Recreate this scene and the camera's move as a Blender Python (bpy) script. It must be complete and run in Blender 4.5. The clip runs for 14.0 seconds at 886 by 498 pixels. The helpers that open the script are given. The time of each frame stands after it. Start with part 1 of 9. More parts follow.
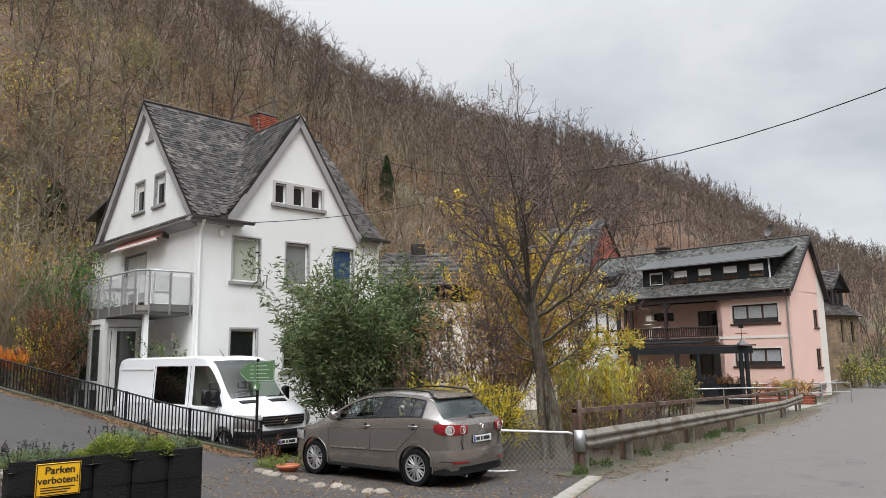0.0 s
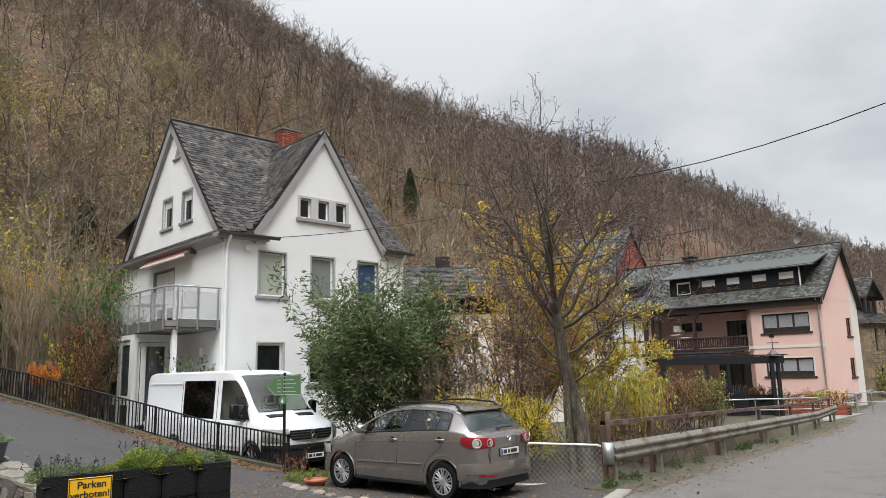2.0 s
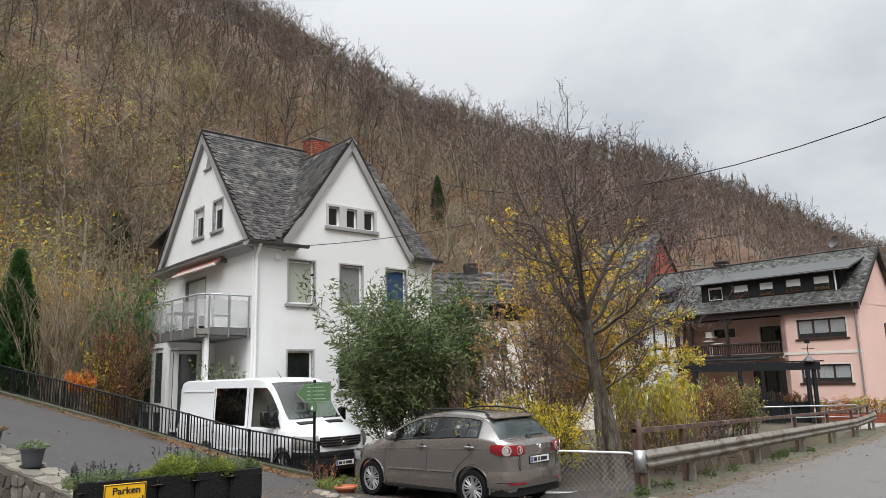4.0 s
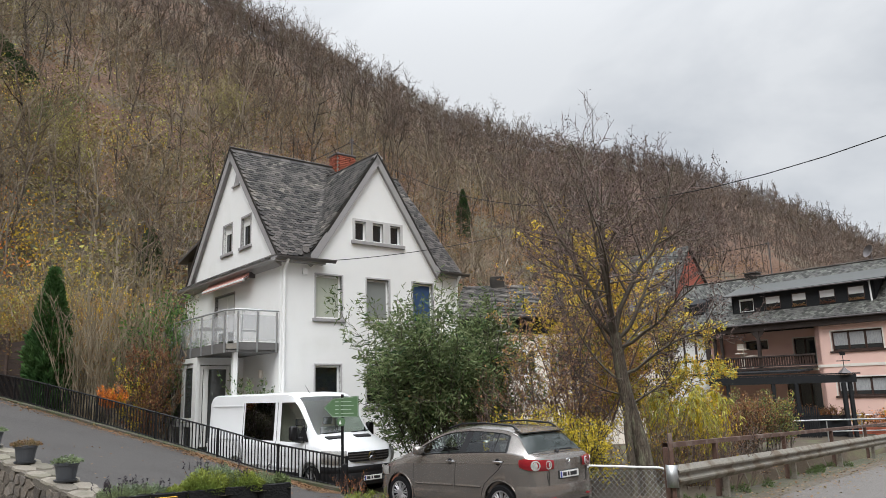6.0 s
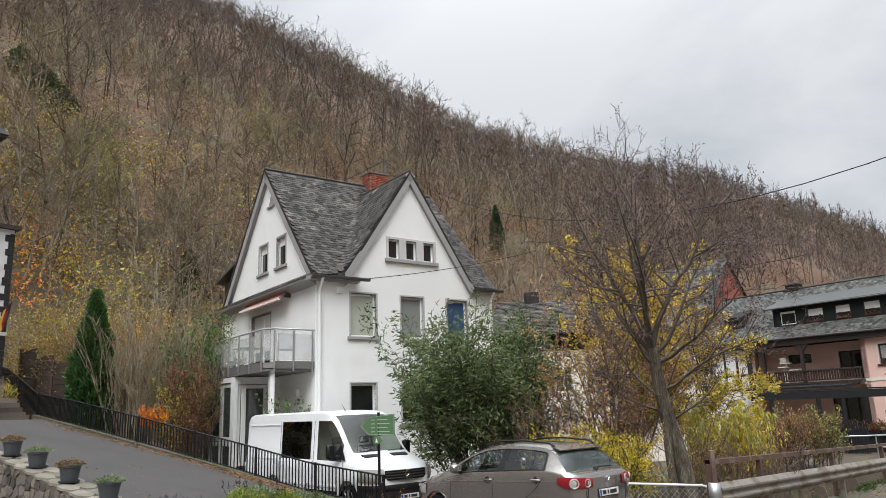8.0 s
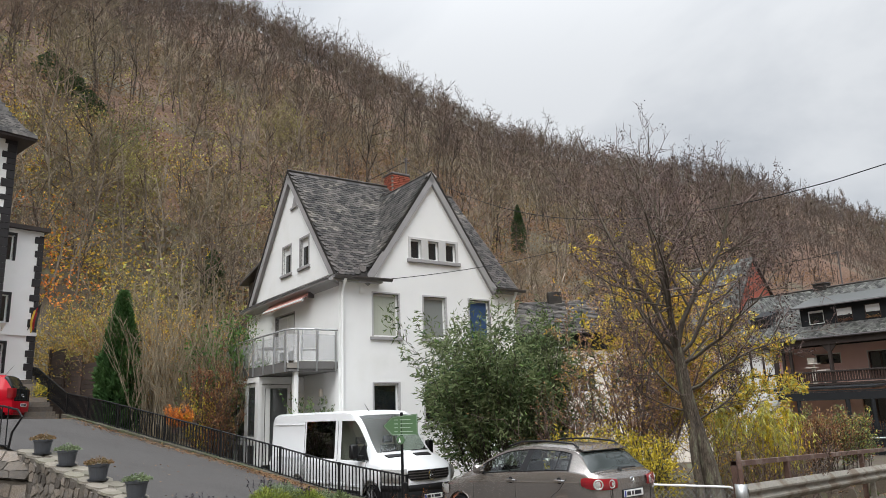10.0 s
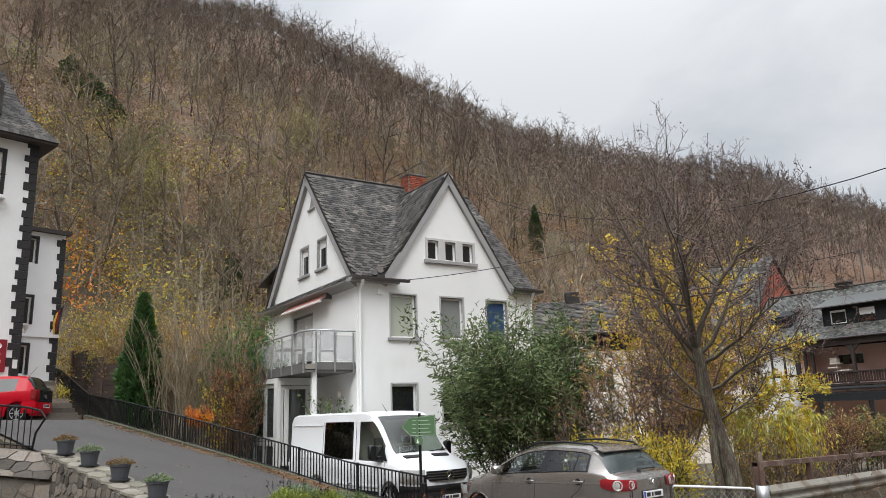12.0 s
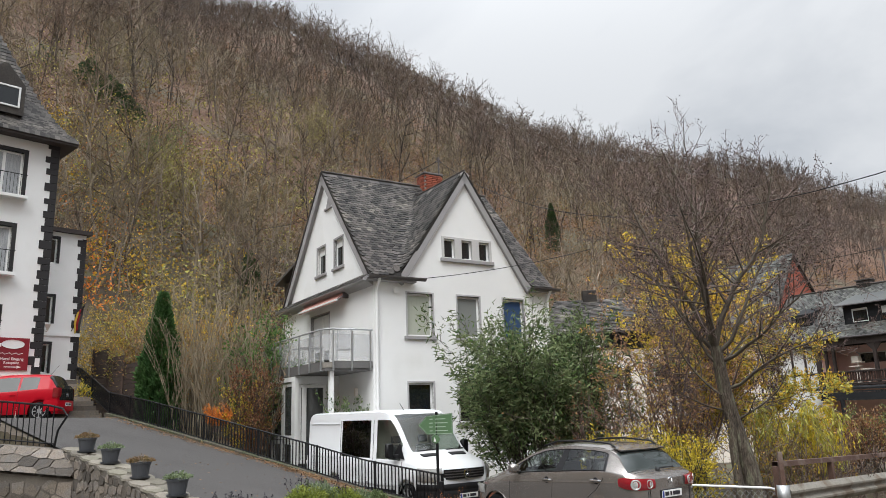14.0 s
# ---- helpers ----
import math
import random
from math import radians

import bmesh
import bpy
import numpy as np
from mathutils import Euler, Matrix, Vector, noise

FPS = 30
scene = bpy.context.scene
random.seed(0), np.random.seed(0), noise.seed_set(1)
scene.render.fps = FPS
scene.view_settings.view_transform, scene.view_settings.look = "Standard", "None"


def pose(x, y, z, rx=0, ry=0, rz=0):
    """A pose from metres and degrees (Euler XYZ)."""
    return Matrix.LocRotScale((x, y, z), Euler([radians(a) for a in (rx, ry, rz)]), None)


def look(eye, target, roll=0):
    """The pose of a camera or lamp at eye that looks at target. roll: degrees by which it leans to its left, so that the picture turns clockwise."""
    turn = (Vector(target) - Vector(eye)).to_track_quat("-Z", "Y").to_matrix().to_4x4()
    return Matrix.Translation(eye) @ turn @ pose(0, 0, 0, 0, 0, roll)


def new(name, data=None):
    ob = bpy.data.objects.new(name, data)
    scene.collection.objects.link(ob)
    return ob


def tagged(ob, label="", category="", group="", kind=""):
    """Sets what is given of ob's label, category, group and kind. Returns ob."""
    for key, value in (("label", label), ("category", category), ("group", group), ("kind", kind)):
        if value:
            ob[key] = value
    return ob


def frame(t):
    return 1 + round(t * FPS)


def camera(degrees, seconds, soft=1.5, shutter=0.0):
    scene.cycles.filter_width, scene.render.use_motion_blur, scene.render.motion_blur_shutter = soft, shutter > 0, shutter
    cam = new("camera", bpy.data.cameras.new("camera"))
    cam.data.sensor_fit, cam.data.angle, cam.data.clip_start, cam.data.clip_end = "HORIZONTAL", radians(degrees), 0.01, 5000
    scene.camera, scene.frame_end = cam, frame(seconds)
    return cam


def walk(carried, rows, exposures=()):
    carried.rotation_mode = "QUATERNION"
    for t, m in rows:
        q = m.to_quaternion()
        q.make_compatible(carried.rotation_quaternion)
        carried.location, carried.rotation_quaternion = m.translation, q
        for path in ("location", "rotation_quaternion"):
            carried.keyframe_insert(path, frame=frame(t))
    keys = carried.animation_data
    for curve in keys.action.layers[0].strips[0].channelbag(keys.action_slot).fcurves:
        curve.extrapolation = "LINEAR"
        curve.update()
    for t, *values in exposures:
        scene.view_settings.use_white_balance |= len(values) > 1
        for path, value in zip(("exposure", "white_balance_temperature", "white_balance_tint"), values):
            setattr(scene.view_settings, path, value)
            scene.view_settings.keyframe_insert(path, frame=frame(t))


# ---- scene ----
EYE = (0.0, 0.0, 1.65)
cam = camera(63.0, 14.0, soft=0.8)
# seconds, yaw to the left, pitch up, roll to the right, in degrees
TURNS = [(0.0, 0.0, 8.51, 0.85), (0.5, 0.34, 8.72, 0.94), (1.0, 0.78, 9.0, 1.05), (1.5, 1.31, 9.29, 1.19),
         (2.0, 1.93, 9.52, 1.32), (2.5, 2.56, 9.69, 1.39), (3.0, 3.19, 9.85, 1.41), (5.5, 5.56, 10.82, 1.49),
         (6.0, 6.23, 11.25, 1.61), (6.5, 6.96, 11.73, 1.82), (7.0, 7.69, 12.18, 1.92), (7.5, 8.35, 12.51, 2.03),
         (8.0, 8.88, 12.66, 2.05), (10.5, 11.05, 12.75, 1.87), (11.0, 11.39, 12.8, 1.85), (11.5, 11.71, 12.84, 1.94),
         (12.0, 12.05, 12.83, 1.95), (12.5, 12.39, 12.82, 1.99), (13.0, 12.77, 12.82, 1.99), (13.5, 13.09, 12.78, 1.94),
         (14.0, 13.38, 12.76, 1.87)]


def heading(yaw, pitch):
    a, b = radians(yaw), radians(pitch)
    return Vector((-math.sin(a) * math.cos(b), math.cos(a) * math.cos(b), math.sin(b)))


walk(cam, [(t, look(EYE, Vector(EYE) + heading(yw, pt), -rl)) for t, yw, pt, rl in TURNS], [(0.0, 0.46, 6430, 9), (14.0, 0.46, 6430, 9)])

# ---- sky and sun: an even overcast, brighter towards the zenith ----
world = bpy.data.worlds.new("overcast_sky")
scene.world = world
world.use_nodes = True
wn, wl = world.node_tree.nodes, world.node_tree.links
wn.clear()


def wnode(kind, **values):
    n = wn.new(kind)
    for k, val in values.items():
        n.inputs[k].default_value = val
    return n


sky = wn.new("ShaderNodeTexSky")
sky.sky_type, sky.sun_disc = "NISHITA", False
sky.sun_elevation, sky.sun_rotation = radians(53), radians(184)
coords = wn.new("ShaderNodeTexCoord")
split = wn.new("ShaderNodeSeparateXYZ")
wl.new(coords.outputs["Generated"], split.inputs[0])
lift = wnode("ShaderNodeMath")
lift.operation = "MAXIMUM"
lift.inputs[1].default_value = 0.0
wl.new(split.outputs["Z"], lift.inputs[0])
zen = wn.new("ShaderNodeMath")
zen.operation = "MULTIPLY_ADD"
zen.inputs[1].default_value, zen.inputs[2].default_value = 5.4, 0.66
square = wn.new("ShaderNodeMath")
square.operation = "POWER"
square.inputs[1].default_value = 5.0
wl.new(lift.outputs[0], square.inputs[0])
wl.new(square.outputs[0], zen.inputs[0])
flat = wn.new("ShaderNodeMath")
flat.operation = "ADD"
flat.inputs[1].default_value = 0.22
wl.new(lift.outputs[0], flat.inputs[0])
drawn = wn.new("ShaderNodeVectorMath")
drawn.operation = "DIVIDE"
both = wn.new("ShaderNodeCombineXYZ")
for k in range(3):
    wl.new(flat.outputs[0], both.inputs[k])
wl.new(coords.outputs["Generated"], drawn.inputs[0])
wl.new(both.outputs[0], drawn.inputs[1])
clouds = wnode("ShaderNodeTexNoise", Scale=1.15, Detail=6.0, Roughness=0.52, Distortion=0.35)
wl.new(drawn.outputs[0], clouds.inputs["Vector"])
tone = wn.new("ShaderNodeValToRGB")
tone.color_ramp.elements[0].position, tone.color_ramp.elements[0].color = 0.38, (0.53, 0.56, 0.61, 1)
tone.color_ramp.elements[1].position, tone.color_ramp.elements[1].color = 0.63, (0.82, 0.835, 0.86, 1)
wl.new(clouds.outputs["Fac"], tone.inputs[0])
shade = wn.new("ShaderNodeVectorMath")
shade.operation = "SCALE"
wl.new(tone.outputs[0], shade.inputs[0])
wl.new(zen.outputs[0], shade.inputs["Scale"])
cloud_bg = wnode("ShaderNodeBackground", Strength=1.0)
wl.new(shade.outputs[0], cloud_bg.inputs["Color"])
sky_bg = wnode("ShaderNodeBackground", Strength=0.08)
wl.new(sky.outputs[0], sky_bg.inputs["Color"])
over = wnode("ShaderNodeMixShader", Fac=0.93)
wl.new(sky_bg.outputs[0], over.inputs[1])
wl.new(cloud_bg.outputs[0], over.inputs[2])
wout = wn.new("ShaderNodeOutputWorld")
wl.new(over.outputs[0], wout.inputs[0])

lamp = bpy.data.lights.new("sun", "SUN")
lamp.energy, lamp.angle, lamp.color = 1.8, radians(35), (1.0, 0.985, 0.96)
sun = new("sun", lamp)
sun.matrix_world = look((0, 0, 60), Vector((0, 0, 60)) + Vector((0.05, 0.60, -0.80)))


# ---- materials ----
def material(name, color, rough=0.7, vary=0.25, scale=3.0, fine=40.0, bump=0.15, metal=0.0, tint=None, tint_at=0.55, coat=0.0,
             island=0.0, pick=0.0, stretch=(1, 1, 1), spec=0.5, bump_dist=0.02):
    """A surface with stains at one scale and grain at another; tint is a second colour in patches, island and pick vary piece by piece."""
    m = bpy.data.materials.new(name)
    m.use_nodes = True
    n, l = m.node_tree.nodes, m.node_tree.links
    b = n["Principled BSDF"]
    b.inputs["Roughness"].default_value, b.inputs["Metallic"].default_value = rough, metal
    b.inputs["Coat Weight"].default_value = coat
    b.inputs["Specular IOR Level"].default_value = spec
    tc = n.new("ShaderNodeTexCoord")
    mp = n.new("ShaderNodeMapping")
    mp.inputs["Scale"].default_value = stretch
    l.new(tc.outputs["Object"], mp.inputs[0])
    big = n.new("ShaderNodeTexNoise")
    big.inputs["Scale"].default_value, big.inputs["Detail"].default_value = scale, 5
    small = n.new("ShaderNodeTexNoise")
    small.inputs["Scale"].default_value, small.inputs["Detail"].default_value = fine, 3
    for t in (big, small):
        l.new(mp.outputs[0], t.inputs["Vector"])
    base = n.new("ShaderNodeMix")
    base.data_type = "RGBA"
    base.inputs["A"].default_value = (*color, 1)
    base.inputs["B"].default_value = (*(tint or color), 1)
    step = n.new("ShaderNodeMapRange")
    step.inputs["From Min"].default_value, step.inputs["From Max"].default_value = tint_at - 0.08, tint_at + 0.08
    l.new(big.outputs["Fac"], step.inputs["Value"])
    l.new(step.outputs[0], base.inputs["Factor"])
    add = n.new("ShaderNodeMath")
    add.operation = "ADD"
    l.new(big.outputs["Fac"], add.inputs[0])
    l.new(small.outputs["Fac"], add.inputs[1])
    val = n.new("ShaderNodeMapRange")
    val.inputs["From Min"].default_value, val.inputs["From Max"].default_value = 0.6, 1.4
    val.inputs["To Min"].default_value, val.inputs["To Max"].default_value = 1 - vary, 1 + vary
    l.new(add.outputs[0], val.inputs["Value"])
    hsv = n.new("ShaderNodeHueSaturation")
    l.new(base.outputs["Result"], hsv.inputs["Color"])
    last = val.outputs[0]
    for amount, node, socket in ((island, "ShaderNodeNewGeometry", "Random Per Island"), (pick, "ShaderNodeObjectInfo", "Random")):
        if amount:
            g = n.new(node)
            r = n.new("ShaderNodeMapRange")
            r.inputs["To Min"].default_value, r.inputs["To Max"].default_value = 1 - amount, 1 + amount
            l.new(g.outputs[socket], r.inputs["Value"])
            mul = n.new("ShaderNodeMath")
            mul.operation = "MULTIPLY"
            l.new(last, mul.inputs[0])
            l.new(r.outputs[0], mul.inputs[1])
            last = mul.outputs[0]
    l.new(last, hsv.inputs["Value"])
    l.new(hsv.outputs[0], b.inputs["Base Color"])
    if bump:
        bp = n.new("ShaderNodeBump")
        bp.inputs["Strength"].default_value, bp.inputs["Distance"].default_value = bump, bump_dist
        l.new(add.outputs[0], bp.inputs["Height"])
        l.new(bp.outputs[0], b.inputs["Normal"])
    return m


def glass(name, color=(0.02, 0.025, 0.03), rough=0.03, spec=0.8):
    """Dark window glass over an unlit room."""
    return material(name, color, rough, 0.1, 0.7, 6, 0.0, spec=spec)


render_white = material("white_render", (0.80, 0.80, 0.79), 0.85, 0.05, 0.8, 60, 0.25, tint=(0.74, 0.74, 0.72), tint_at=0.62)
render_pink = material("pink_render", (0.78, 0.53, 0.46), 0.85, 0.05, 0.7, 60, 0.2)
render_cream = material("cream_render", (0.76, 0.70, 0.62), 0.85, 0.06, 0.7, 60, 0.2)
grey_trim = material("grey_painted_trim", (0.30, 0.29, 0.29), 0.6, 0.12, 2, 50, 0.1)
dark_trim = material("dark_brown_timber", (0.035, 0.025, 0.022), 0.6, 0.25, 2, 40, 0.15)
black_paint = material("black_painted_stone", (0.016, 0.014, 0.015), 0.7, 0.2, 2, 40, 0.15)
white_paint = material("white_paint", (0.78, 0.78, 0.77), 0.4, 0.04, 2, 40, 0.03)
slate = material("slate_roof", (0.047, 0.042, 0.038), 0.65, 0.4, 1.2, 25, 0.3, tint=(0.080, 0.071, 0.061), tint_at=0.58, island=0.85, spec=0.22)
slate_piece = material("slate_piece", (0.054, 0.047, 0.043), 0.65, 0.4, 1.5, 25, 0.3, pick=0.8, spec=0.22)
asphalt = material("asphalt", (0.055, 0.050, 0.047), 0.9, 0.35, 0.5, 50, 0.8, tint=(0.039, 0.035, 0.033), tint_at=0.55)
asphalt_pale = material("worn_asphalt", (0.136, 0.125, 0.115), 0.92, 0.45, 1.1, 40, 1.0, tint=(0.106, 0.097, 0.089), tint_at=0.53)
concrete = material("concrete", (0.27, 0.25, 0.22), 0.9, 0.25, 1.5, 50, 0.3, tint=(0.17, 0.155, 0.12), tint_at=0.52)
mossy = material("mossy_concrete", (0.098, 0.086, 0.066), 0.95, 0.45, 3.5, 40, 0.6, tint=(0.052, 0.058, 0.028), tint_at=0.5)
soil = material("leafy_soil", (0.062, 0.046, 0.030), 0.95, 0.35, 0.8, 14, 0.6, tint=(0.070, 0.072, 0.034), tint_at=0.6)
litter = material("hill_leaf_litter", (0.125, 0.068, 0.041), 1.0, 0.6, 0.07, 2.2, 1.0, tint=(0.072, 0.060, 0.036), tint_at=0.53, bump_dist=0.3)
grass = material("grass", (0.075, 0.115, 0.03), 0.9, 0.35, 1.0, 20, 0.5, island=0.3)
bark = material("bark", (0.105, 0.084, 0.064), 0.95, 0.7, 7, 28, 1.0, tint=(0.13, 0.125, 0.085), tint_at=0.57, stretch=(1.6, 1.6, 0.35), bump_dist=0.04)
iron = material("black_iron", (0.008, 0.008, 0.009), 0.5, 0.2, 3, 60, 0.1, spec=0.25)
zinc = material("galvanised_steel", (0.42, 0.43, 0.43), 0.45, 0.2, 3, 50, 0.1, metal=0.85)


# ---- mesh helpers ----
class Mesh:
    """Verts and faces of one mesh, gathered piece by piece."""

    def __init__(self):
        self.v, self.f = [], []

    def add(self, verts, faces):
        k = len(self.v)
        self.v += [tuple(p) for p in verts]
        self.f += [tuple(k + i for i in q) for q in faces]
        return self

    def box(self, x0, x1, y0, y1, z0, z1, m=None, b=0.0):
        """A box, with its edges cut by b."""
        c, h = Vector(((x0 + x1) / 2, (y0 + y1) / 2, (z0 + z1) / 2)), (abs(x1 - x0) / 2, abs(y1 - y0) / 2, abs(z1 - z0) / 2)
        if b <= 0:
            p = [c + Vector((sx * h[0], sy * h[1], sz * h[2])) for sz in (-1, 1) for sy in (-1, 1) for sx in (-1, 1)]
            f = [(0, 2, 3, 1), (4, 5, 7, 6), (0, 1, 5, 4), (2, 6, 7, 3), (0, 4, 6, 2), (1, 3, 7, 5)]
        else:
            b = min(b, *(0.45 * a for a in h))
            p, ix = [], {}
            for sx in (-1, 1):
                for sy in (-1, 1):
                    for sz in (-1, 1):
                        for ax in range(3):
                            q = [sx * h[0], sy * h[1], sz * h[2]]
                            for a in range(3):
                                if a != ax:
                                    q[a] -= (sx, sy, sz)[a] * b
                            ix[sx, sy, sz, ax] = len(p)
                            p.append(c + Vector(q))
            f = []
            for ax in range(3):
                o = [a for a in range(3) if a != ax]
                for s in (-1, 1):
                    ring = []
                    for a, d in ((-1, -1), (1, -1), (1, 1), (-1, 1)):
                        k = [0, 0, 0]
                        k[ax], k[o[0]], k[o[1]] = s, a, d
                        ring.append(ix[(*k, ax)])
                    f.append(tuple(ring if (s > 0) == (ax != 1) else ring[::-1]))
            for ax in range(3):
                o = [a for a in range(3) if a != ax]
                for a in (-1, 1):
                    for d in (-1, 1):
                        k, j = [0, 0, 0], [0, 0, 0]
                        k[o[0]], k[o[1]], k[ax] = a, d, -1
                        j[o[0]], j[o[1]], j[ax] = a, d, 1
                        f.append((ix[(*k, o[0])], ix[(*j, o[0])], ix[(*j, o[1])], ix[(*k, o[1])]))
            for sx in (-1, 1):
                for sy in (-1, 1):
                    for sz in (-1, 1):
                        f.append(tuple(ix[sx, sy, sz, a] for a in range(3)))
        if m is not None:
            p = [m @ q for q in p]
        return self.add(p, f)

    def tube(self, path, radii, sides=8, cap=True):
        """A round bar along a path; radii is one number or one for each point."""
        path = [Vector(p) for p in path]
        if not hasattr(radii, "__len__"):
            radii = [radii] * len(path)
        v, f, up = [], [], None
        for i, p in enumerate(path):
            d = (path[min(i + 1, len(path) - 1)] - path[max(i - 1, 0)]).normalized()
            if up is None:
                up = d.orthogonal().normalized()
            up = (up - d * up.dot(d))
            up = up.normalized() if up.length > 1e-6 else d.orthogonal().normalized()
            side = d.cross(up)
            for k in range(sides):
                a = math.tau * k / sides
                v.append(p + (up * math.cos(a) + side * math.sin(a)) * radii[i])
        for i in range(len(path) - 1):
            for k in range(sides):
                j = (k + 1) % sides
                f.append((i * sides + k, i * sides + j, (i + 1) * sides + j, (i + 1) * sides + k))
        if cap:
            f.append(tuple(range(sides))[::-1])
            f.append(tuple((len(path) - 1) * sides + k for k in range(sides)))
        return self.add(v, f)

    def prism(self, poly, axis, a, b):
        """A polygon of (p, q) pairs, drawn out along an axis from a to b; p and q are the other two axes in order."""
        o = [k for k in range(3) if k != axis]
        v = []
        for d in (a, b):
            for p, q in poly:
                c = [0, 0, 0]
                c[axis], c[o[0]], c[o[1]] = d, p, q
                v.append(c)
        n = len(poly)
        f = [tuple(range(n))[::-1], tuple(range(n, 2 * n))]
        f += [(k, (k + 1) % n, n + (k + 1) % n, n + k) for k in range(n)]
        return self.add(v, f)

    def grid(self, rows):
        """A sheet through rows of points."""
        n = len(rows[0])
        f = [(i * n + j, i * n + j + 1, (i + 1) * n + j + 1, (i + 1) * n + j) for i in range(len(rows) - 1) for j in range(n - 1)]
        return self.add([p for r in rows for p in r], f)

    def data(self, name, mat, smooth=False):
        me = bpy.data.meshes.new(name)
        me.from_pydata(self.v, [], self.f)
        bm = bmesh.new()
        bm.from_mesh(me)
        bmesh.ops.recalc_face_normals(bm, faces=bm.faces)
        bm.to_mesh(me)
        bm.free()
        me.materials.append(mat)
        if smooth:
            me.polygons.foreach_set("use_smooth", [True] * len(me.polygons))
            me.set_sharp_from_angle(angle=radians(38))
        return me


def part(name, mesh, mat, parent=None, label="", smooth=False):
    """One mesh object, under a thing or a part."""
    ob = new(name, mesh.data(name, mat, smooth) if isinstance(mesh, Mesh) else mesh)
    ob.parent = parent
    return tagged(ob, label)


def thing(name, m, label, category, group="", kind=""):
    """An empty at the base of a thing; its parts hang under it."""
    ob = new(name)
    ob.matrix_world = m
    ob.empty_display_size = 0.1
    return tagged(ob, label, category, group, kind)


def whole(name, mesh, mat, label, category, m=None, smooth=False, kind="", group=""):
    ob = part(name, mesh, mat, None, label, smooth)
    if m is not None:
        ob.matrix_world = m
    return tagged(ob, label, category, group, kind)


# ---- ground ----


def smooth_max(a, b, k):
    h = np.clip(0.5 + 0.5 * (a - b) / k, 0, 1)
    return b + (a - b) * h + k * h * (1 - h)


def road_z(x, y):
    """The road falls gently along itself, then levels out."""
    return -0.0315 * np.clip(0.566 * x + 0.824 * y, -12, 32)


def paved_z(x, y):
    """The road, and the ramp that climbs to the upper yard."""
    ramp = np.minimum(0.62 - 0.24 * (x + 5.75) - 0.10 * (y - 8.79), 1.82)
    dip = np.interp(y, [9.6, 12.0, 13.8, 17.0], [0.0, 0.115, 0.13, 0.225]) * np.clip((1.75 - x) / 1.3, 0, 1)
    return smooth_max(road_z(x, y) - dip, ramp, 0.25)


def behind_fence(x, y):
    """How far a place lies beyond the line of the ramp railing, in metres."""
    return (x + 4.18) * 0.36 + (y - 16.5) * 0.933




def wall_side(x, y):
    """Positive on the yard's side of the stone wall."""
    return -((x + 3.85) * 0.505 + (y - 7.43) * 0.863)


# Behind the eye an unseen slope is added, to darken window reflections.
SKY_AZ = [-180, -110, -47, -29.4, -26.6, -20.8, -16, -10.5, -6.5, -3.5, -0.5, 12.3, 15.3, 18.6, 22.5, 26.1, 29.6, 31.8, 45, 70, 110, 180]
SKY_EL = [24, 28, 33, 31.1, 30.8, 28.9, 27.3, 25.0, 22.9, 21.9, 20.9, 17.1, 15.6, 14.2, 12.0, 9.5, 8.0, 7.1, 6.0, 10.0, 20.0, 24.0]

CREST_AZ, CREST_D = [-60, -20, 0, 15, 30, 60], [270, 270, 330, 420, 560, 600]


def hill_z(x, y):
    """The wooded valley side: from its foot behind the houses up to a crest that drops to the right."""
    d, a = np.hypot(x, y), np.degrees(np.arctan2(x, y))
    foot = np.interp(a, [-60, -40, -20, 0, 12, 25, 35, 60], [34, 36, 42, 56, 75, 105, 140, 150])
    crest = np.interp(a, CREST_AZ, CREST_D)
    top = crest * np.tan(np.radians(np.interp(a, SKY_AZ, SKY_EL) - 1.7)) + 1.0
    f = np.clip((d - foot) / (crest - foot), 0, 1.6)
    rise = np.where(f < 1, f ** 0.92, 1 - 0.25 * (f - 1))
    return np.where(d < foot, -6.0, -1.2 + (top + 1.2) * rise)


def bumps(x, y, s):
    return np.sin(x * s + 1.3) * np.cos(y * s * 1.17 + 0.4) + 0.5 * np.sin(x * s * 2.3 + y * s * 1.9)


def ground_z(x, y):
    x, y = np.asarray(x, float), np.asarray(y, float)
    g = paved_z(x, y) - 0.03
    b = behind_fence(x, y)
    garden = -0.62 + 0.0 * x
    left = np.clip((-x - 10) / 8, 0, 1)
    garden = garden + left * 2.2
    g = np.where((b > 0.25) & (x < 1.5), garden + np.clip(1 - (b - 0.25) / 0.5, 0, 1) * (np.minimum(g, garden) - garden), g)
    inside = (wall_side(x, y) > -0.34) & (x < -3.6) & (y < 10.85) & (y > 1.0)
    g = np.where(inside, np.minimum(g, 0.05), g)
    # the brook beside the road
    w = (x - 2.43) * 0.80 - (y - 12.9) * 0.60
    s = (x - 2.43) * 0.60 + (y - 12.9) * 0.80
    ditch = np.clip((-w - 0.35) / 0.5, 0, 1) * np.clip((w + 4.6) / 1.2, 0, 1) * np.clip((s - 4.5) / 2, 0, 1) * np.clip((24 - s) / 2, 0, 1)
    g = np.where((x > -1) & (y > 11), g - 1.5 * ditch, g)
    beyond = (w < -3.4) & (y > 12)
    g = np.where(beyond & (x > -2), np.maximum(g, -0.85), g)
    d = np.hypot(x, y)
    h = hill_z(x, y)
    h = h + bumps(x, y, 0.045) * np.clip((d - 60) / 100, 0, 1) * 2.2
    return np.where(h > g, h, g)


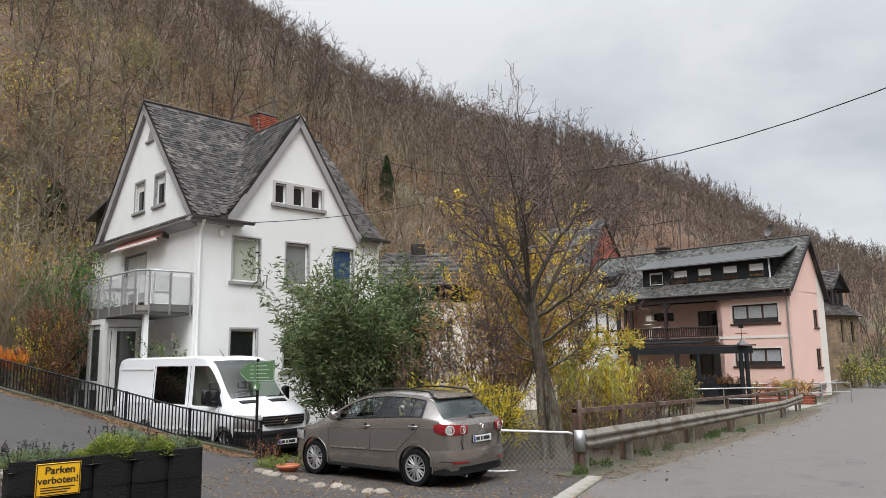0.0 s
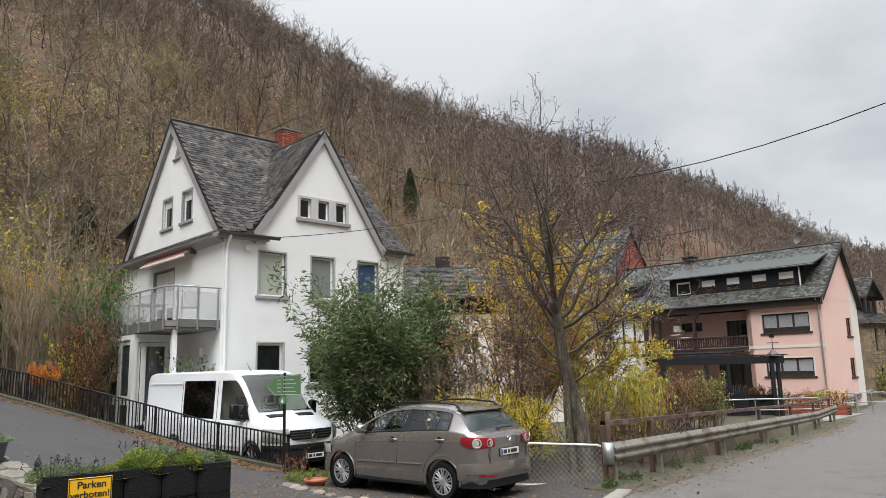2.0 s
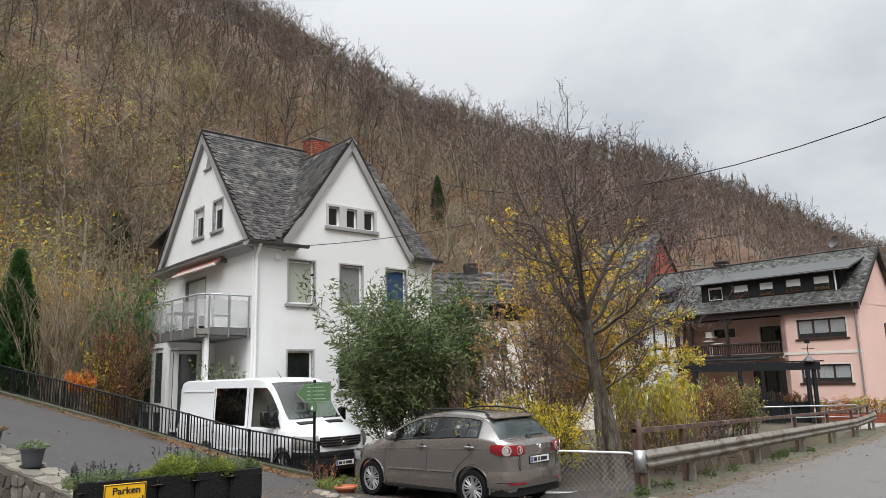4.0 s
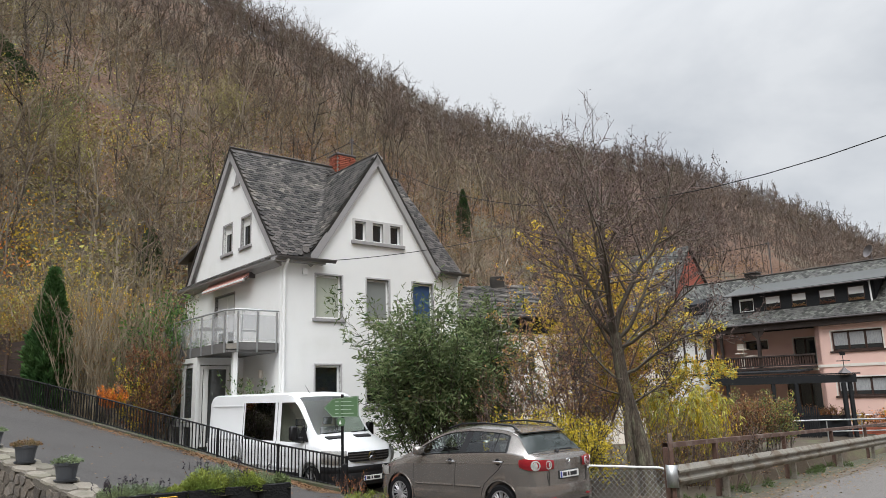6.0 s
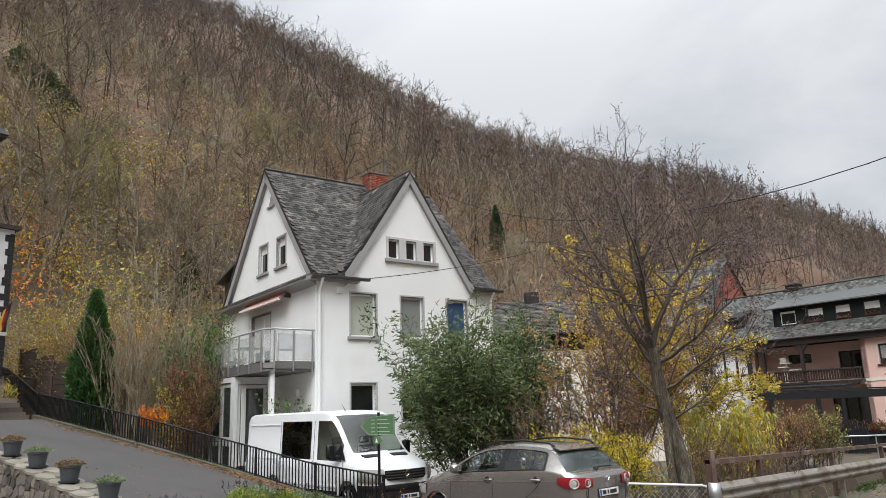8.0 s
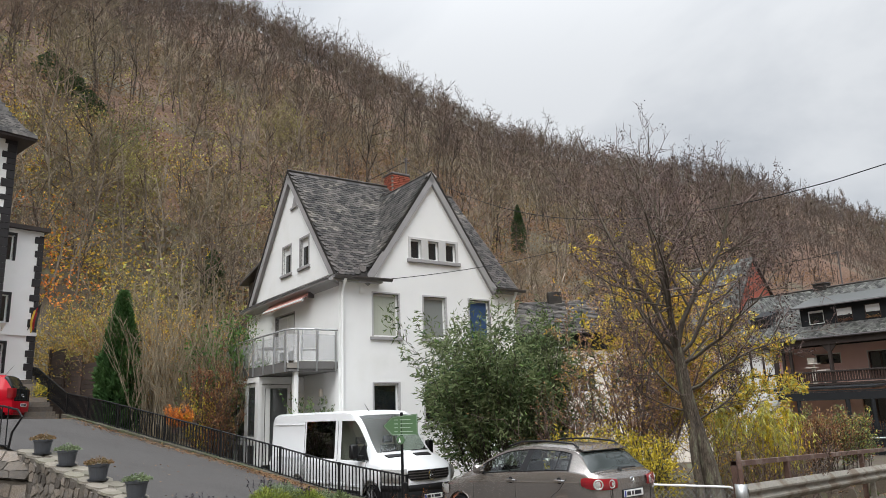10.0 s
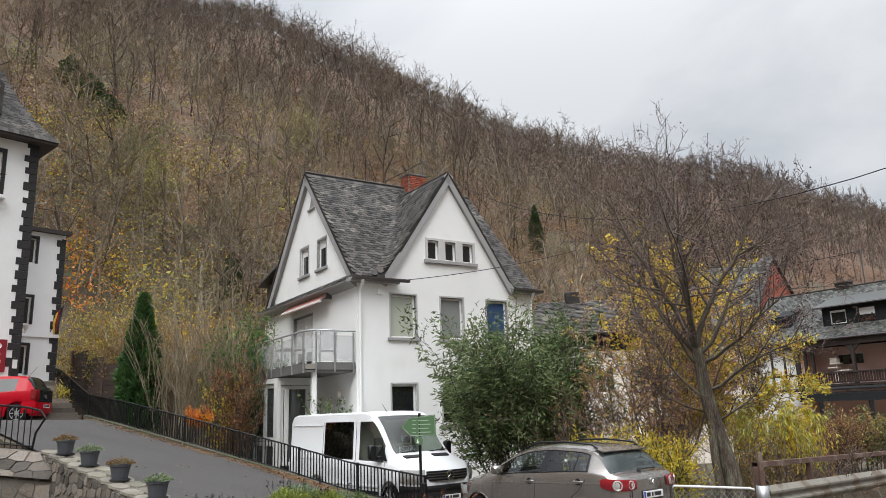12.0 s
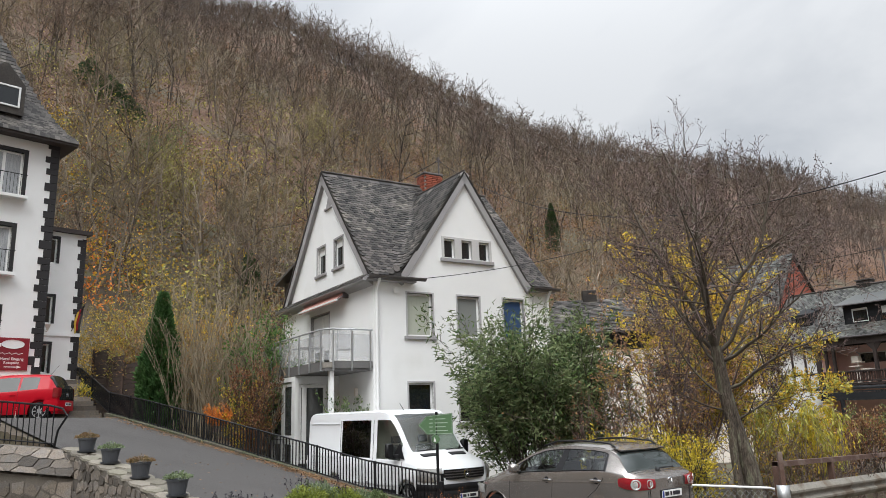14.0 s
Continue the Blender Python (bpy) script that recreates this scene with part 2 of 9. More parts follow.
def terrain(name, azs, dists, mat, label):
    rows = []
    for d in dists:
        a = np.radians(azs)
        x, y = d * np.sin(a), d * np.cos(a)
        rows.append(list(zip(x.tolist(), y.tolist(), ground_z(x, y).tolist())))
    m = Mesh().grid(rows)
    return whole(name, m, mat, label, "ground", smooth=True, kind="structure")


near_d = np.concatenate([np.linspace(0.3, 6, 8), np.linspace(6.4, 30, 90), np.linspace(30.6, 62, 50)])
far_d = np.concatenate([np.linspace(62, 400, 90), np.linspace(408, 760, 30), [1000, 1600, 2600, 4000]])
terrain("ground", np.linspace(-180, 180, 361), near_d, soil, "brown leafy soil and low plants of the valley floor")
terrain("ground_hillside", np.linspace(-180, 180, 361), far_d, litter, "steep wooded hillside covered in fallen brown leaves")


def paving(name, edges, x0, x1, y0, y1, step, mat, label, lift=0.0):
    """A sheet of paving over the ground, cut straight along edges: rows of (a, b, c), kept where a x + b y + c is positive."""
    m, ix = Mesh(), {}

    def at(i, j):
        if (i, j) not in ix:
            x, y = x0 + i * step, y0 + j * step
            for a, b, c in edges:
                f = a * x + b * y + c
                if f < 0:
                    x, y = x - a * f, y - b * f
            ix[i, j] = len(m.v)
            m.v.append((x, y, float(paved_z(x, y)) + lift))
        return ix[i, j]

    for i in range(int((x1 - x0) / step)):
        for j in range(int((y1 - y0) / step)):
            if all(max(a * (x0 + (i + p) * step) + b * (y0 + (j + q) * step) + c for p in (0, 1) for q in (0, 1)) > 0.02 for a, b, c in edges):
                m.f.append((at(i, j), at(i + 1, j), at(i + 1, j + 1), at(i, j + 1)))
    return whole(name, m, mat, label, "road", smooth=True, kind="structure")


def edge(p, q, side):
    """The line through p and q, positive on its left (side 1) or right (side -1)."""
    n = math.hypot(q[0] - p[0], q[1] - p[1])
    a, b = -(q[1] - p[1]) / n * side, (q[0] - p[0]) / n * side
    return a, b, -(a * p[0] + b * p[1])


KERB = ((0.9, 8.6), (2.45, 12.35))
GUARD = ((2.43, 12.9), (2.43 + 5.55, 12.9 + 8.32))
paving("road", [edge(*KERB, -1), edge(*GUARD, -1)], -4, 60, -14, 62, 0.5, asphalt_pale, "worn pale grey asphalt village road with patches")
paving("ramp", [edge(*KERB, 1), edge((-4.1, 16.35), (-11.4, 18.75), 1), edge((-3.85, 7.5), (-9.06, 10.5), -1)], -26, 3, -2, 24, 0.25, asphalt, "dark asphalt ramp climbing to the upper yard", 0.012)


# ---- parts of buildings ----
curtain_pale = material("pale_curtain", (0.40, 0.42, 0.35), 0.9, 0.12, 1.2, 30, 0.1, stretch=(8, 8, 0.3))
curtain_white = material("white_lace_curtain", (0.34, 0.35, 0.36), 0.9, 0.5, 5, 40, 0.1, stretch=(9, 9, 0.4))
blind_blue = material("blue_roller_blind", (0.020, 0.055, 0.14), 0.7, 0.06, 1, 30, 0.05)
blind_grey = material("grey_roller_blind", (0.20, 0.21, 0.20), 0.7, 0.06, 1, 30, 0.05)
shutter_white = material("white_roller_shutter", (0.70, 0.70, 0.70), 0.6, 0.06, 1, 30, 0.1, stretch=(1, 1, 12))
clear_glass = glass("window_glass", (0.012, 0.015, 0.017), 0.04, 0.7)
brick_red = material("red_brick", (0.34, 0.095, 0.055), 0.9, 0.25, 3, 40, 0.3, pick=0.3, island=0.3)
mortar = material("mortar", (0.30, 0.27, 0.24), 0.95, 0.15, 3, 60, 0.2)
awning_cloth = material("faded_red_awning", (0.40, 0.19, 0.16), 0.85, 0.2, 2, 30, 0.1, stretch=(1, 6, 1))
steel = material("brushed_steel", (0.46, 0.47, 0.48), 0.35, 0.1, 3, 60, 0.05, metal=0.7)
frosted = material("frosted_grey_panel", (0.52, 0.53, 0.54), 0.3, 0.08, 1, 40, 0.02)
frosted.node_tree.nodes["Principled BSDF"].inputs["Alpha"].default_value = 0.34


def wall_sheet(a0, a1, z0, z1, holes, thick, at, gable=None):
    """A wall with openings through it. at(a, z, depth) gives places; gable is a list of (a, z) above z1."""
    m = Mesh()
    xs = sorted({a0, a1, *(h[0] for h in holes), *(h[1] for h in holes)})
    zs = sorted({z0, z1, *(h[2] for h in holes), *(h[3] for h in holes)})
    xs, zs = [x for x in xs if a0 <= x <= a1], [z for z in zs if z0 <= z <= z1]
    inside = [[any(h[0] < (x + xx) / 2 < h[1] and h[2] < (z + zz) / 2 < h[3] for h in holes) for z, zz in zip(zs, zs[1:])] for x, xx in zip(xs, xs[1:])]
    for i, (x, xx) in enumerate(zip(xs, xs[1:])):
        for j, (z, zz) in enumerate(zip(zs, zs[1:])):
            if inside[i][j]:
                continue
            for d in (0, thick):
                m.add([at(x, z, d), at(xx, z, d), at(xx, zz, d), at(x, zz, d)], [(0, 1, 2, 3)])
            for di, dj, (p, q) in ((-1, 0, ((x, z), (x, zz))), (1, 0, ((xx, z), (xx, zz))), (0, -1, ((x, z), (xx, z))), (0, 1, ((x, zz), (xx, zz)))):
                k, n = i + di, j + dj
                if not (0 <= k < len(xs) - 1 and 0 <= n < len(zs) - 1) or inside[k][n]:
                    m.add([at(*p, 0), at(*q, 0), at(*q, thick), at(*p, thick)], [(0, 1, 2, 3)])
    return m


def slab(m, at, a0, a1, z0, z1, d0, d1, b=0.0):
    """A box in the wall's own directions."""
    x = Mesh().box(a0, a1, d0, d1, z0, z1, None, b)
    m.add([at(v[0], v[2], v[1]) for v in x.v], x.f)
    return m


def window(parent, at, a0, a1, z0, z1, frame_mat, surround=None, sill=None, bars=(), blind=None, blind_to=0.0, blind_mat=None, set_in=0.10, fw=0.065, glass_mat=None,
           trim=0.055, sill_out=0.07, label="", name="window"):
    """A window in an opening: frame, pane, and what it has of sill, surround and blind."""
    m = Mesh()
    for q in ((a0, a0 + fw, z0, z1), (a1 - fw, a1, z0, z1), (a0 + fw, a1 - fw, z0, z0 + fw), (a0 + fw, a1 - fw, z1 - fw, z1)):
        slab(m, at, *q, set_in, set_in + 0.07, 0.008)
    for b in bars:
        c = a0 + (a1 - a0) * b
        slab(m, at, c - fw * 0.7, c + fw * 0.7, z0 + fw, z1 - fw, set_in - 0.005, set_in + 0.065, 0.008)
    w = part(name, m, frame_mat, parent, label)
    part("pane", slab(Mesh(), at, a0 + fw, a1 - fw, z0 + fw, z1 - fw, set_in + 0.03, set_in + 0.045), glass_mat or clear_glass, w)
    if sill:
        part("sill", slab(Mesh(), at, a0 - 0.07 - trim * bool(surround), a1 + 0.07 + trim * bool(surround), z0 - 0.10, z0 + 0.005, -sill_out, 0.12, 0.012), sill, w)
    if surround:
        s = Mesh()
        for q in ((a0 - trim, a0, z0, z1 + trim), (a1, a1 + trim, z0, z1 + trim), (a0, a1, z1, z1 + trim)):
            slab(s, at, *q, -0.015, 0.10, 0.004)
        part("surround", s, surround, w)
    if blind_mat:
        zb = z0 + (z1 - z0) * blind_to
        part("blind", slab(Mesh(), at, a0 + fw, a1 - fw, zb, z1 - fw * 0.6, set_in + 0.012, set_in + 0.026), blind_mat, w)
    return w


def lay_slates(parent, corners, w, h, seed, mat):
    """Slates in overlapping courses on a four-cornered slope: lower left, lower right, upper right, upper left."""
    a, b, c, d = (Vector(p) for p in corners)
    rng = np.random.default_rng(seed)
    n = (b - a).cross(d - a).normalized()
    if n.z < 0:
        n = -n
    rows = max(2, round(((d - a).length + (c - b).length) / 2 / h))
    m = Mesh()
    for r in range(rows):
        lo0, lo1, hi0, hi1 = a.lerp(d, r / rows), b.lerp(c, r / rows), a.lerp(d, min((r + 1.3) / rows, 1)), b.lerp(c, min((r + 1.3) / rows, 1))
        k = max(1, round((lo1 - lo0).length / w))
        for i in range(k):
            t0, t1 = (i + 0.45 * (r % 2)) / k, min((i + 0.96 + 0.45 * (r % 2)) / k, 1)
            if t0 >= 1:
                continue
            o = n * (0.03 + rng.uniform(-0.006, 0.008))
            p, q, u, v = lo0.lerp(lo1, t0), lo0.lerp(lo1, t1), hi0.lerp(hi1, t1), hi0.lerp(hi1, t0)
            m.add([p + o, q + o, u + n * 0.006, v + n * 0.006, p, q], [(0, 1, 2, 3), (0, 1, 5, 4)])
    me = bpy.data.meshes.new("slate_coursing")
    me.from_pydata([tuple(x) for x in m.v], [], m.f)
    me.materials.append(mat)
    tagged(part("slate_coursing", me, None, parent), kind="stuff")


# ---- white house ----
HOUSE = pose(-7.365, 21.26, 0, 0, 0, 45)
house = thing("house", HOUSE, "white rendered house with steep slate gables and a balcony", "house")


def on_front(a, z, d):
    return (a, d, z)


def on_left(a, z, d):
    return (d, a, z)


F_HOLES = [(1.22, 2.16, 4.06, 5.46), (3.13, 4.02, 4.06, 5.46), (5.02, 5.90, 4.06, 5.46), (1.22, 2.12, 1.22, 2.60), (3.10, 4.0, 1.30, 2.55), (5.0, 5.9, 1.25, 2.55)]
L_HOLES = [(3.52, 5.22, 3.25, 5.22), (3.1, 4.9, 0.3, 2.5)]
part("wall", wall_sheet(0.0, 7.02, -0.9, 6.0, F_HOLES, 0.3, on_front), render_white, house)
part("wall", wall_sheet(0.3, 8.1, -0.9, 6.0, L_HOLES, 0.3, on_left), render_white, house)
part("wall", Mesh().box(6.72, 7.02, 0.3, 8.1, -0.9, 6.0), render_white, house)
part("wall", Mesh().box(0.3, 6.72, 7.8, 8.1, -0.9, 6.0), render_white, house)
part("floor_slab", Mesh().box(0.3, 6.72, 0.3, 7.8, 2.9, 3.1).box(0.3, 6.72, 0.3, 7.8, 5.7, 5.9), concrete, house)
# gables


def gable_sheet(a_lo, a_hi, a_top, z0, z1, holes, thick, at):
    """A triangular wall in courses, with openings."""
    m = Mesh()
    zs = sorted({z0, z1 - 0.001, *(h[2] for h in holes), *(h[3] for h in holes), *np.linspace(z0, z1 - 0.001, 9).tolist()})
    for z, zz in zip(zs, zs[1:]):
        e = [(a_lo + (a_top - a_lo) * (q - z0) / (z1 - z0), a_hi + (a_top - a_hi) * (q - z0) / (z1 - z0)) for q in (z, zz)]
        cuts = sorted((h[0], h[1]) for h in holes if h[2] < (z + zz) / 2 < h[3])
        lo = [(e[0][0], e[1][0])]
        for c in cuts:
            lo += [(c[0], c[0]), (c[1], c[1])]
        lo.append((e[0][1], e[1][1]))
        for k in range(0, len(lo), 2):
            p, q = lo[k], lo[k + 1]
            c = [(p[0], z), (q[0], z), (q[1], zz), (p[1], zz)]
            m.add([at(*x, 0) for x in c] + [at(*x, thick) for x in c], [(0, 1, 2, 3), (7, 6, 5, 4), (0, 4, 5, 1), (1, 5, 6, 2), (2, 6, 7, 3), (3, 7, 4, 0)])
    return m


G1 = [(2.32, 3.05, 6.72, 7.74), (3.90, 4.66, 6.72, 7.74)]
G2 = [(2.68, 3.10, 6.74, 7.40), (3.38, 3.80, 6.74, 7.40), (4.10, 4.52, 6.74, 7.40)]
part("gable_wall", gable_sheet(0.0, 7.9, 3.95, 6.0, 10.38, G1, 0.28, on_left), render_white, house)
part("gable_wall", gable_sheet(0.98, 6.12, 3.55, 6.0, 9.78, G2, 0.28, on_front), render_white, house)
part("gable_wall", gable_sheet(0.0, 7.9, 3.95, 6.0, 10.38, [], 0.28, lambda a, z, d: (7.02 - d, a, z)), render_white, house)

pale_trim = material("pale_grey_trim", (0.42, 0.41, 0.41), 0.7, 0.1, 2, 50, 0.1)
window(house, on_front, *F_HOLES[0], white_paint, pale_trim, grey_trim, (), True, 0.03, curtain_pale, label="white window with a drawn pale curtain")
window(house, on_front, *F_HOLES[1], white_paint, pale_trim, grey_trim, (), True, 0.03, blind_grey, label="white window with a grey roller blind")
window(house, on_front, *F_HOLES[2], white_paint, pale_trim, grey_trim, (), True, 0.03, blind_blue, label="white window with a blue roller blind")
window(house, on_front, *F_HOLES[3], white_paint, pale_trim, grey_trim, label="white ground floor window with dark glass")
window(house, on_front, *F_HOLES[4], white_paint, pale_trim, grey_trim)
window(house, on_front, *F_HOLES[5], white_paint, pale_trim, grey_trim)
for q in G1:
    window(house, on_left, *q, white_paint, grey_trim, grey_trim, (), True, 0.72, white_paint, trim=0.07, set_in=0.08, fw=0.06)
for q in G2:
    window(house, on_front, *q, white_paint, None, None, fw=0.045, set_in=0.09)
attic_stone = material("pale_grey_stone", (0.50, 0.49, 0.48), 0.8, 0.1, 2, 50, 0.1)
for a, b in ((2.58, 2.68), (3.10, 3.38), (3.80, 4.10), (4.52, 4.62)):
    part("attic_jamb", slab(Mesh(), on_front, a, b, 6.728, 7.48, -0.02, 0.06, 0.004), attic_stone, house, "pale grey surround of the attic windows")
for a, b in ((2.68, 3.10), (3.38, 3.80), (4.10, 4.52)):
    part("attic_lintel", slab(Mesh(), on_front, a, b, 7.40, 7.48, -0.018, 0.06, 0.004), attic_stone, house)
part("sill", slab(Mesh(), on_front, 2.52, 4.68, 6.60, 6.725, -0.09, 0.1, 0.012), grey_trim, house)
m = Mesh().add([on_left(3.38, 9.10, -.01), on_left(3.86, 9.10, -.01), on_left(3.62, 9.62, -.01), on_left(3.38, 9.10, .1), on_left(3.86, 9.10, .1), on_left(3.62, 9.62, .1)],
               [(0, 1, 2), (3, 4, 5), (0, 1, 4, 3), (1, 2, 5, 4), (2, 0, 3, 5)])
v = part("gable_vent", m, grey_trim, house, "small triangular grey gable vent")
part("sill", slab(Mesh(), on_left, 3.32, 3.92, 9.03, 9.10, -0.07, 0.1, 0.01), grey_trim, v)

# balcony door behind the balcony
d = window(house, on_left, *L_HOLES[0], white_paint, grey_trim, None, (0.5,), True, 0.35, shutter_white, name="balcony_door", label="white balcony door with half-lowered shutters")


# roof: the main slope with a swept valley into the front gable
def main_z(y):
    return 5.86 + (y + 0.18) * (10.56 - 5.86) / (3.95 + 0.18)


def cross_z(x):
    return 9.93 - abs(x - 3.55) * 1.50


def roof_z(x, y):
    a, b = main_z(y), cross_z(x)
    if y > -0.13:
        k = 0.02 + 0.8 * min(max((3.3 - x) / 1.2, 0), 1)
        h = min(max(0.5 + 0.5 * (a - b) / k, 0), 1)
        return b + (a - b) * h + k * h * (1 - h)
    return a


m = Mesh()
xs, ys = np.linspace(-0.16, 7.22, 75), np.linspace(-0.22, 3.95, 43)
rows = [[(x, y, roof_z(x, y)) for x in xs] for y in ys]
m.grid(rows)
keep = []
for f in m.f:
    cx, cy = sum(m.v[i][0] for i in f) / 4, sum(m.v[i][1] for i in f) / 4
    if cy < -0.13 and 0.9 < cx < 6.25:
        continue
    keep.append(f)
m.f = keep
m.grid([[(x, 3.95, 10.56) for x in (-0.16, 7.22)], [(x, 8.15, 5.80) for x in (-0.16, 7.22)]])
roof = part("roof", m, slate, house, "dark weathered slate roof with a swept valley")
sol = roof.modifiers.new("thickness", "SOLIDIFY")
sol.thickness, sol.offset = 0.07, -1


def slate_verts(w, h, t):
    """One slate with a rounded foot, lying in its own plane: x across, y up the slope, z out."""
    o = [(-w / 2, h), (-w / 2, h * 0.25), (-w * 0.28, 0.02), (w * 0.1, 0.0), (w / 2, h * 0.22), (w / 2, h)]
    n = len(o)
    v = [(x, y, t * (1.7 - y / h)) for x, y in o] + [(x, y, t * (0.7 - y / h)) for x, y in o]
    f = [tuple(range(n))] + [(k, n + k, n + (k + 1) % n, (k + 1) % n) for k in range(n)]
    return v, f


def slate_places(rng):
    """Frames of all slates of the front of the roof, lowest first."""
    out = []
    for kind in (0, 1, 2):
        pitch = math.atan2(10.56 - 5.86, 4.13) if kind == 0 else math.atan(1.5)
        run = 4.13 if kind == 0 else 2.78
        step = 0.135
        n = int(run / math.cos(pitch) / step)
        for r in range(n + 1):
            d = r * step * math.cos(pitch)
            lo, hi = (-0.14, 7.22) if kind == 0 else (-0.1, 3.95)
            for c in range(int((hi - lo) / 0.19)):
                a = lo + (c + 0.5 + 0.5 * (r % 2)) * 0.19 + rng.uniform(-0.012, 0.012)
                if a > hi - 0.1:
                    continue
                if kind == 0:
                    x, y = a, -0.2 + d
                    if y > 3.78 or cross_z(x) > main_z(y) + 0.02 and y > -0.13 or y < -0.13 and 0.9 < x < 6.25:
                        continue
                else:
                    y = a
                    x = (0.80 + d) if kind == 1 else (6.30 - d)
                    if main_z(y) > cross_z(x) + 0.02 or abs(x - 3.55) < 0.15:
                        continue
                e = 0.05
                zx = (roof_z(x + e, y) - roof_z(x - e, y)) / (2 * e)
                zy = (roof_z(x, y + e) - roof_z(x, max(y - e, -0.22 if kind == 0 else -0.1))) / (2 * e)
                nrm = Vector((-zx, -zy, 1)).normalized()
                up = Vector((zx, zy, zx * zx + zy * zy)).normalized()
                if kind:
                    up = (Vector((1 if kind == 1 else -1, 0, zx * (1 if kind == 1 else -1))) + up).normalized()
                side = up.cross(nrm).normalized()
                up = nrm.cross(side)
                tm = Matrix((side, up, nrm)).transposed().to_4x4()
                tm.translation = Vector((x, y, roof_z(x, y) + 0.006)) - up * 0.02
                out.append((kind, y if kind == 0 else 9, tm @ pose(0, 0, 0, rng.normal() * 0.8, rng.normal() * 1.2, rng.normal() * 2.0)))
    return out


# gutters, verge boards and pipes
def board(p, q, wide, thick, normal, mat, name, parent, label=""):
    """A flat board from p to q, lying under that line, out of the wall along normal."""
    p, q, n = Vector(p), Vector(q), Vector(normal)
    d = (q - p).normalized()
    down = d.cross(n).normalized()
    if down.z > 0:
        down = -down
    v = [a + down * w + n * o for o in (0, thick) for a, w in ((p, 0), (q, 0), (q, wide), (p, wide))]
    return part(name, Mesh().add(v, [(0, 1, 2, 3), (4, 5, 6, 7), (0, 1, 5, 4), (1, 2, 6, 5), (2, 3, 7, 6), (3, 0, 4, 7)]), mat, parent, label)


for p, q in (((0, -0.12, 5.86), (0, 3.95, 10.50)), ((0, 8.02, 5.86), (0, 3.95, 10.50))):
    board(p, q, 0.27, -0.14, (1, 0, 0), grey_trim, "verge_board", house)
for p, q in (((0.82, 0, 5.82), (3.55, 0, 9.90)), ((6.28, 0, 5.82), (3.55, 0, 9.90))):
    board(p, q, 0.25, -0.12, (0, 1, 0), grey_trim, "verge_board", house)
m = Mesh().prism([(0.0, 6.06), (-0.36, 5.84), (-0.36, 5.77), (-0.2, 5.74), (-0.02, 5.62), (0.0, 5.62)], 1, -0.05, 8.35)
part("cornice", m, grey_trim, house, "grey cornice with a small slate pent roof")
m = Mesh()
for k in range(38):
    y = 0.05 + k * 0.22
    m.add([(-0.40, y - 0.1, 5.86), (-0.40, y + 0.1, 5.865), (0.0, y + 0.1, 6.09), (0.0, y - 0.1, 6.085), (-0.40, y - 0.1, 5.845), (-0.40, y + 0.1, 5.85)], [(0, 1, 2, 3), (0, 1, 5, 4)])
tagged(part("pent_slates", m, slate, house), kind="stuff")


def gutter(p, q, r, name="gutter"):
    """A half-round gutter."""
    p, q = Vector(p), Vector(q)
    d = (q - p).normalized()
    s = d.cross(Vector((0, 0, 1)))
    rows = [[e + s * math.cos(a) * rr - Vector((0, 0, 1)) * math.sin(a) * rr for a in np.linspace(0, math.pi, 8)] for rr in (r,) for e in (p, q)]
    m = Mesh().grid(rows)
    ob = part(name, m, dark_grey_metal, house)
    t = ob.modifiers.new("thickness", "SOLIDIFY")
    t.thickness = 0.012
    return ob


dark_grey_metal = material("weathered_zinc", (0.11, 0.10, 0.10), 0.5, 0.2, 3, 50, 0.1, metal=0.4)
gutter((-0.3, -0.30, 5.90), (1.75, -0.30, 5.90), 0.085)
gutter((5.98, -0.30, 5.90), (7.35, -0.30, 5.90), 0.085)
part("soffit", Mesh().box(-0.30, 1.45, -0.24, -0.002, 5.76, 5.86), grey_trim, house)
part("soffit", Mesh().box(6.05, 7.25, -0.24, -0.002, 5.76, 5.86), grey_trim, house)
m = Mesh().tube([(0.10, -0.30, 5.83), (0.10, -0.26, 5.74), (0.10, -0.08, 5.52), (0.10, -0.07, 5.3), (0.10, -0.07, -0.7)], 0.05, 10)
part("downpipe", m, white_paint, house, "white painted downpipe", True)
part("downpipe", Mesh().tube([(6.95, -0.30, 5.83), (6.95, -0.1, 5.55), (6.95, -0.07, 5.3), (6.95, -0.07, -0.7)], 0.05, 10), white_paint, house, "", True)

# slate-clad rear dormer
m = Mesh().box(0.25, 4.5, 6.6, 9.0, 5.9, 7.15)
part("rear_dormer", m, slate, house, "slate-clad rear dormer cheek")
m = Mesh().prism([(6.3, 7.75), (9.35, 7.12), (9.4, 7.2), (6.3, 7.86)], 0, -0.05, 4.8)
part("dormer_roof", m, dark_grey_metal, house)

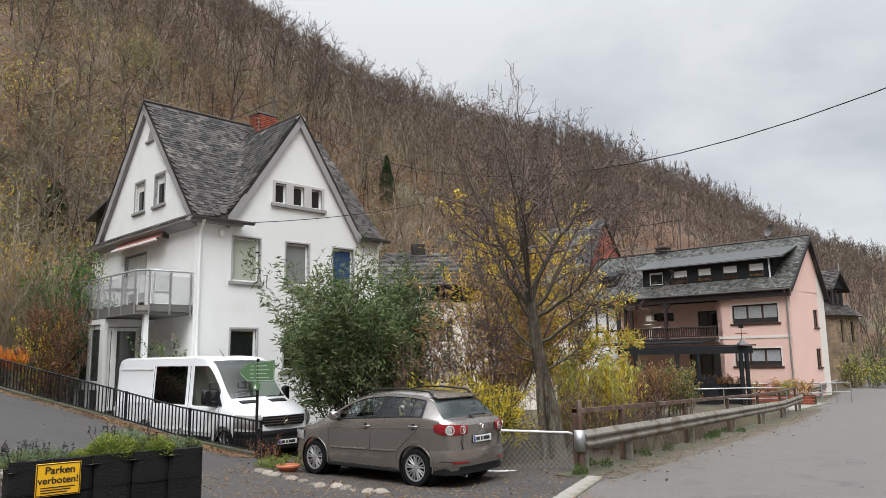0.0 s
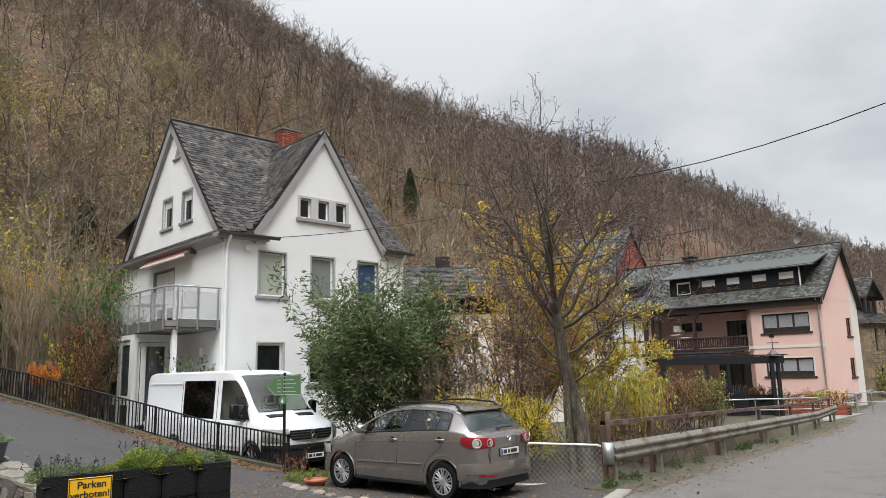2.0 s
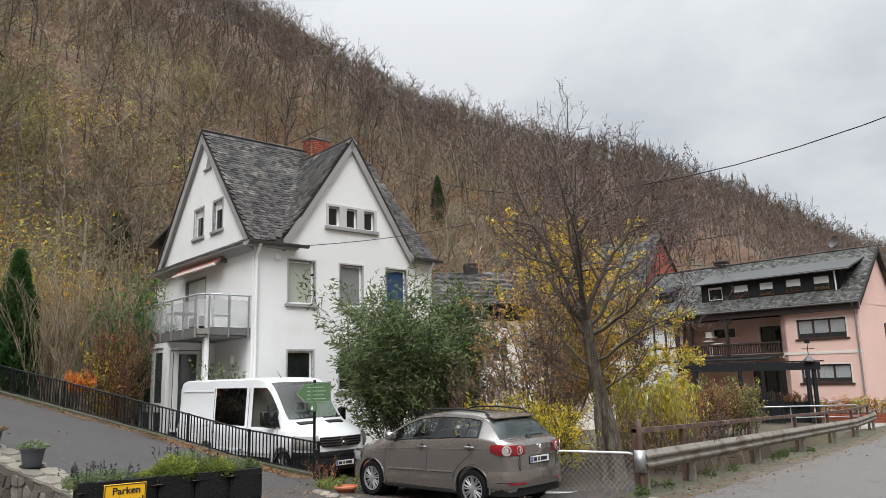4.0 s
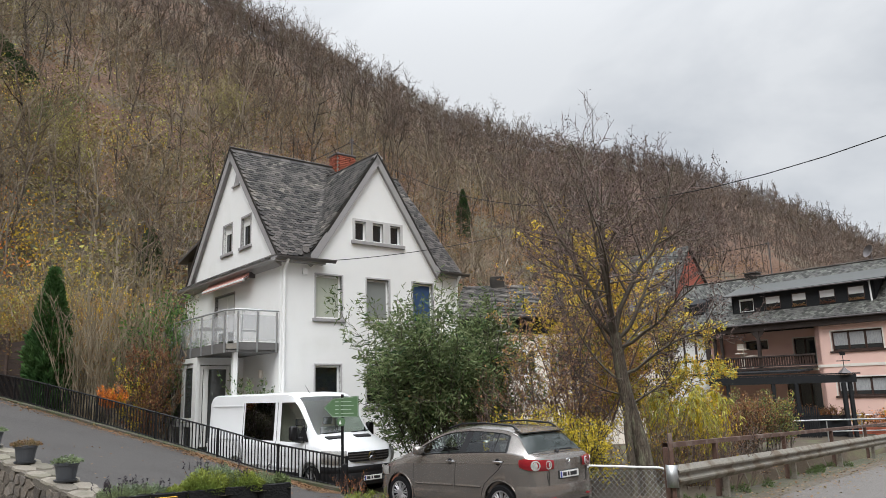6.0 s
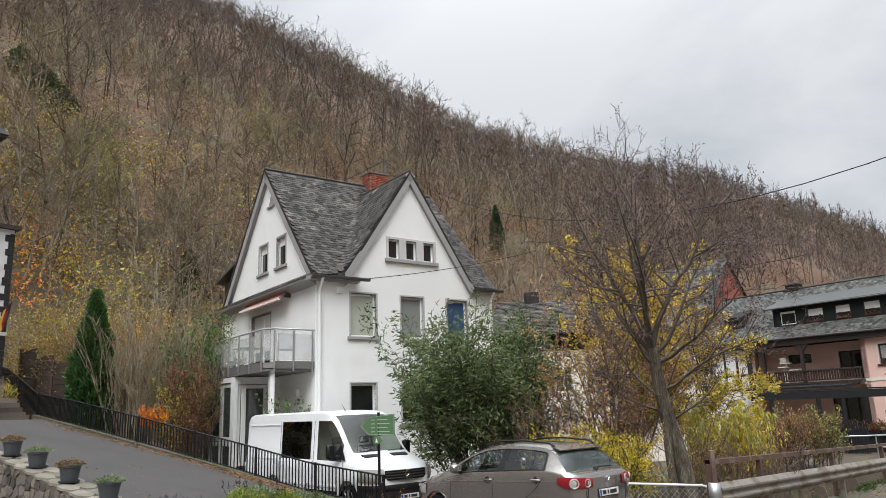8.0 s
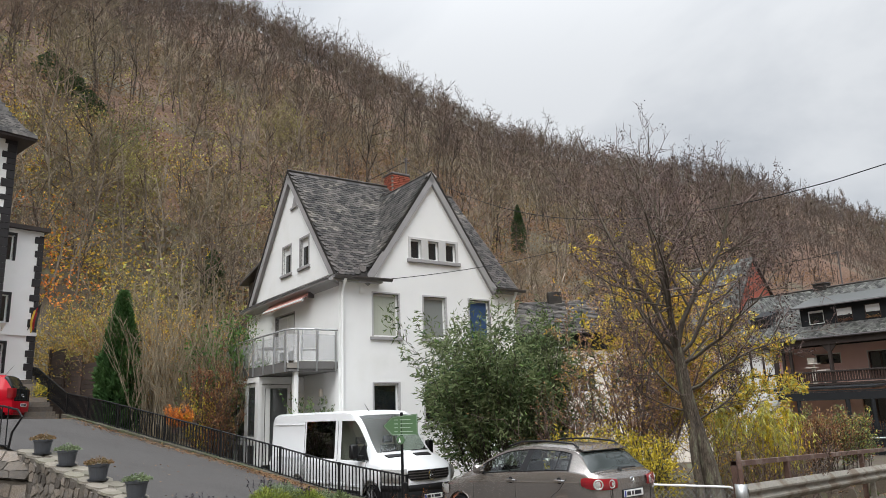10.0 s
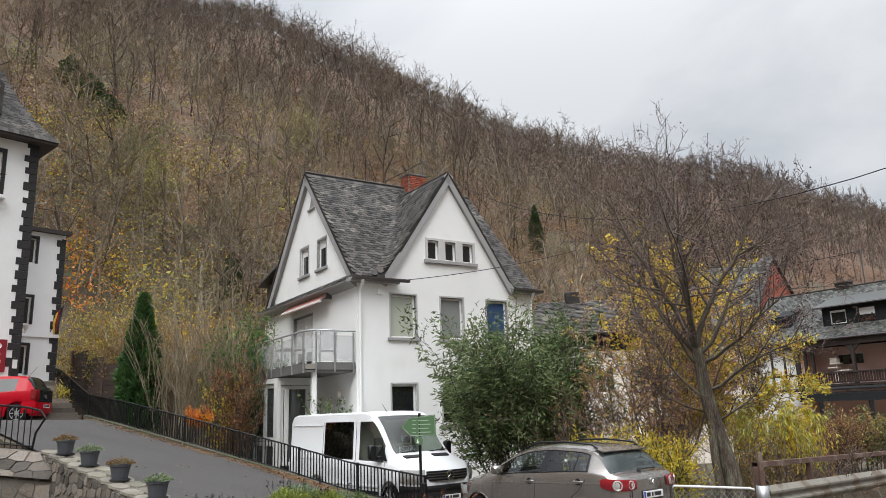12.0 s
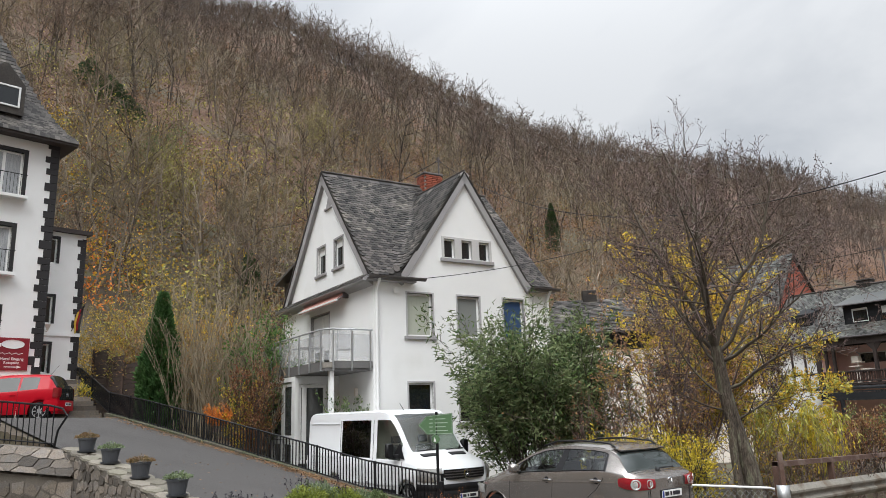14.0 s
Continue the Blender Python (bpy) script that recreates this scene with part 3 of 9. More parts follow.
# chimney with its bricks
chim = part("chimney", Mesh().box(4.12, 4.88, 3.62, 4.20, 9.6, 11.02), mortar, house, "red brick chimney")
part("cap", Mesh().box(4.05, 4.95, 3.55, 4.27, 11.02, 11.10, None, 0.015).box(4.2, 4.8, 3.7, 4.12, 11.10, 11.14), dark_grey_metal, chim)
bk = Mesh().box(-0.115, 0.115, -0.052, 0.052, -0.03, 0.03, None, 0.006).data("brick", brick_red)
for r in range(17):
    z = 9.76 + r * 0.075
    for k in range(3):
        a = 4.24 + k * 0.25 + (0.06 if r % 2 else 0.0)
        ob = part("brick", bk, None, chim)
        ob.matrix_local = pose(a, 3.60, z)
    for k in range(2):
        for x in (4.10, 4.90):
            ob = part("brick", bk, None, chim)
            ob.matrix_local = pose(x, 3.76 + k * 0.25 + (0.05 if r % 2 else 0), z, 0, 0, 90)
mast = part("roof_mast", Mesh().tube([(4.95, 3.9, 10.2), (4.95, 3.9, 11.95)], 0.035, 8).tube([(4.8, 3.9, 11.75), (5.1, 3.9, 11.75)], 0.02, 6).tube([(4.85, 3.9, 11.85), (5.05, 3.9, 11.85)], 0.03, 6), dark_grey_metal, house, "steel cable mast on the ridge")
part("ridge_cap", Mesh().tube([(-0.17, 3.95, 10.57), (7.23, 3.95, 10.57)], 0.055, 6).tube([(3.55, -0.12, 9.93), (3.55, 3.35, 9.93)], 0.035, 6), slate, house)

# awning, rolled in
aw = part("awning", Mesh().tube([(-0.14, 1.9, 5.62), (-0.14, 5.5, 5.62)], 0.075, 10), awning_cloth, house, "rolled-in faded red awning", True)
part("front_bar", Mesh().box(-0.42, -0.34, 1.9, 5.5, 5.40, 5.47, None, 0.01), white_paint, aw)
m = Mesh()
for k in range(24):
    a, b = 1.95 + k * 0.147, 1.95 + (k + 1) * 0.147
    m.add([(-0.15, a, 5.66), (-0.15, b, 5.66), (-0.40, b, 5.47), (-0.40, a, 5.47), (-0.41, a, 5.36 + 0.02 * (k % 2)), (-0.41, b, 5.36 + 0.02 * ((k + 1) % 2))], [(0, 1, 2, 3), (3, 2, 5, 4)])
part("cloth", m, awning_cloth, aw)
part("bracket", Mesh().box(-0.2, 0.0, 1.85, 1.91, 5.5, 5.7).tube([(-0.15, 1.88, 5.6), (-0.38, 1.88, 5.45)], 0.02, 6), dark_grey_metal, aw)

slab_grey = material("dark_grey_slab_edge", (0.13, 0.125, 0.12), 0.8, 0.2, 3, 40, 0.2)
# balcony on the gable side
BAL_X, BAL_Y0, BAL_Y1 = -1.52, 0.06, 6.3
balc = part("balcony", Mesh().prism([(-0.002, BAL_Y0), (BAL_X + 0.25, BAL_Y0), (BAL_X, BAL_Y0 + 0.3), (BAL_X, BAL_Y1), (-0.002, BAL_Y1)], 2, 3.08, 3.24), concrete, house, "concrete balcony with grey steel and panel railing")
part("edge_trim", Mesh().box(BAL_X - 0.03, BAL_X - 0.002, BAL_Y0 + 0.3, BAL_Y1, 3.05, 3.27).box(BAL_X + 0.25, -0.02, BAL_Y0 - 0.03, BAL_Y0 - 0.002, 3.05, 3.27)
     .box(BAL_X - 0.04, -0.02, BAL_Y0 + 0.02, BAL_Y1, 2.98, 3.045), slab_grey, balc)
rail_pts = [(-0.03, BAL_Y0 - 0.06, 4.22), (BAL_X + 0.2, BAL_Y0 - 0.06, 4.22), (BAL_X - 0.06, BAL_Y0 + 0.28, 4.22), (BAL_X - 0.06, BAL_Y1, 4.22)]
part("handrail", Mesh().tube(rail_pts, 0.028, 10), steel, balc, "brushed steel handrail", True)
post = Mesh().box(-0.025, 0.025, -0.02, 0.02, 0, 1.2, None, 0.005).data("post", steel)
spots = [(-0.1, BAL_Y0 - 0.06), (-0.72, BAL_Y0 - 0.06), (BAL_X + 0.2, BAL_Y0 - 0.06)] + [(BAL_X - 0.06, BAL_Y0 + 0.3 + k * 0.92) for k in range(7)]
for x, y in spots:
    ob = part("post", post, None, balc)
    ob.matrix_local = pose(x, y, 2.98)
flat_posts = [(-0.05, BAL_Y0 - 0.05), (BAL_X + 0.22, BAL_Y0 - 0.05), (BAL_X - 0.05, BAL_Y0 + 0.3), (BAL_X - 0.05, BAL_Y1)]
for (x, y), (xx, yy) in zip(flat_posts, flat_posts[1:]):
    n = 1 if abs(y - yy) < 2 else 6
    for k in range(n):
        p, q = Vector((x, y, 0)).lerp(Vector((xx, yy, 0)), k / n), Vector((x, y, 0)).lerp(Vector((xx, yy, 0)), (k + 1) / n)
        t = (q - p).normalized()
        p, q = p + t * 0.04, q - t * 0.04
        o = Vector((t.y, -t.x, 0)) * 0.006
        vs = [a + s * o + Vector((0, 0, z)) for s in (-1, 1) for a, z in ((p, 3.30), (q, 3.30), (q, 4.08), (p, 4.08))]
        part("rail_panel", Mesh().add(vs, [(0, 1, 2, 3), (4, 5, 6, 7), (0, 1, 5, 4), (1, 2, 6, 5), (2, 3, 7, 6), (3, 0, 4, 7)]), frosted, balc)
part("column", Mesh().box(BAL_X + 0.16, BAL_X + 0.30, 0.18, 0.32, -0.7, 2.98, None, 0.008), white_paint, house, "white balcony column")
# Panes coloured paler, so a grey reflection sits in the base colour.
porch_glass = glass("porch_glass", (0.07, 0.075, 0.075), 0.05, 0.8)
# glazed porch under the balcony
part("porch_wall", Mesh().box(-1.55, -1.43, 2.62, 2.94, -0.7, 2.96).box(-1.43, -0.002, 2.62, 2.74, 2.72, 2.96).box(-0.45, -0.002, 2.62, 2.72, -0.7, 2.72)
     .box(-1.55, -0.002, 2.94, 6.3, 2.80, 2.96), render_white, house, "white posts of the glazed porch")


def at_porch(a, z, d):
    return (-a, 2.64 + d, z)


def at_bay(a, z, d):
    return (-1.50 + d, a, z)


window(house, at_porch, 0.45, 1.43, 0.2, 2.70, white_paint, None, None, (0.78,), set_in=0.02, fw=0.11, glass_mat=porch_glass, name="porch_door", label="white framed glass porch door")
for k in range(3):
    window(house, at_bay, 2.96 + k * 0.98, 3.92 + k * 0.98, 0.95, 2.78, white_paint, None, None, (), set_in=0.0, fw=0.13, glass_mat=porch_glass)
    window(house, at_bay, 2.96 + k * 0.98, 3.92 + k * 0.98, -0.4, 0.93, white_paint, None, None, (), set_in=0.0, fw=0.13, glass_mat=porch_glass)
part("meter_box", Mesh().box(-0.08, -0.002, 0.9, 1.45, 1.0, 2.0, None, 0.01), render_white, house, "flush white meter box")
part("wall_lamp", Mesh().box(-0.12, -0.002, 1.12, 1.2, 2.25, 2.5, None, 0.02), render_cream, house)
# white lattice by the balcony's far end
m = Mesh()
for k in range(4):
    m.tube([(-0.06 - 0.02 * k, 7.35 + 0.3 * k, 4.2), (-0.02, 7.5 + 0.25 * k, 5.6)], 0.012, 4)
for k in range(9):
    m.tube([(-0.07, 7.36 + 0.01 * k, 4.3 + 0.15 * k), (-0.07, 8.28 - 0.02 * k, 4.3 + 0.15 * k)], 0.008, 4)
part("lattice", m, white_paint, house, "white lattice leaning on the wall")
part("vent_box", Mesh().box(0.72, 0.88, -0.09, -0.002, 5.42, 5.62, None, 0.01), white_paint, house)

# balcony furniture
def garden_chair(m4, label):
    c = thing("garden_chair", m4, label, "chair", "balcony chairs")
    part("seat", Mesh().box(-0.22, 0.22, -0.22, 0.22, 0.42, 0.45, None, 0.01), grey_trim, c)
    part("backrest", Mesh().box(-0.21, 0.21, 0.24, 0.265, 0.47, 1.08, None, 0.01), frosted, c)
    for sx in (-1, 1):
        part("side_frame", Mesh().tube([(sx * 0.24, -0.24, 0), (sx * 0.24, -0.22, 0.64), (sx * 0.24, 0.26, 0.66)], 0.013, 6).tube([(sx * 0.24, 0.25, 1.08), (sx * 0.24, 0.2, 0.45), (sx * 0.24, 0.28, 0)], 0.013, 6), steel, c)
    return c


garden_chair(HOUSE @ pose(-0.62, 0.75, 3.24, 0, 0, 160), "grey mesh garden chair on the balcony")
tb = thing("garden_table", HOUSE @ pose(-0.75, 3.6, 3.24), "small grey garden table on the balcony", "table")
part("tabletop", Mesh().box(-0.4, 0.4, -0.5, 0.5, 0.70, 0.73, None, 0.01), grey_trim, tb)
for sx in (-1, 1):
    for sy in (-1, 1):
        part("leg", Mesh().tube([(sx * 0.34, sy * 0.44, 0), (sx * 0.34, sy * 0.44, 0.7)], 0.014, 6), steel, tb)


# ---- vehicles ----
paint_brown = material("brown_metallic_paint", (0.285, 0.260, 0.238), 0.27, 0.04, 1.5, 60, 0.0, metal=0.75, coat=1.0)
paint_white = material("white_van_paint", (0.73, 0.74, 0.75), 0.35, 0.03, 1.5, 60, 0.0, coat=0.5)
paint_red = material("red_car_paint", (0.40, 0.004, 0.014), 0.3, 0.04, 1.5, 60, 0.0, spec=0.2)
black_plastic = material("black_plastic", (0.011, 0.011, 0.012), 0.5, 0.15, 2, 60, 0.08, spec=0.3)
rubber = material("tyre_rubber", (0.008, 0.008, 0.009), 0.9, 0.2, 4, 60, 0.15, spec=0.2)
alloy = material("silver_wheel_cover", (0.42, 0.42, 0.43), 0.35, 0.08, 3, 60, 0.03, metal=0.6)
lens_red = material("red_lamp_lens", (0.24, 0.008, 0.014), 0.12, 0.25, 8, 40, 0.0, coat=1.0)
lens_clear = material("clear_lamp_lens", (0.52, 0.52, 0.50), 0.12, 0.35, 14, 40, 0.05, metal=0.4, coat=1.0)
chrome = material("chrome", (0.62, 0.62, 0.63), 0.12, 0.03, 3, 40, 0.0, metal=1.0)


def clear_pane(name, tint):
    """Tinted see-through glass with a reflection."""
    m = bpy.data.materials.new(name)
    m.use_nodes = True
    n, l = m.node_tree.nodes, m.node_tree.links
    n.remove(n["Principled BSDF"])
    see, shine, mix, fr = (n.new("ShaderNode" + k) for k in ("BsdfTransparent", "BsdfGlossy", "MixShader", "LayerWeight"))
    see.inputs["Color"].default_value = (*tint, 1)
    shine.inputs["Roughness"].default_value = 0.02
    fr.inputs["Blend"].default_value = 0.5
    rise, part_of = n.new("ShaderNodeMath"), n.new("ShaderNodeMath")
    rise.operation, part_of.operation = "POWER", "MULTIPLY_ADD"
    rise.inputs[1].default_value = 4.0
    part_of.inputs[1].default_value, part_of.inputs[2].default_value = 0.9, 0.07
    l.new(fr.outputs["Facing"], rise.inputs[0])
    l.new(rise.outputs[0], part_of.inputs[0])
    l.new(part_of.outputs[0], mix.inputs[0])
    l.new(see.outputs[0], mix.inputs[1])
    l.new(shine.outputs[0], mix.inputs[2])
    l.new(mix.outputs[0], n["Material Output"].inputs["Surface"])
    return m


car_glass = glass("car_glass", (0.036, 0.044, 0.042), 0.03, 0.75)
screen_glass = clear_pane("windscreen_glass", (0.78, 0.86, 0.81))
cab_glass = clear_pane("cab_glass", (0.62, 0.68, 0.65))
tinted_glass = clear_pane("tinted_glass", (0.55, 0.60, 0.57))
dark_glass = glass("dark_van_glass", (0.014, 0.017, 0.017), 0.03, 0.3)
plate_white = material("number_plate", (0.72, 0.72, 0.70), 0.4, 0.03, 4, 40, 0.0)
plate_ink = material("plate_ink", (0.02, 0.02, 0.025), 0.5, 0.05, 4, 40, 0.0)
plate_blue = material("plate_blue_strip", (0.01, 0.04, 0.28), 0.4, 0.05, 4, 40, 0.0)
seat_cloth = material("grey_seat_cloth", (0.10, 0.10, 0.105), 0.9, 0.1, 4, 50, 0.1)


def bisect(xs, x):
    """How many of the rising xs lie at or below x."""
    return sum(q <= x for q in xs)


class Shell:
    """A vehicle's skin: upright slices along its length, each with lines from the underside up to the roof."""

    def __init__(self, length, top, belt, half, roof, low, arches, arch_r, axle_z, pillar=0.86, step=0.035, win_top=9.0, tail=0.0, lean=((0, 0), (9, 0))):
        self.tables = dict(top=top, belt=belt, half=half, roof=roof)
        self.lean = lean
        self.win_top, self.tail, self.xs0 = win_top, tail, top[0][0]
        self.low, self.arches, self.arch_r, self.axle_z, self.pillar = low, arches, arch_r, axle_z, pillar
        self.xs = np.unique(np.round(np.concatenate([np.arange(top[0][0], length, step), [length], *([p[0] for p in t] for t in (top, belt))]), 4))
        self.rows = [self.slice(x) for x in self.xs]

    def get(self, key, x):
        """A smooth line through the table, with no overshoot."""
        t = self.tables[key]
        k = min(max(bisect([p[0] for p in t], x) - 1, 0), len(t) - 2)
        (x0, y0), (x1, y1) = t[k], t[k + 1]
        slope = (y1 - y0) / (x1 - x0)

        def ease(i):
            if i <= 0 or i >= len(t) - 1:
                return slope
            a, b = (t[i][1] - t[i - 1][1]) / (t[i][0] - t[i - 1][0]), (t[i + 1][1] - t[i][1]) / (t[i + 1][0] - t[i][0])
            return 0.0 if a * b <= 0 else 2 * a * b / (a + b)

        u, d = min(max((x - x0) / (x1 - x0), 0), 1), x1 - x0
        return (2 * u ** 3 - 3 * u * u + 1) * y0 + (u ** 3 - 2 * u * u + u) * d * ease(k) + (3 * u * u - 2 * u ** 3) * y1 + (u ** 3 - u * u) * d * ease(k + 1)

    def slice(self, x):
        top, w, rw = self.get("top", x), self.get("half", x), self.get("roof", x)
        belt = min(self.get("belt", x), top - 0.06)
        low = self.low + self.tail * max(0.0, 1 - (x - self.xs0) / 0.45)
        lift = low
        for a in self.arches:
            if abs(x - a) < self.arch_r:
                lift = max(lift, self.axle_z + math.sqrt(self.arch_r ** 2 - (x - a) ** 2))
        lines = [(0.0, low), (0.72 * w, low), (0.95 * w, lift), (0.985 * w, max(low + 0.12, lift + 0.012)),
                 (w, max(0.5 * (low + belt) - 0.05, lift + 0.03)), (w * 0.998, max(belt - 0.24, lift + 0.06)), (0.985 * w, belt - 0.035), (0.965 * w, belt)]
        high = top - belt
        e = min(rw, 0.965 * w)
        lines += [(e + 0.012 + 0.02 * min(high, 1), min(self.win_top, belt + (high - 0.10) * 0.98) if high > 0.2 else belt + high * 0.5), (e, top - min(0.055, high * 0.3)), (e * self.pillar, top - min(0.018, high * 0.1)), (e * 0.45, top), (0.0, top)]
        shift = float(np.interp(x, [p[0] for p in self.lean], [p[1] for p in self.lean]))
        return [(x + shift * min(max((z - belt) / 0.38, 0), 1), y, z) for y, z in lines]

    def faces(self, pick, sides=(1, -1)):
        """The cells for which pick(x, line, z) holds, of both sides, as a mesh."""
        m, used = Mesh(), {}

        def at(i, j, s):
            p = self.rows[i][j]
            k = (i, j, s if p[1] > 1e-6 else 1)
            if k not in used:
                used[k] = len(m.v)
                m.v.append((p[0], p[1] * s, p[2]))
            return used[k]

        for i in range(len(self.xs) - 1):
            xm = (self.xs[i] + self.xs[i + 1]) / 2
            for j in range(len(self.rows[0]) - 1):
                z = sum(self.rows[a][b][2] for a in (i, i + 1) for b in (j, j + 1)) / 4
                if pick(xm, j, z):
                    for s in sides:
                        q = (at(i, j, s), at(i + 1, j, s), at(i + 1, j + 1, s), at(i, j + 1, s))
                        q = tuple(dict.fromkeys(q))
                        if len(q) > 2:
                            m.f.append(q)
        return m

    def ends(self, m):
        for i in (0, len(self.xs) - 1):
            ring = [(x, y, z) for x, y, z in self.rows[i]] + [(x, -y, z) for x, y, z in self.rows[i][::-1] if y > 1e-6]
            m.add(ring, [tuple(range(len(ring)))])
        return m


def lathe(profile, sides, y0=0.0):
    """A round thing about the y axis: profile of (radius, y)."""
    m = Mesh()
    rows = [[(r * math.cos(math.tau * k / sides), y + y0, r * math.sin(math.tau * k / sides)) for k in range(sides + 1)] for r, y in profile]
    return m.grid(rows)


def wheel_parts(parent, x, y, z, r, side, spokes, width=0.20, blade=0.085):
    """A tyre and a spoked rim; side is +1 for a wheel that faces +y."""
    w = part("wheel", lathe([(r * 0.93, -0.5 * width), (r, -0.35 * width), (r, 0.35 * width), (r * 0.93, 0.5 * width), (r * 0.72, 0.5 * width), (r * 0.70, 0.36 * width), (r * 0.70, -0.4 * width)], 32), rubber, parent, "", True)
    w.matrix_local = pose(x, y, z)
    s = side * width * 0.5
    rr = r * 0.71
    part("rim", lathe([(rr, -0.1 * width), (rr, 0.46 * width * 1), (rr * 0.93, 0.44 * width), (rr * 0.90, 0.25 * width), (0.001, 0.2 * width)] if side > 0 else [(rr, 0.1 * width), (rr, -0.46 * width), (rr * 0.93, -0.44 * width), (rr * 0.90, -0.25 * width), (0.001, -0.2 * width)], 32), black_plastic, w, "", True)
    part("wheel_cover", lathe([(rr, s * 0.96), (rr * 0.91, s * 0.94), (rr * 0.91, s * 0.7)], 32), alloy, w, "silver wheel cover")
    part("hub_cap", lathe([(rr * 0.26, s * 0.7), (rr * 0.24, s * 0.95), (0.001, s * 0.97)], 20), alloy, w)
    one = Mesh().box(rr * 0.2, rr * 0.93, min(s * 0.62, s * 0.9), max(s * 0.62, s * 0.9), -rr * blade, rr * blade, None, 0.006).data("spoke", alloy)
    for k in range(spokes):
        a = math.tau * (k + (0.22 if k % 2 and blade < 0.08 else 0.0)) / spokes
        part("spoke", one, None, w).matrix_local = Matrix.Rotation(a, 4, "Y")
    return w


def strip(points, z0, z1, out=0.012, thick=0.02, bulge=0.0, rows=3):
    """A band that follows a plan outline, from z0 to z1, a little proud of it."""
    pts = [Vector((x, y, 0)) for x, y in points]
    n = len(pts)
    nor = []
    for i in range(n):
        t = (pts[min(i + 1, n - 1)] - pts[max(i - 1, 0)]).normalized()
        nor.append(Vector((t.y, -t.x, 0)))
    m = Mesh()
    grid = []
    for k in range(rows):
        f = k / (rows - 1)
        z = z0 + (z1 - z0) * f
        b = out + bulge * math.sin(f * math.pi)
        grid.append([pts[i] + nor[i] * b + Vector((0, 0, z)) for i in range(n)])
    back = [[p - nor[i] * (thick + out) for i, p in enumerate(r)] for r in (grid[0], grid[-1])]
    m.grid([back[0]] + grid + [back[1]])
    return m


def plate(parent, m4, w=0.52, h=0.11):
    """A number plate: white sheet, blue strip and plain bars."""
    p = part("number_plate", Mesh().box(-w / 2, w / 2, -0.006, 0.006, -h / 2, h / 2, None, 0.003), plate_white, parent, "white number plate with dark characters")
    p.matrix_local = m4
    part("blue_strip", Mesh().box(-w / 2 + 0.005, -w / 2 + 0.045, -0.009, -0.004, -h / 2 + 0.006, h / 2 - 0.006), plate_blue, p)
    for k, (a, b) in enumerate(((-0.19, -0.09), (-0.055, -0.01), (0.02, 0.20))):
        part("bar", Mesh().box(a, b, -0.009, -0.004, -0.03, 0.032), plate_ink, p)
    return p


def badge(parent, m4, r):
    b = part("badge", lathe([(r, 0), (r, -0.012), (r * 0.82, -0.016), (r * 0.8, -0.004)], 24), chrome, parent, "round chrome badge", True)
    b.matrix_local = m4
    return b


def seat(parent, x, y, z, s=1.0):
    p = part("seat", Mesh().box(x - 0.25, x + 0.25, y - 0.24, y + 0.24, z, z + 0.18, None, 0.05).box(x - 0.33, x - 0.2, y - 0.24, y + 0.24, z + 0.1, z + 0.75, None, 0.05), seat_cloth, parent)
    part("headrest", Mesh().box(x - 0.35, x - 0.25, y - 0.13, y + 0.13, z + 0.8, z + 0.98, None, 0.04), seat_cloth, p)
    return p


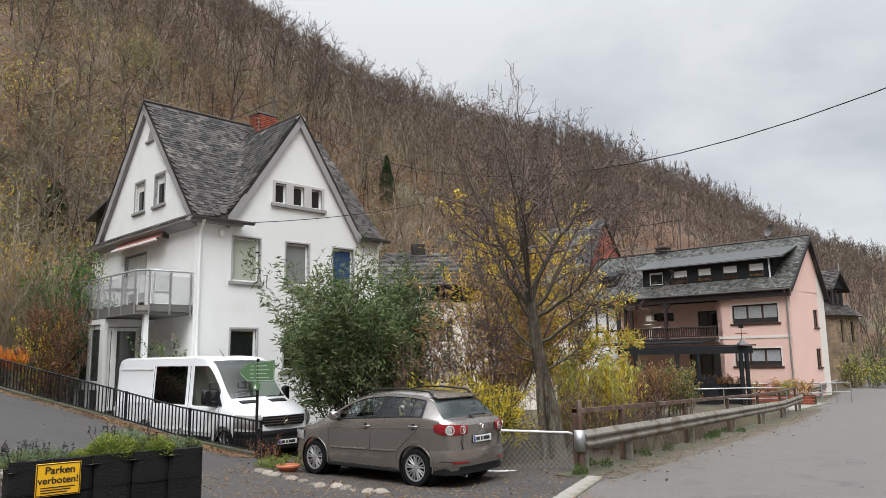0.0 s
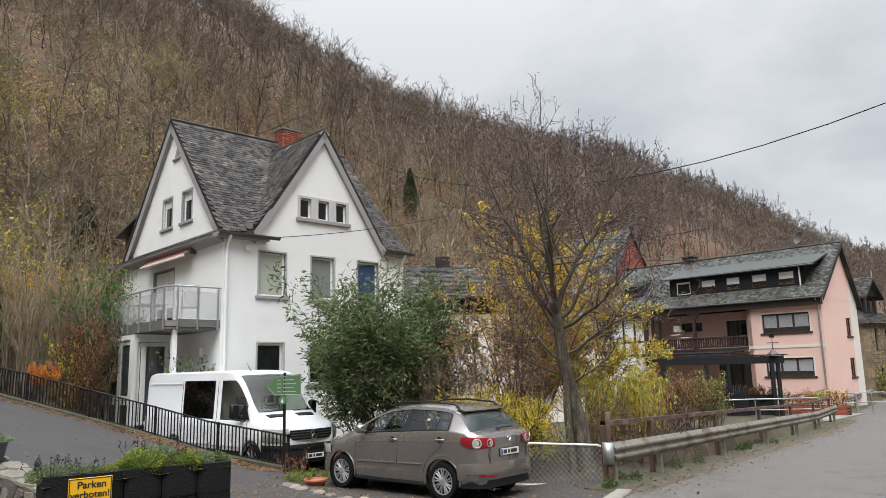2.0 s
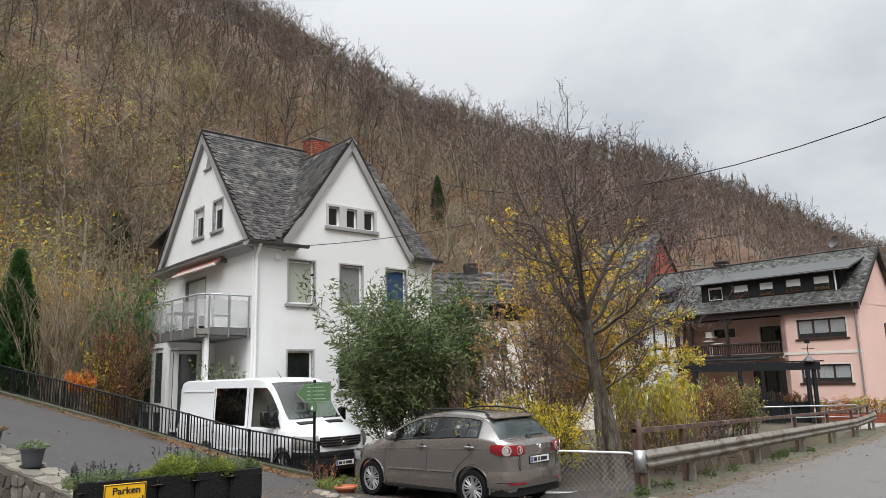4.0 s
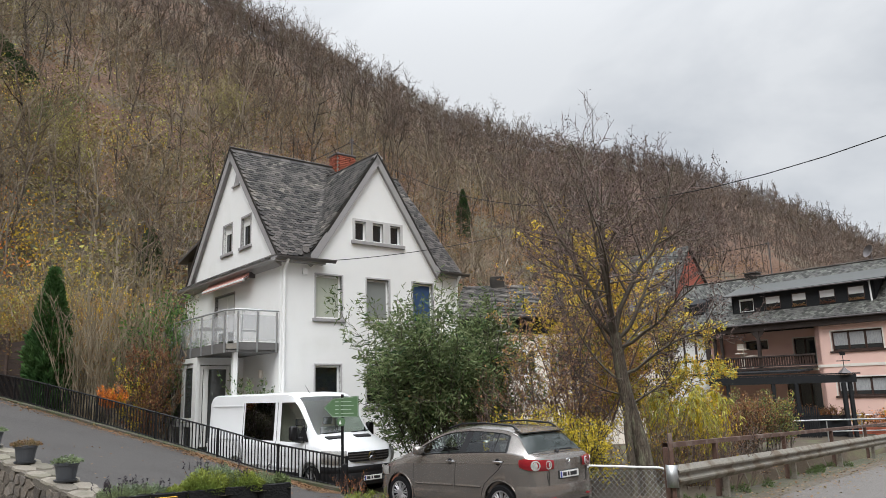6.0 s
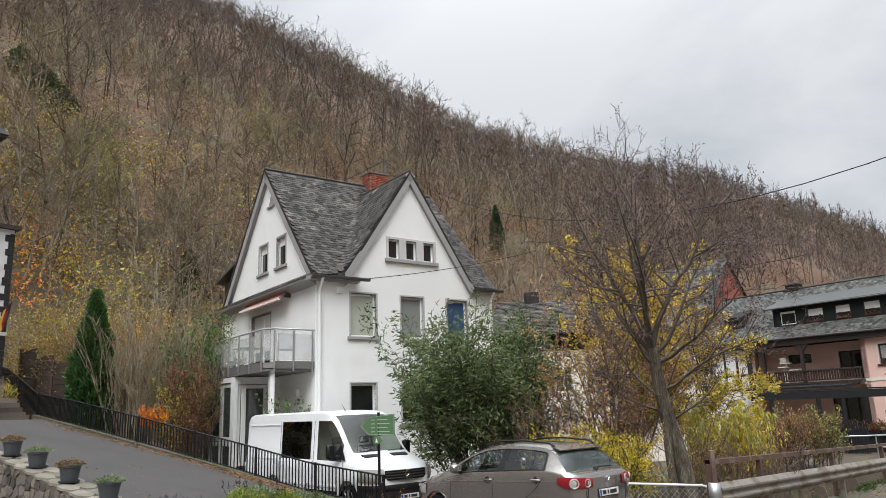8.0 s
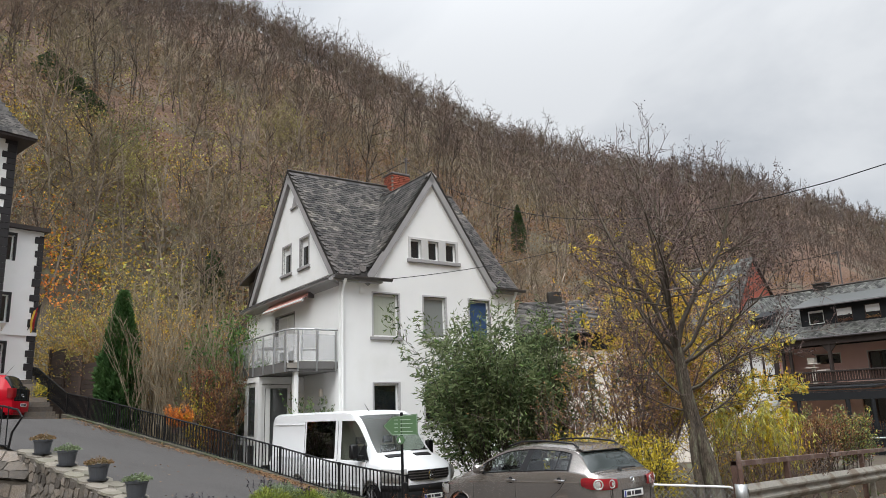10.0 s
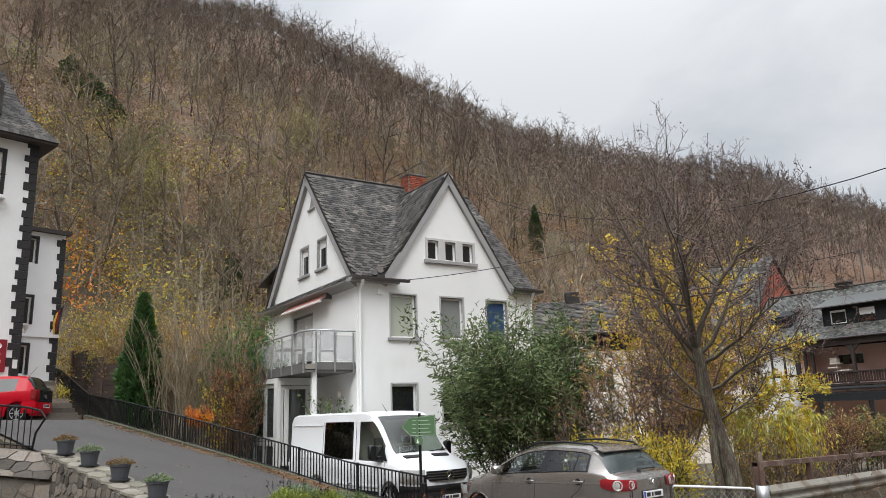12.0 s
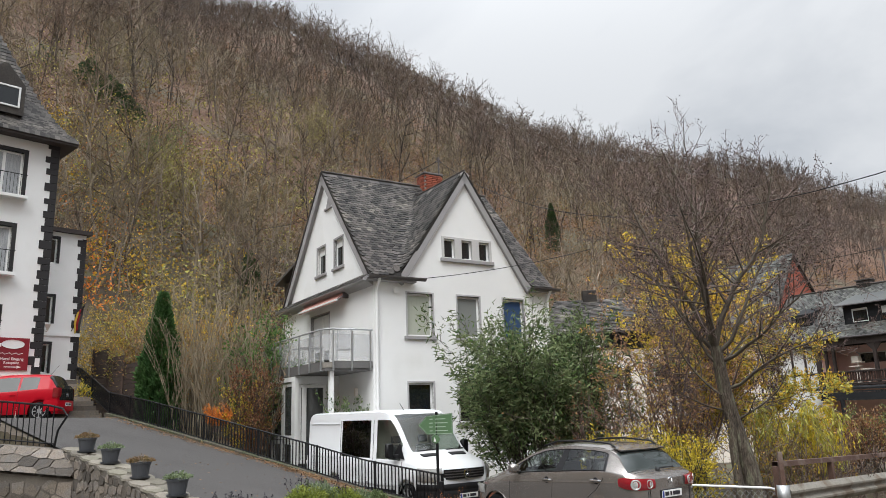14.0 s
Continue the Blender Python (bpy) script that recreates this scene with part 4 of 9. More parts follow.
# the brown hatchback
def hatchback():
    L = 4.20
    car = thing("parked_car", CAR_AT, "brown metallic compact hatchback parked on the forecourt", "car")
    sh = Shell(L, [(0, 1.0), (0.05, 1.065), (0.12, 1.115), (0.22, 1.15), (0.36, 1.325), (0.50, 1.475), (0.58, 1.52), (1.0, 1.568), (1.6, 1.585), (2.1, 1.55), (2.45, 1.46), (2.85, 1.27), (3.2, 1.075), (3.4, 1.015), (3.8, 0.905), (4.02, 0.78), (4.14, 0.63), (4.20, 0.50)],
               [(0, 0.93), (0.12, 1.06), (0.3, 1.13), (0.6, 1.165), (1.8, 1.11), (2.65, 1.055), (3.15, 0.99), (3.5, 0.915), (3.9, 0.75), (4.2, 0.45)],
               [(0, 0.60), (0.03, 0.695), (0.10, 0.775), (0.25, 0.835), (0.5, 0.868), (0.9, 0.882), (3.2, 0.882), (3.7, 0.85), (4.0, 0.735), (4.14, 0.57), (4.20, 0.43)],
               [(0, 0.58), (0.12, 0.72), (0.22, 0.735), (0.36, 0.68), (0.5, 0.63), (0.8, 0.615), (2.3, 0.61), (2.7, 0.64), (3.2, 0.75), (3.6, 0.74), (4.2, 0.42)], 0.21, (0.76, 3.34), 0.375, 0.315, 0.88, 0.025, tail=0.10,
               lean=[(0, 0.0), (0.45, 0.02), (0.62, 0.10), (0.95, 0.0), (1.6, -0.04), (1.8, -0.09), (2.3, -0.05), (2.8, 0.0), (4.2, 0.0)])
    panes = ((0.64, 0.90), (0.935, 1.565), (1.76, 2.74))
    side = lambda x, j: j == 7 and any(a < x < b for a, b in panes)
    frame_ = lambda x, j: j == 7 and (0.60 < x < 2.80) and not side(x, j)
    front = lambda x, j: j in (10, 11) and 2.44 < x < 3.18
    rear = lambda x, j: j in (9, 10, 11) and 0.215 < x < 0.50
    body = part("body", sh.ends(sh.faces(lambda x, j, z: not (side(x, j) or frame_(x, j) or front(x, j) or rear(x, j)))), paint_brown, car, "brown metallic body", True)
    for lo, hi in ((0.60, 0.64), (0.90, 0.935), (1.565, 1.76), (2.74, 2.80)):
        for s in (1, -1):
            part("pillar_trim", sh.faces(lambda x, j, z: j == 7 and lo < x < hi, (s,)), black_plastic, car, "black window pillar", True)
    part("windscreen", sh.faces(lambda x, j, z: front(x, j)), screen_glass, car, "", True)
    part("rear_window", sh.faces(lambda x, j, z: rear(x, j)), car_glass, car, "", True)
    for lo, hi in panes:
        for s in (1, -1):
            part("side_window", sh.faces(lambda x, j, z: j == 7 and lo < x < hi, (s,)), cab_glass, car, "", True)

    def on_side(x, z, s, out=0.0):
        """The place on the skin at this length and height."""
        p = sh.slice(x)
        return Vector((x, s * (float(np.interp(z, [p[j][2] for j in range(2, 8)], [p[j][1] for j in range(2, 8)])) + out), z))

    for s in (1, -1):
        # bright line under the glass, black line over it
        part("belt_trim", Mesh().tube([Vector((p[7][0], s * (p[7][1] + 0.004), p[7][2] + 0.004)) for p in (sh.slice(x) for x in np.linspace(0.62, 2.80, 24))], 0.009, 5), black_plastic, body)
        part("drip_line", Mesh().tube([Vector((p[8][0], s * (p[8][1] + 0.002), p[8][2] + 0.006)) for p in (sh.slice(x) for x in np.linspace(0.64, 2.9, 30))], 0.008, 4), black_plastic, body)
        # door joints: front edge, between the doors, and the rear one curving over the wheel
        part("door_joint", Mesh().tube([on_side(x, z, s, 0.0005) for x, z in ((2.86, 1.03), (2.92, 0.9), (2.94, 0.6), (2.95, 0.32), (2.90, 0.27))], 0.0045, 4), black_plastic, body)
        part("door_joint", Mesh().tube([on_side(x, z, s, 0.0005) for x, z in ((1.70, 1.11), (1.80, 0.95), (1.84, 0.6), (1.86, 0.27))], 0.0045, 4), black_plastic, body)
        part("door_joint", Mesh().tube([on_side(x, z, s, 0.0005) for x, z in ((0.61, 1.16), (0.66, 1.02), (0.80, 0.86), (0.98, 0.74), (1.12, 0.62), (1.19, 0.48), (1.20, 0.27))], 0.0045, 4), black_plastic, body)
        part("door_joint", Mesh().tube([on_side(x, z, s, 0.0005) for x, z in ((2.90, 0.275), (2.0, 0.265), (1.20, 0.275))], 0.004, 4), black_plastic, body)
        for a, b in ((1.20, 1.80), (1.90, 2.86)):
            part("rub_strip", Mesh().tube([on_side(x, 0.575 - 0.02 * (x - 1.2), s, 0.004) for x in np.linspace(a, b, 7)], 0.019, 6), paint_brown, body, "", True)
        part("side_crease", Mesh().tube([on_side(x, 0.985 - 0.035 * (x - 0.5), s, -0.010) for x in np.linspace(0.36, 3.1, 16)], 0.017, 6), paint_brown, body, "", True)
        part("sill_trim", Mesh().tube([(x, sh.get("half", x) * 0.955 * s, 0.235) for x in np.linspace(1.15, 2.96, 8)], 0.032, 6), black_plastic, body)
        for x in (0.76, 3.34):
            part("arch_lip", Mesh().tube([(x + 0.385 * math.cos(a), s * (sh.get("half", x + 0.38 * math.cos(a)) * 0.992 + 0.004), 0.315 + 0.385 * math.sin(a)) for a in np.linspace(-0.15, math.pi + 0.15, 20)], 0.013, 5), paint_brown, body, "", True)
        for x in (0.80, 1.94):
            p = on_side(x, 1.0 if x < 1 else 0.965, s)
            h = part("door_handle", Mesh().tube([p + Vector((-0.10, -s * 0.01, 0)), p + Vector((-0.08, s * 0.028, 0.004)), p + Vector((0.08, s * 0.028, 0.004)), p + Vector((0.10, -s * 0.01, 0))], 0.016, 8), chrome, car, "bright door handle", True)
            # Flat black disc behind the grip draws the shade of its hollow.
            part("handle_shade_disc", lathe([(0.001, 0.0), (0.055, 0.0), (0.06, -0.004)], 16), black_plastic, h).matrix_local = Matrix.Translation(p + Vector((0, s * 0.003, -0.004)))
        mi = part("mirror", Mesh().box(2.60, 2.76, s * 0.97 - 0.10, s * 0.97 + 0.10, 1.06, 1.21, None, 0.05), paint_brown, car, "", True)
        part("mirror_arm", Mesh().box(2.66, 2.74, s * 0.87 - 0.07, s * 0.87 + 0.07, 1.05, 1.09, None, 0.012), black_plastic, mi)
        part("roof_rail", Mesh().tube([(0.60, s * 0.545, 1.525), (0.72, s * 0.55, 1.585), (1.3, s * 0.555, 1.625), (1.9, s * 0.555, 1.612), (2.25, s * 0.555, 1.525)], 0.016, 8), black_plastic, car, "black roof rail", True)
        # lamps
        rear_curve = [(0.34, s * 0.851), (0.25, s * 0.836), (0.16, s * 0.81), (0.10, s * 0.776), (0.05, s * 0.725), (0.012, s * 0.645), (-0.012, s * 0.55), (-0.018, s * 0.40)]
        lamp_ = strip(rear_curve if s > 0 else rear_curve[::-1], 0.875, 1.05, 0.010, 0.04, 0.014, 7)
        lamp_.v = [(x, y, 0.962 + (z - 0.962) * (1 - 0.45 * min(max((x - 0.20) / 0.16, 0), 1) ** 2 - 0.22 * min(max((0.50 - abs(y)) / 0.10, 0), 1) ** 2) + 0.10 * max(x - 0.02, 0)) for x, y, z in lamp_.v]
        tl = part("tail_lamp", lamp_, lens_red, car, "red tail lamp with clear round inserts", True)
        for x, y, r, turn_ in ((0.068, 0.765, 0.082, 42), (-0.024, 0.535, 0.070, 10)):
            b = part("insert", lathe([(r, 0.02), (r, -0.006), (r * 0.82, -0.012), (r * 0.7, -0.002), (r * 0.45, -0.010), (0.001, -0.014)], 24), lens_clear, tl, "", True)
            b.matrix_local = pose(x, s * y, 0.962, 0, 0, -90 - s * turn_)
        part("headlamp", strip([(x, sh.get("half", x) * s) for x in (np.linspace(3.66, 4.10, 8) if s < 0 else np.linspace(4.10, 3.66, 8))], 0.64, 0.80, 0.008, 0.03, 0.01, 5), lens_clear, car, "", True)
        part("reflector", strip([(0.06, s * 0.745), (0.0, s * 0.66), (-0.03, s * 0.54), (-0.045, s * 0.42)][::s], 0.415, 0.445, 0.022, 0.02, 0.002, 3), lens_red, car)
        for x in (0.76, 3.34):
            wheel_parts(car, x, s * 0.775, 0.315, 0.315, s, 18, 0.20, 0.048)
            part("arch_liner", lathe([(0.37, s * 0.45), (0.372, s * 0.85)], 24), black_plastic, car).matrix_local = pose(x, 0, 0.315)
    # tail: bumper, hatch joints, spoiler, plate, wiper, badge
    skin = [(0.42, 0.862), (0.25, 0.84), (0.16, 0.815), (0.08, 0.765), (0.02, 0.69), (-0.02, 0.59), (-0.045, 0.42), (-0.055, 0.0)]
    loop = skin + [(x, -y) for x, y in skin[-2::-1]]
    part("rear_bumper", strip(loop, 0.36, 0.63, 0.004, 0.06, 0.018, 7), paint_brown, car, "", True)
    part("bumper_skirt", strip([(x + 0.02, y * 0.965) for x, y in loop], 0.23, 0.37, 0.004, 0.06, 0.0, 3), black_plastic, car, "", True)
    # Thin black bar drawn along the bumper as the shade of its crease.
    part("bumper_shade_line", Mesh().tube([(x - 0.012, y * 1.018, 0.45) for x, y in loop[1:-1]], 0.006, 4), black_plastic, car)
    panel_ = [(-0.002, 0.50), (-0.016, 0.36), (-0.024, 0.18), (-0.026, 0.0), (-0.024, -0.18), (-0.016, -0.36), (-0.002, -0.50)]
    part("tail_panel", strip(panel_, 0.60, 1.03, 0.002, 0.03, 0.006, 7), paint_brown, car, "", True)
    part("hatch_joint", Mesh().tube([(0.004, -0.555, 0.87), (-0.004, -0.545, 0.75), (-0.010, -0.50, 0.625), (-0.028, -0.3, 0.60), (-0.034, 0.0, 0.595), (-0.028, 0.3, 0.60), (-0.010, 0.50, 0.625), (-0.004, 0.545, 0.75), (0.004, 0.555, 0.87)], 0.005, 4), black_plastic, car)
    part("spoiler", Mesh().prism([(0.44, 1.475), (0.46, 1.455), (0.66, 1.525), (0.66, 1.54)], 1, -0.585, 0.585), paint_brown, car)
    part("rear_wiper", Mesh().tube([(0.17, 0.03, 1.15), (0.19, -0.06, 1.17), (0.205, -0.44, 1.165)], 0.012, 6).tube([(0.15, 0.03, 1.13), (0.2, 0.03, 1.17)], 0.026, 8), black_plastic, car)
    part("plate_holder", Mesh().box(-0.04, -0.01, -0.285, 0.285, 0.715, 0.855, None, 0.01), black_plastic, car)
    plate(car, pose(-0.046, 0, 0.785, 0, 0, -90))
    badge(car, pose(-0.030, 0, 0.985, 0, 0, -90), 0.055)
    part("badge_mark", Mesh().tube([(-0.046, 0.032, 1.012), (-0.046, 0.0, 0.955), (-0.046, -0.032, 1.012)], 0.006, 4), chrome, car)
    part("exhaust", Mesh().tube([(0.3, 0.45, 0.22), (-0.03, 0.45, 0.20)], 0.025, 8), chrome, car)
    for y in (0.36, -0.36):
        seat(car, 2.1, y, 0.50)
        seat(car, 1.2, y, 0.52)
    part("underbody", Mesh().box(0.35, 4.0, -0.66, 0.66, 0.2, 0.42, None, 0.05), black_plastic, car)
    part("dashboard", Mesh().box(2.7, 3.1, -0.7, 0.7, 0.6, 1.03, None, 0.06), black_plastic, car)
    part("steering_wheel", Mesh().tube([(2.62 + 0.06 * math.sin(a), 0.36 + 0.18 * math.cos(a), 1.0 + 0.17 * math.sin(a)) for a in np.linspace(0, math.tau, 17)], 0.014, 6), black_plastic, car)


def placed(x, y, z, heading_deg):
    """A pose for a thing whose front is +x, by its compass heading from +y to the right."""
    return pose(x, y, z, 0, 0, 90 - heading_deg)


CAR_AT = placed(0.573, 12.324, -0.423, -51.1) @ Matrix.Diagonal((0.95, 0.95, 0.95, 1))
VAN_AT = placed(-7.94, 20.86, -0.66, 130.0)
RED_AT = placed(-17.95, 20.8, 1.82, -112.0)
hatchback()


# the white van
def panel_van():
    L = 5.45
    van = thing("delivery_van", VAN_AT, "white panel van parked behind the railing", "van")
    sh = Shell(L, [(-1.0, 2.28), (-0.95, 2.36), (-0.7, 2.42), (3.0, 2.43), (3.35, 2.40), (3.56, 2.31), (4.42, 1.40), (4.58, 1.33), (5.18, 1.13), (5.36, 1.0), (5.42, 0.85), (5.45, 0.6)],
               [(-1.0, 1.25), (3.6, 1.22), (4.5, 1.18), (5.1, 1.02), (5.45, 0.55)],
               [(-1.0, 0.93), (-0.95, 0.97), (-0.8, 0.985), (4.3, 0.985), (4.8, 0.965), (5.15, 0.90), (5.33, 0.78), (5.45, 0.60)],
               [(-1.0, 0.83), (-0.7, 0.865), (3.4, 0.86), (3.8, 0.83), (4.62, 0.86), (5.0, 0.86), (5.45, 0.6)], 0.30, (0.75, 4.40), 0.42, 0.345, 0.9, 0.035, 2.18)
    side = lambda x, j: j == 7 and (1.12 < x < 2.66 or 2.98 < x < 4.10)
    front = lambda x, j: j in (10, 11) and 3.555 < x < 4.40
    body = part("body", sh.ends(sh.faces(lambda x, j, z: not (side(x, j) or front(x, j)))), paint_white, van, "white van body", True)
    part("windscreen", sh.faces(lambda x, j, z: front(x, j)), screen_glass, van, "", True)
    for lo, hi in ((1.12, 2.66), (2.98, 4.10)):
        for s in (1, -1):
            part("side_window", sh.faces(lambda x, j, z: j == 7 and lo < x < hi, (s,)), tinted_glass if lo < 3 else cab_glass, van, "dark side window", True)
    for s in (1, -1):
        for x in (1.06, 2.82, 4.2):
            pts = [(x, sh.slice(x)[j][1] * s + s * 0.002, sh.slice(x)[j][2]) for j in (3, 4, 5, 6, 7)] + ([(x, sh.slice(x)[8][1] * s + s * 0.002, sh.slice(x)[8][2])] if x < 3.0 else [])
            part("door_joint", Mesh().tube(pts, 0.007, 4), black_plastic, body)
        part("panel_crease", Mesh().tube([(x, 0.987 * s, 1.22) for x in np.linspace(-0.7, 1.0, 6)], 0.010, 4), paint_white, body)
        part("roof_crease", Mesh().tube([(x, (sh.get("roof", x) + 0.055) * s, 2.10) for x in np.linspace(-0.75, 1.0, 6)], 0.010, 5), paint_white, body)
        part("side_trim", Mesh().box(1.4, 3.95, s * 0.985 - 0.012, s * 0.985 + 0.012, 0.60, 0.66, None, 0.008), paint_white, van)
        part("sill", Mesh().box(1.22, 3.94, s * 0.965 - 0.02, s * 0.965 + 0.02, 0.30, 0.52, None, 0.012), black_plastic, van)
        part("sill", Mesh().box(-0.9, 0.28, s * 0.965 - 0.02, s * 0.965 + 0.02, 0.30, 0.52, None, 0.012), black_plastic, van)
        part("door_handle", Mesh().box(2.90, 3.06, s * 0.99 - 0.02, s * 0.99 + 0.025, 1.10, 1.15, None, 0.012), black_plastic, van)
        mi = part("mirror", Mesh().box(3.88, 4.02, s * 1.16 - 0.10, s * 1.16 + 0.10, 1.28, 1.62, None, 0.045), black_plastic, van, "large black door mirror", True)
        part("mirror_arm", Mesh().box(3.94, 4.12, s * 1.02 - 0.06, s * 1.02 + 0.06, 1.26, 1.36, None, 0.02), black_plastic, mi)
        part("quarter_panel", Mesh().add([(3.86, s * 0.985, 1.31), (4.32, s * 0.965, 1.24), (4.10, s * 0.93, 1.62), (3.86, s * 1.0, 1.31), (4.32, s * 0.98, 1.24), (4.10, s * 0.945, 1.62)], [(0, 1, 2), (3, 4, 5), (0, 1, 4, 3), (1, 2, 5, 4), (2, 0, 3, 5)]), black_plastic, van)
        hl = [(x, sh.get("half", x) * s) for x in np.linspace(4.86, 5.34, 10)] + [(5.40, s * 0.64)]
        part("headlamp", strip(hl if s < 0 else hl[::-1], 0.76, 1.06, 0.016, 0.04, 0.03, 6), lens_clear, van, "clear headlamp", True)
        for x in (0.75, 4.40):
            wheel_parts(van, x, s * 0.86, 0.345, 0.345, s, 8, 0.22)
            part("arch_liner", lathe([(0.41, s * 0.5), (0.415, s * 0.95)], 24), black_plastic, van).matrix_local = pose(x, 0, 0.345)
    fb = [(4.85, -0.97), (5.15, -0.915), (5.34, -0.80), (5.46, -0.62), (5.52, -0.3), (5.53, 0.0), (5.52, 0.3), (5.46, 0.62), (5.34, 0.80), (5.15, 0.915), (4.85, 0.97)]
    part("front_bumper", strip(fb, 0.55, 0.70, 0.008, 0.10, 0.02, 5), black_plastic, van, "", True)
    part("lower_bumper", strip(fb, 0.28, 0.56, 0.012, 0.10, 0.02, 5), black_plastic, van, "dark grey lower bumper", True)
    gr = part("grille", strip([(5.40, -0.60), (5.46, -0.4), (5.49, 0.0), (5.46, 0.4), (5.40, 0.60)], 0.80, 1.02, 0.008, 0.05, 0.0, 3), black_plastic, van, "black grille with bright bars", True)
    for k in range(3):
        part("grille_bar", strip([(5.405, -0.58), (5.465, -0.4), (5.495, 0.0), (5.465, 0.4), (5.405, 0.58)], 0.84 + 0.06 * k, 0.862 + 0.06 * k, 0.016, 0.02, 0.0, 3), dark_grey_metal, gr)
    badge(van, pose(5.525, 0, 0.91, 0, 0, 90), 0.11)
    st = Mesh()
    for k in range(3):
        a = math.pi / 2 + k * math.tau / 3
        st.tube([(5.535, 0, 0.91), (5.535, 0.1 * math.cos(a), 0.91 + 0.1 * math.sin(a))], [0.016, 0.005], 5)
    part("badge_star", st, chrome, van)
    for y in (-0.42, 0.42):
        part("bonnet_vent", Mesh().add([(4.54, y - 0.24, 1.362), (4.54, y + 0.24, 1.362), (4.68, y + 0.22, 1.315), (4.68, y - 0.22, 1.315), (4.54, y - 0.24, 1.33), (4.54, y + 0.24, 1.33), (4.68, y + 0.22, 1.28), (4.68, y - 0.22, 1.28)],
             [(0, 1, 2, 3), (7, 6, 5, 4), (0, 1, 5, 4), (1, 2, 6, 5), (2, 3, 7, 6), (3, 0, 4, 7)]), black_plastic, van)
        part("wiper", Mesh().tube([(4.42, y - 0.2, 1.42), (4.40, y + 0.35, 1.44)], 0.012, 5), black_plastic, van)
        seat(van, 3.4, y, 0.78)
    part("dashboard", Mesh().box(3.95, 4.36, -0.85, 0.85, 0.8, 1.24, None, 0.06), black_plastic, van)
    part("bulkhead", Mesh().box(2.78, 2.82, -0.84, 0.84, 0.5, 2.2), render_cream, van, "pale panel behind the seats")
    part("underbody", Mesh().box(0.2, 5.2, -0.8, 0.8, 0.3, 0.55, None, 0.05), black_plastic, van)
    part("aerial", Mesh().tube([(3.35, -0.3, 2.38), (3.12, -0.3, 2.60)], [0.012, 0.004], 6), black_plastic, van)
    plate(van, pose(5.57, 0, 0.43, 0, 0, 90))


panel_van()


# the red city car by the hotel
def city_car():
    L = 3.54
    car = thing("parked_car", RED_AT, "small red city car parked by the hotel", "car")
    sh = Shell(L, [(0, 0.92), (0.05, 1.0), (0.10, 1.08), (0.30, 1.40), (0.36, 1.44), (0.9, 1.48), (1.5, 1.48), (2.0, 1.43), (2.2, 1.38), (2.9, 1.0), (3.1, 0.95), (3.4, 0.82), (3.5, 0.65), (3.54, 0.5)],
               [(0, 0.9), (0.3, 1.0), (1.5, 0.92), (2.9, 0.85), (3.3, 0.7), (3.54, 0.45)],
               [(0, 0.66), (0.05, 0.74), (0.2, 0.79), (0.6, 0.82), (2.8, 0.82), (3.2, 0.78), (3.45, 0.6), (3.54, 0.45)],
               [(0, 0.6), (0.3, 0.56), (1.0, 0.56), (2.2, 0.56), (2.9, 0.66), (3.54, 0.5)], 0.2, (0.52, 2.94), 0.34, 0.29, 0.88)
    side = lambda x, j: j == 7 and (0.62 < x < 1.16 or 1.24 < x < 2.5)
    rear = lambda x, j: j in (8, 9, 10, 11) and 0.02 < x < 0.34
    front = lambda x, j: j in (10, 11) and 2.16 < x < 2.9
    part("body", sh.ends(sh.faces(lambda x, j, z: not (side(x, j) or rear(x, j) or front(x, j)))), paint_red, car, "glossy red body", True)
    part("rear_window", sh.faces(lambda x, j, z: rear(x, j)), dark_glass, car, "", True)
    part("windscreen", sh.faces(lambda x, j, z: front(x, j)), screen_glass, car, "", True)
    for lo, hi in ((0.62, 1.16), (1.24, 2.5)):
        for s in (1, -1):
            part("side_window", sh.faces(lambda x, j, z: j == 7 and lo < x < hi, (s,)), dark_glass, car, "", True)
    part("tailgate_glass", Mesh().prism([(-0.035, 0.62), (-0.02, 1.0), (0.10, 1.12), (0.10, 0.62)], 1, -0.60, 0.60), dark_glass, car, "black glass tailgate", True)
    part("rear_bumper", strip([(0.4, -0.82), (0.15, -0.785), (0.02, -0.72), (-0.05, -0.5), (-0.06, 0.0), (-0.05, 0.5), (0.02, 0.72), (0.15, 0.785), (0.4, 0.82)][::-1], 0.28, 0.62, 0.004, 0.06, 0.012, 6), paint_red, car, "", True)
    for s in (1, -1):
        part("tail_lamp", strip(([(0.16, s * 0.79), (0.05, s * 0.75), (0.0, s * 0.68), (-0.02, s * 0.58)][::(1 if s > 0 else -1)]), 0.72, 1.02, 0.012, 0.03, 0.01, 4), lens_red, car, "", True)
        for x in (0.52, 2.94):
            wheel_parts(car, x, s * 0.735, 0.29, 0.29, s, 8, 0.17)
            part("arch_liner", lathe([(0.33, s * 0.45), (0.335, s * 0.79)], 20), black_plastic, car).matrix_local = pose(x, 0, 0.29)
        part("mirror", Mesh().box(2.3, 2.44, s * 0.88 - 0.08, s * 0.88 + 0.08, 0.93, 1.05, None, 0.035), paint_red, car, "", True)
        part("door_handle", Mesh().tube([(1.28, s * 0.82, 0.82), (1.3, s * 0.845, 0.825), (1.42, s * 0.845, 0.825), (1.44, s * 0.82, 0.82)], 0.012, 6), paint_red, car)
        part("door_joint", Mesh().tube([(1.2, sh.slice(1.2)[j][1] * s + s * 0.002, sh.slice(1.2)[j][2]) for j in (3, 4, 5, 6, 7)], 0.005, 4), black_plastic, car)
    plate(car, pose(-0.075, 0, 0.50, 0, 0, -90))
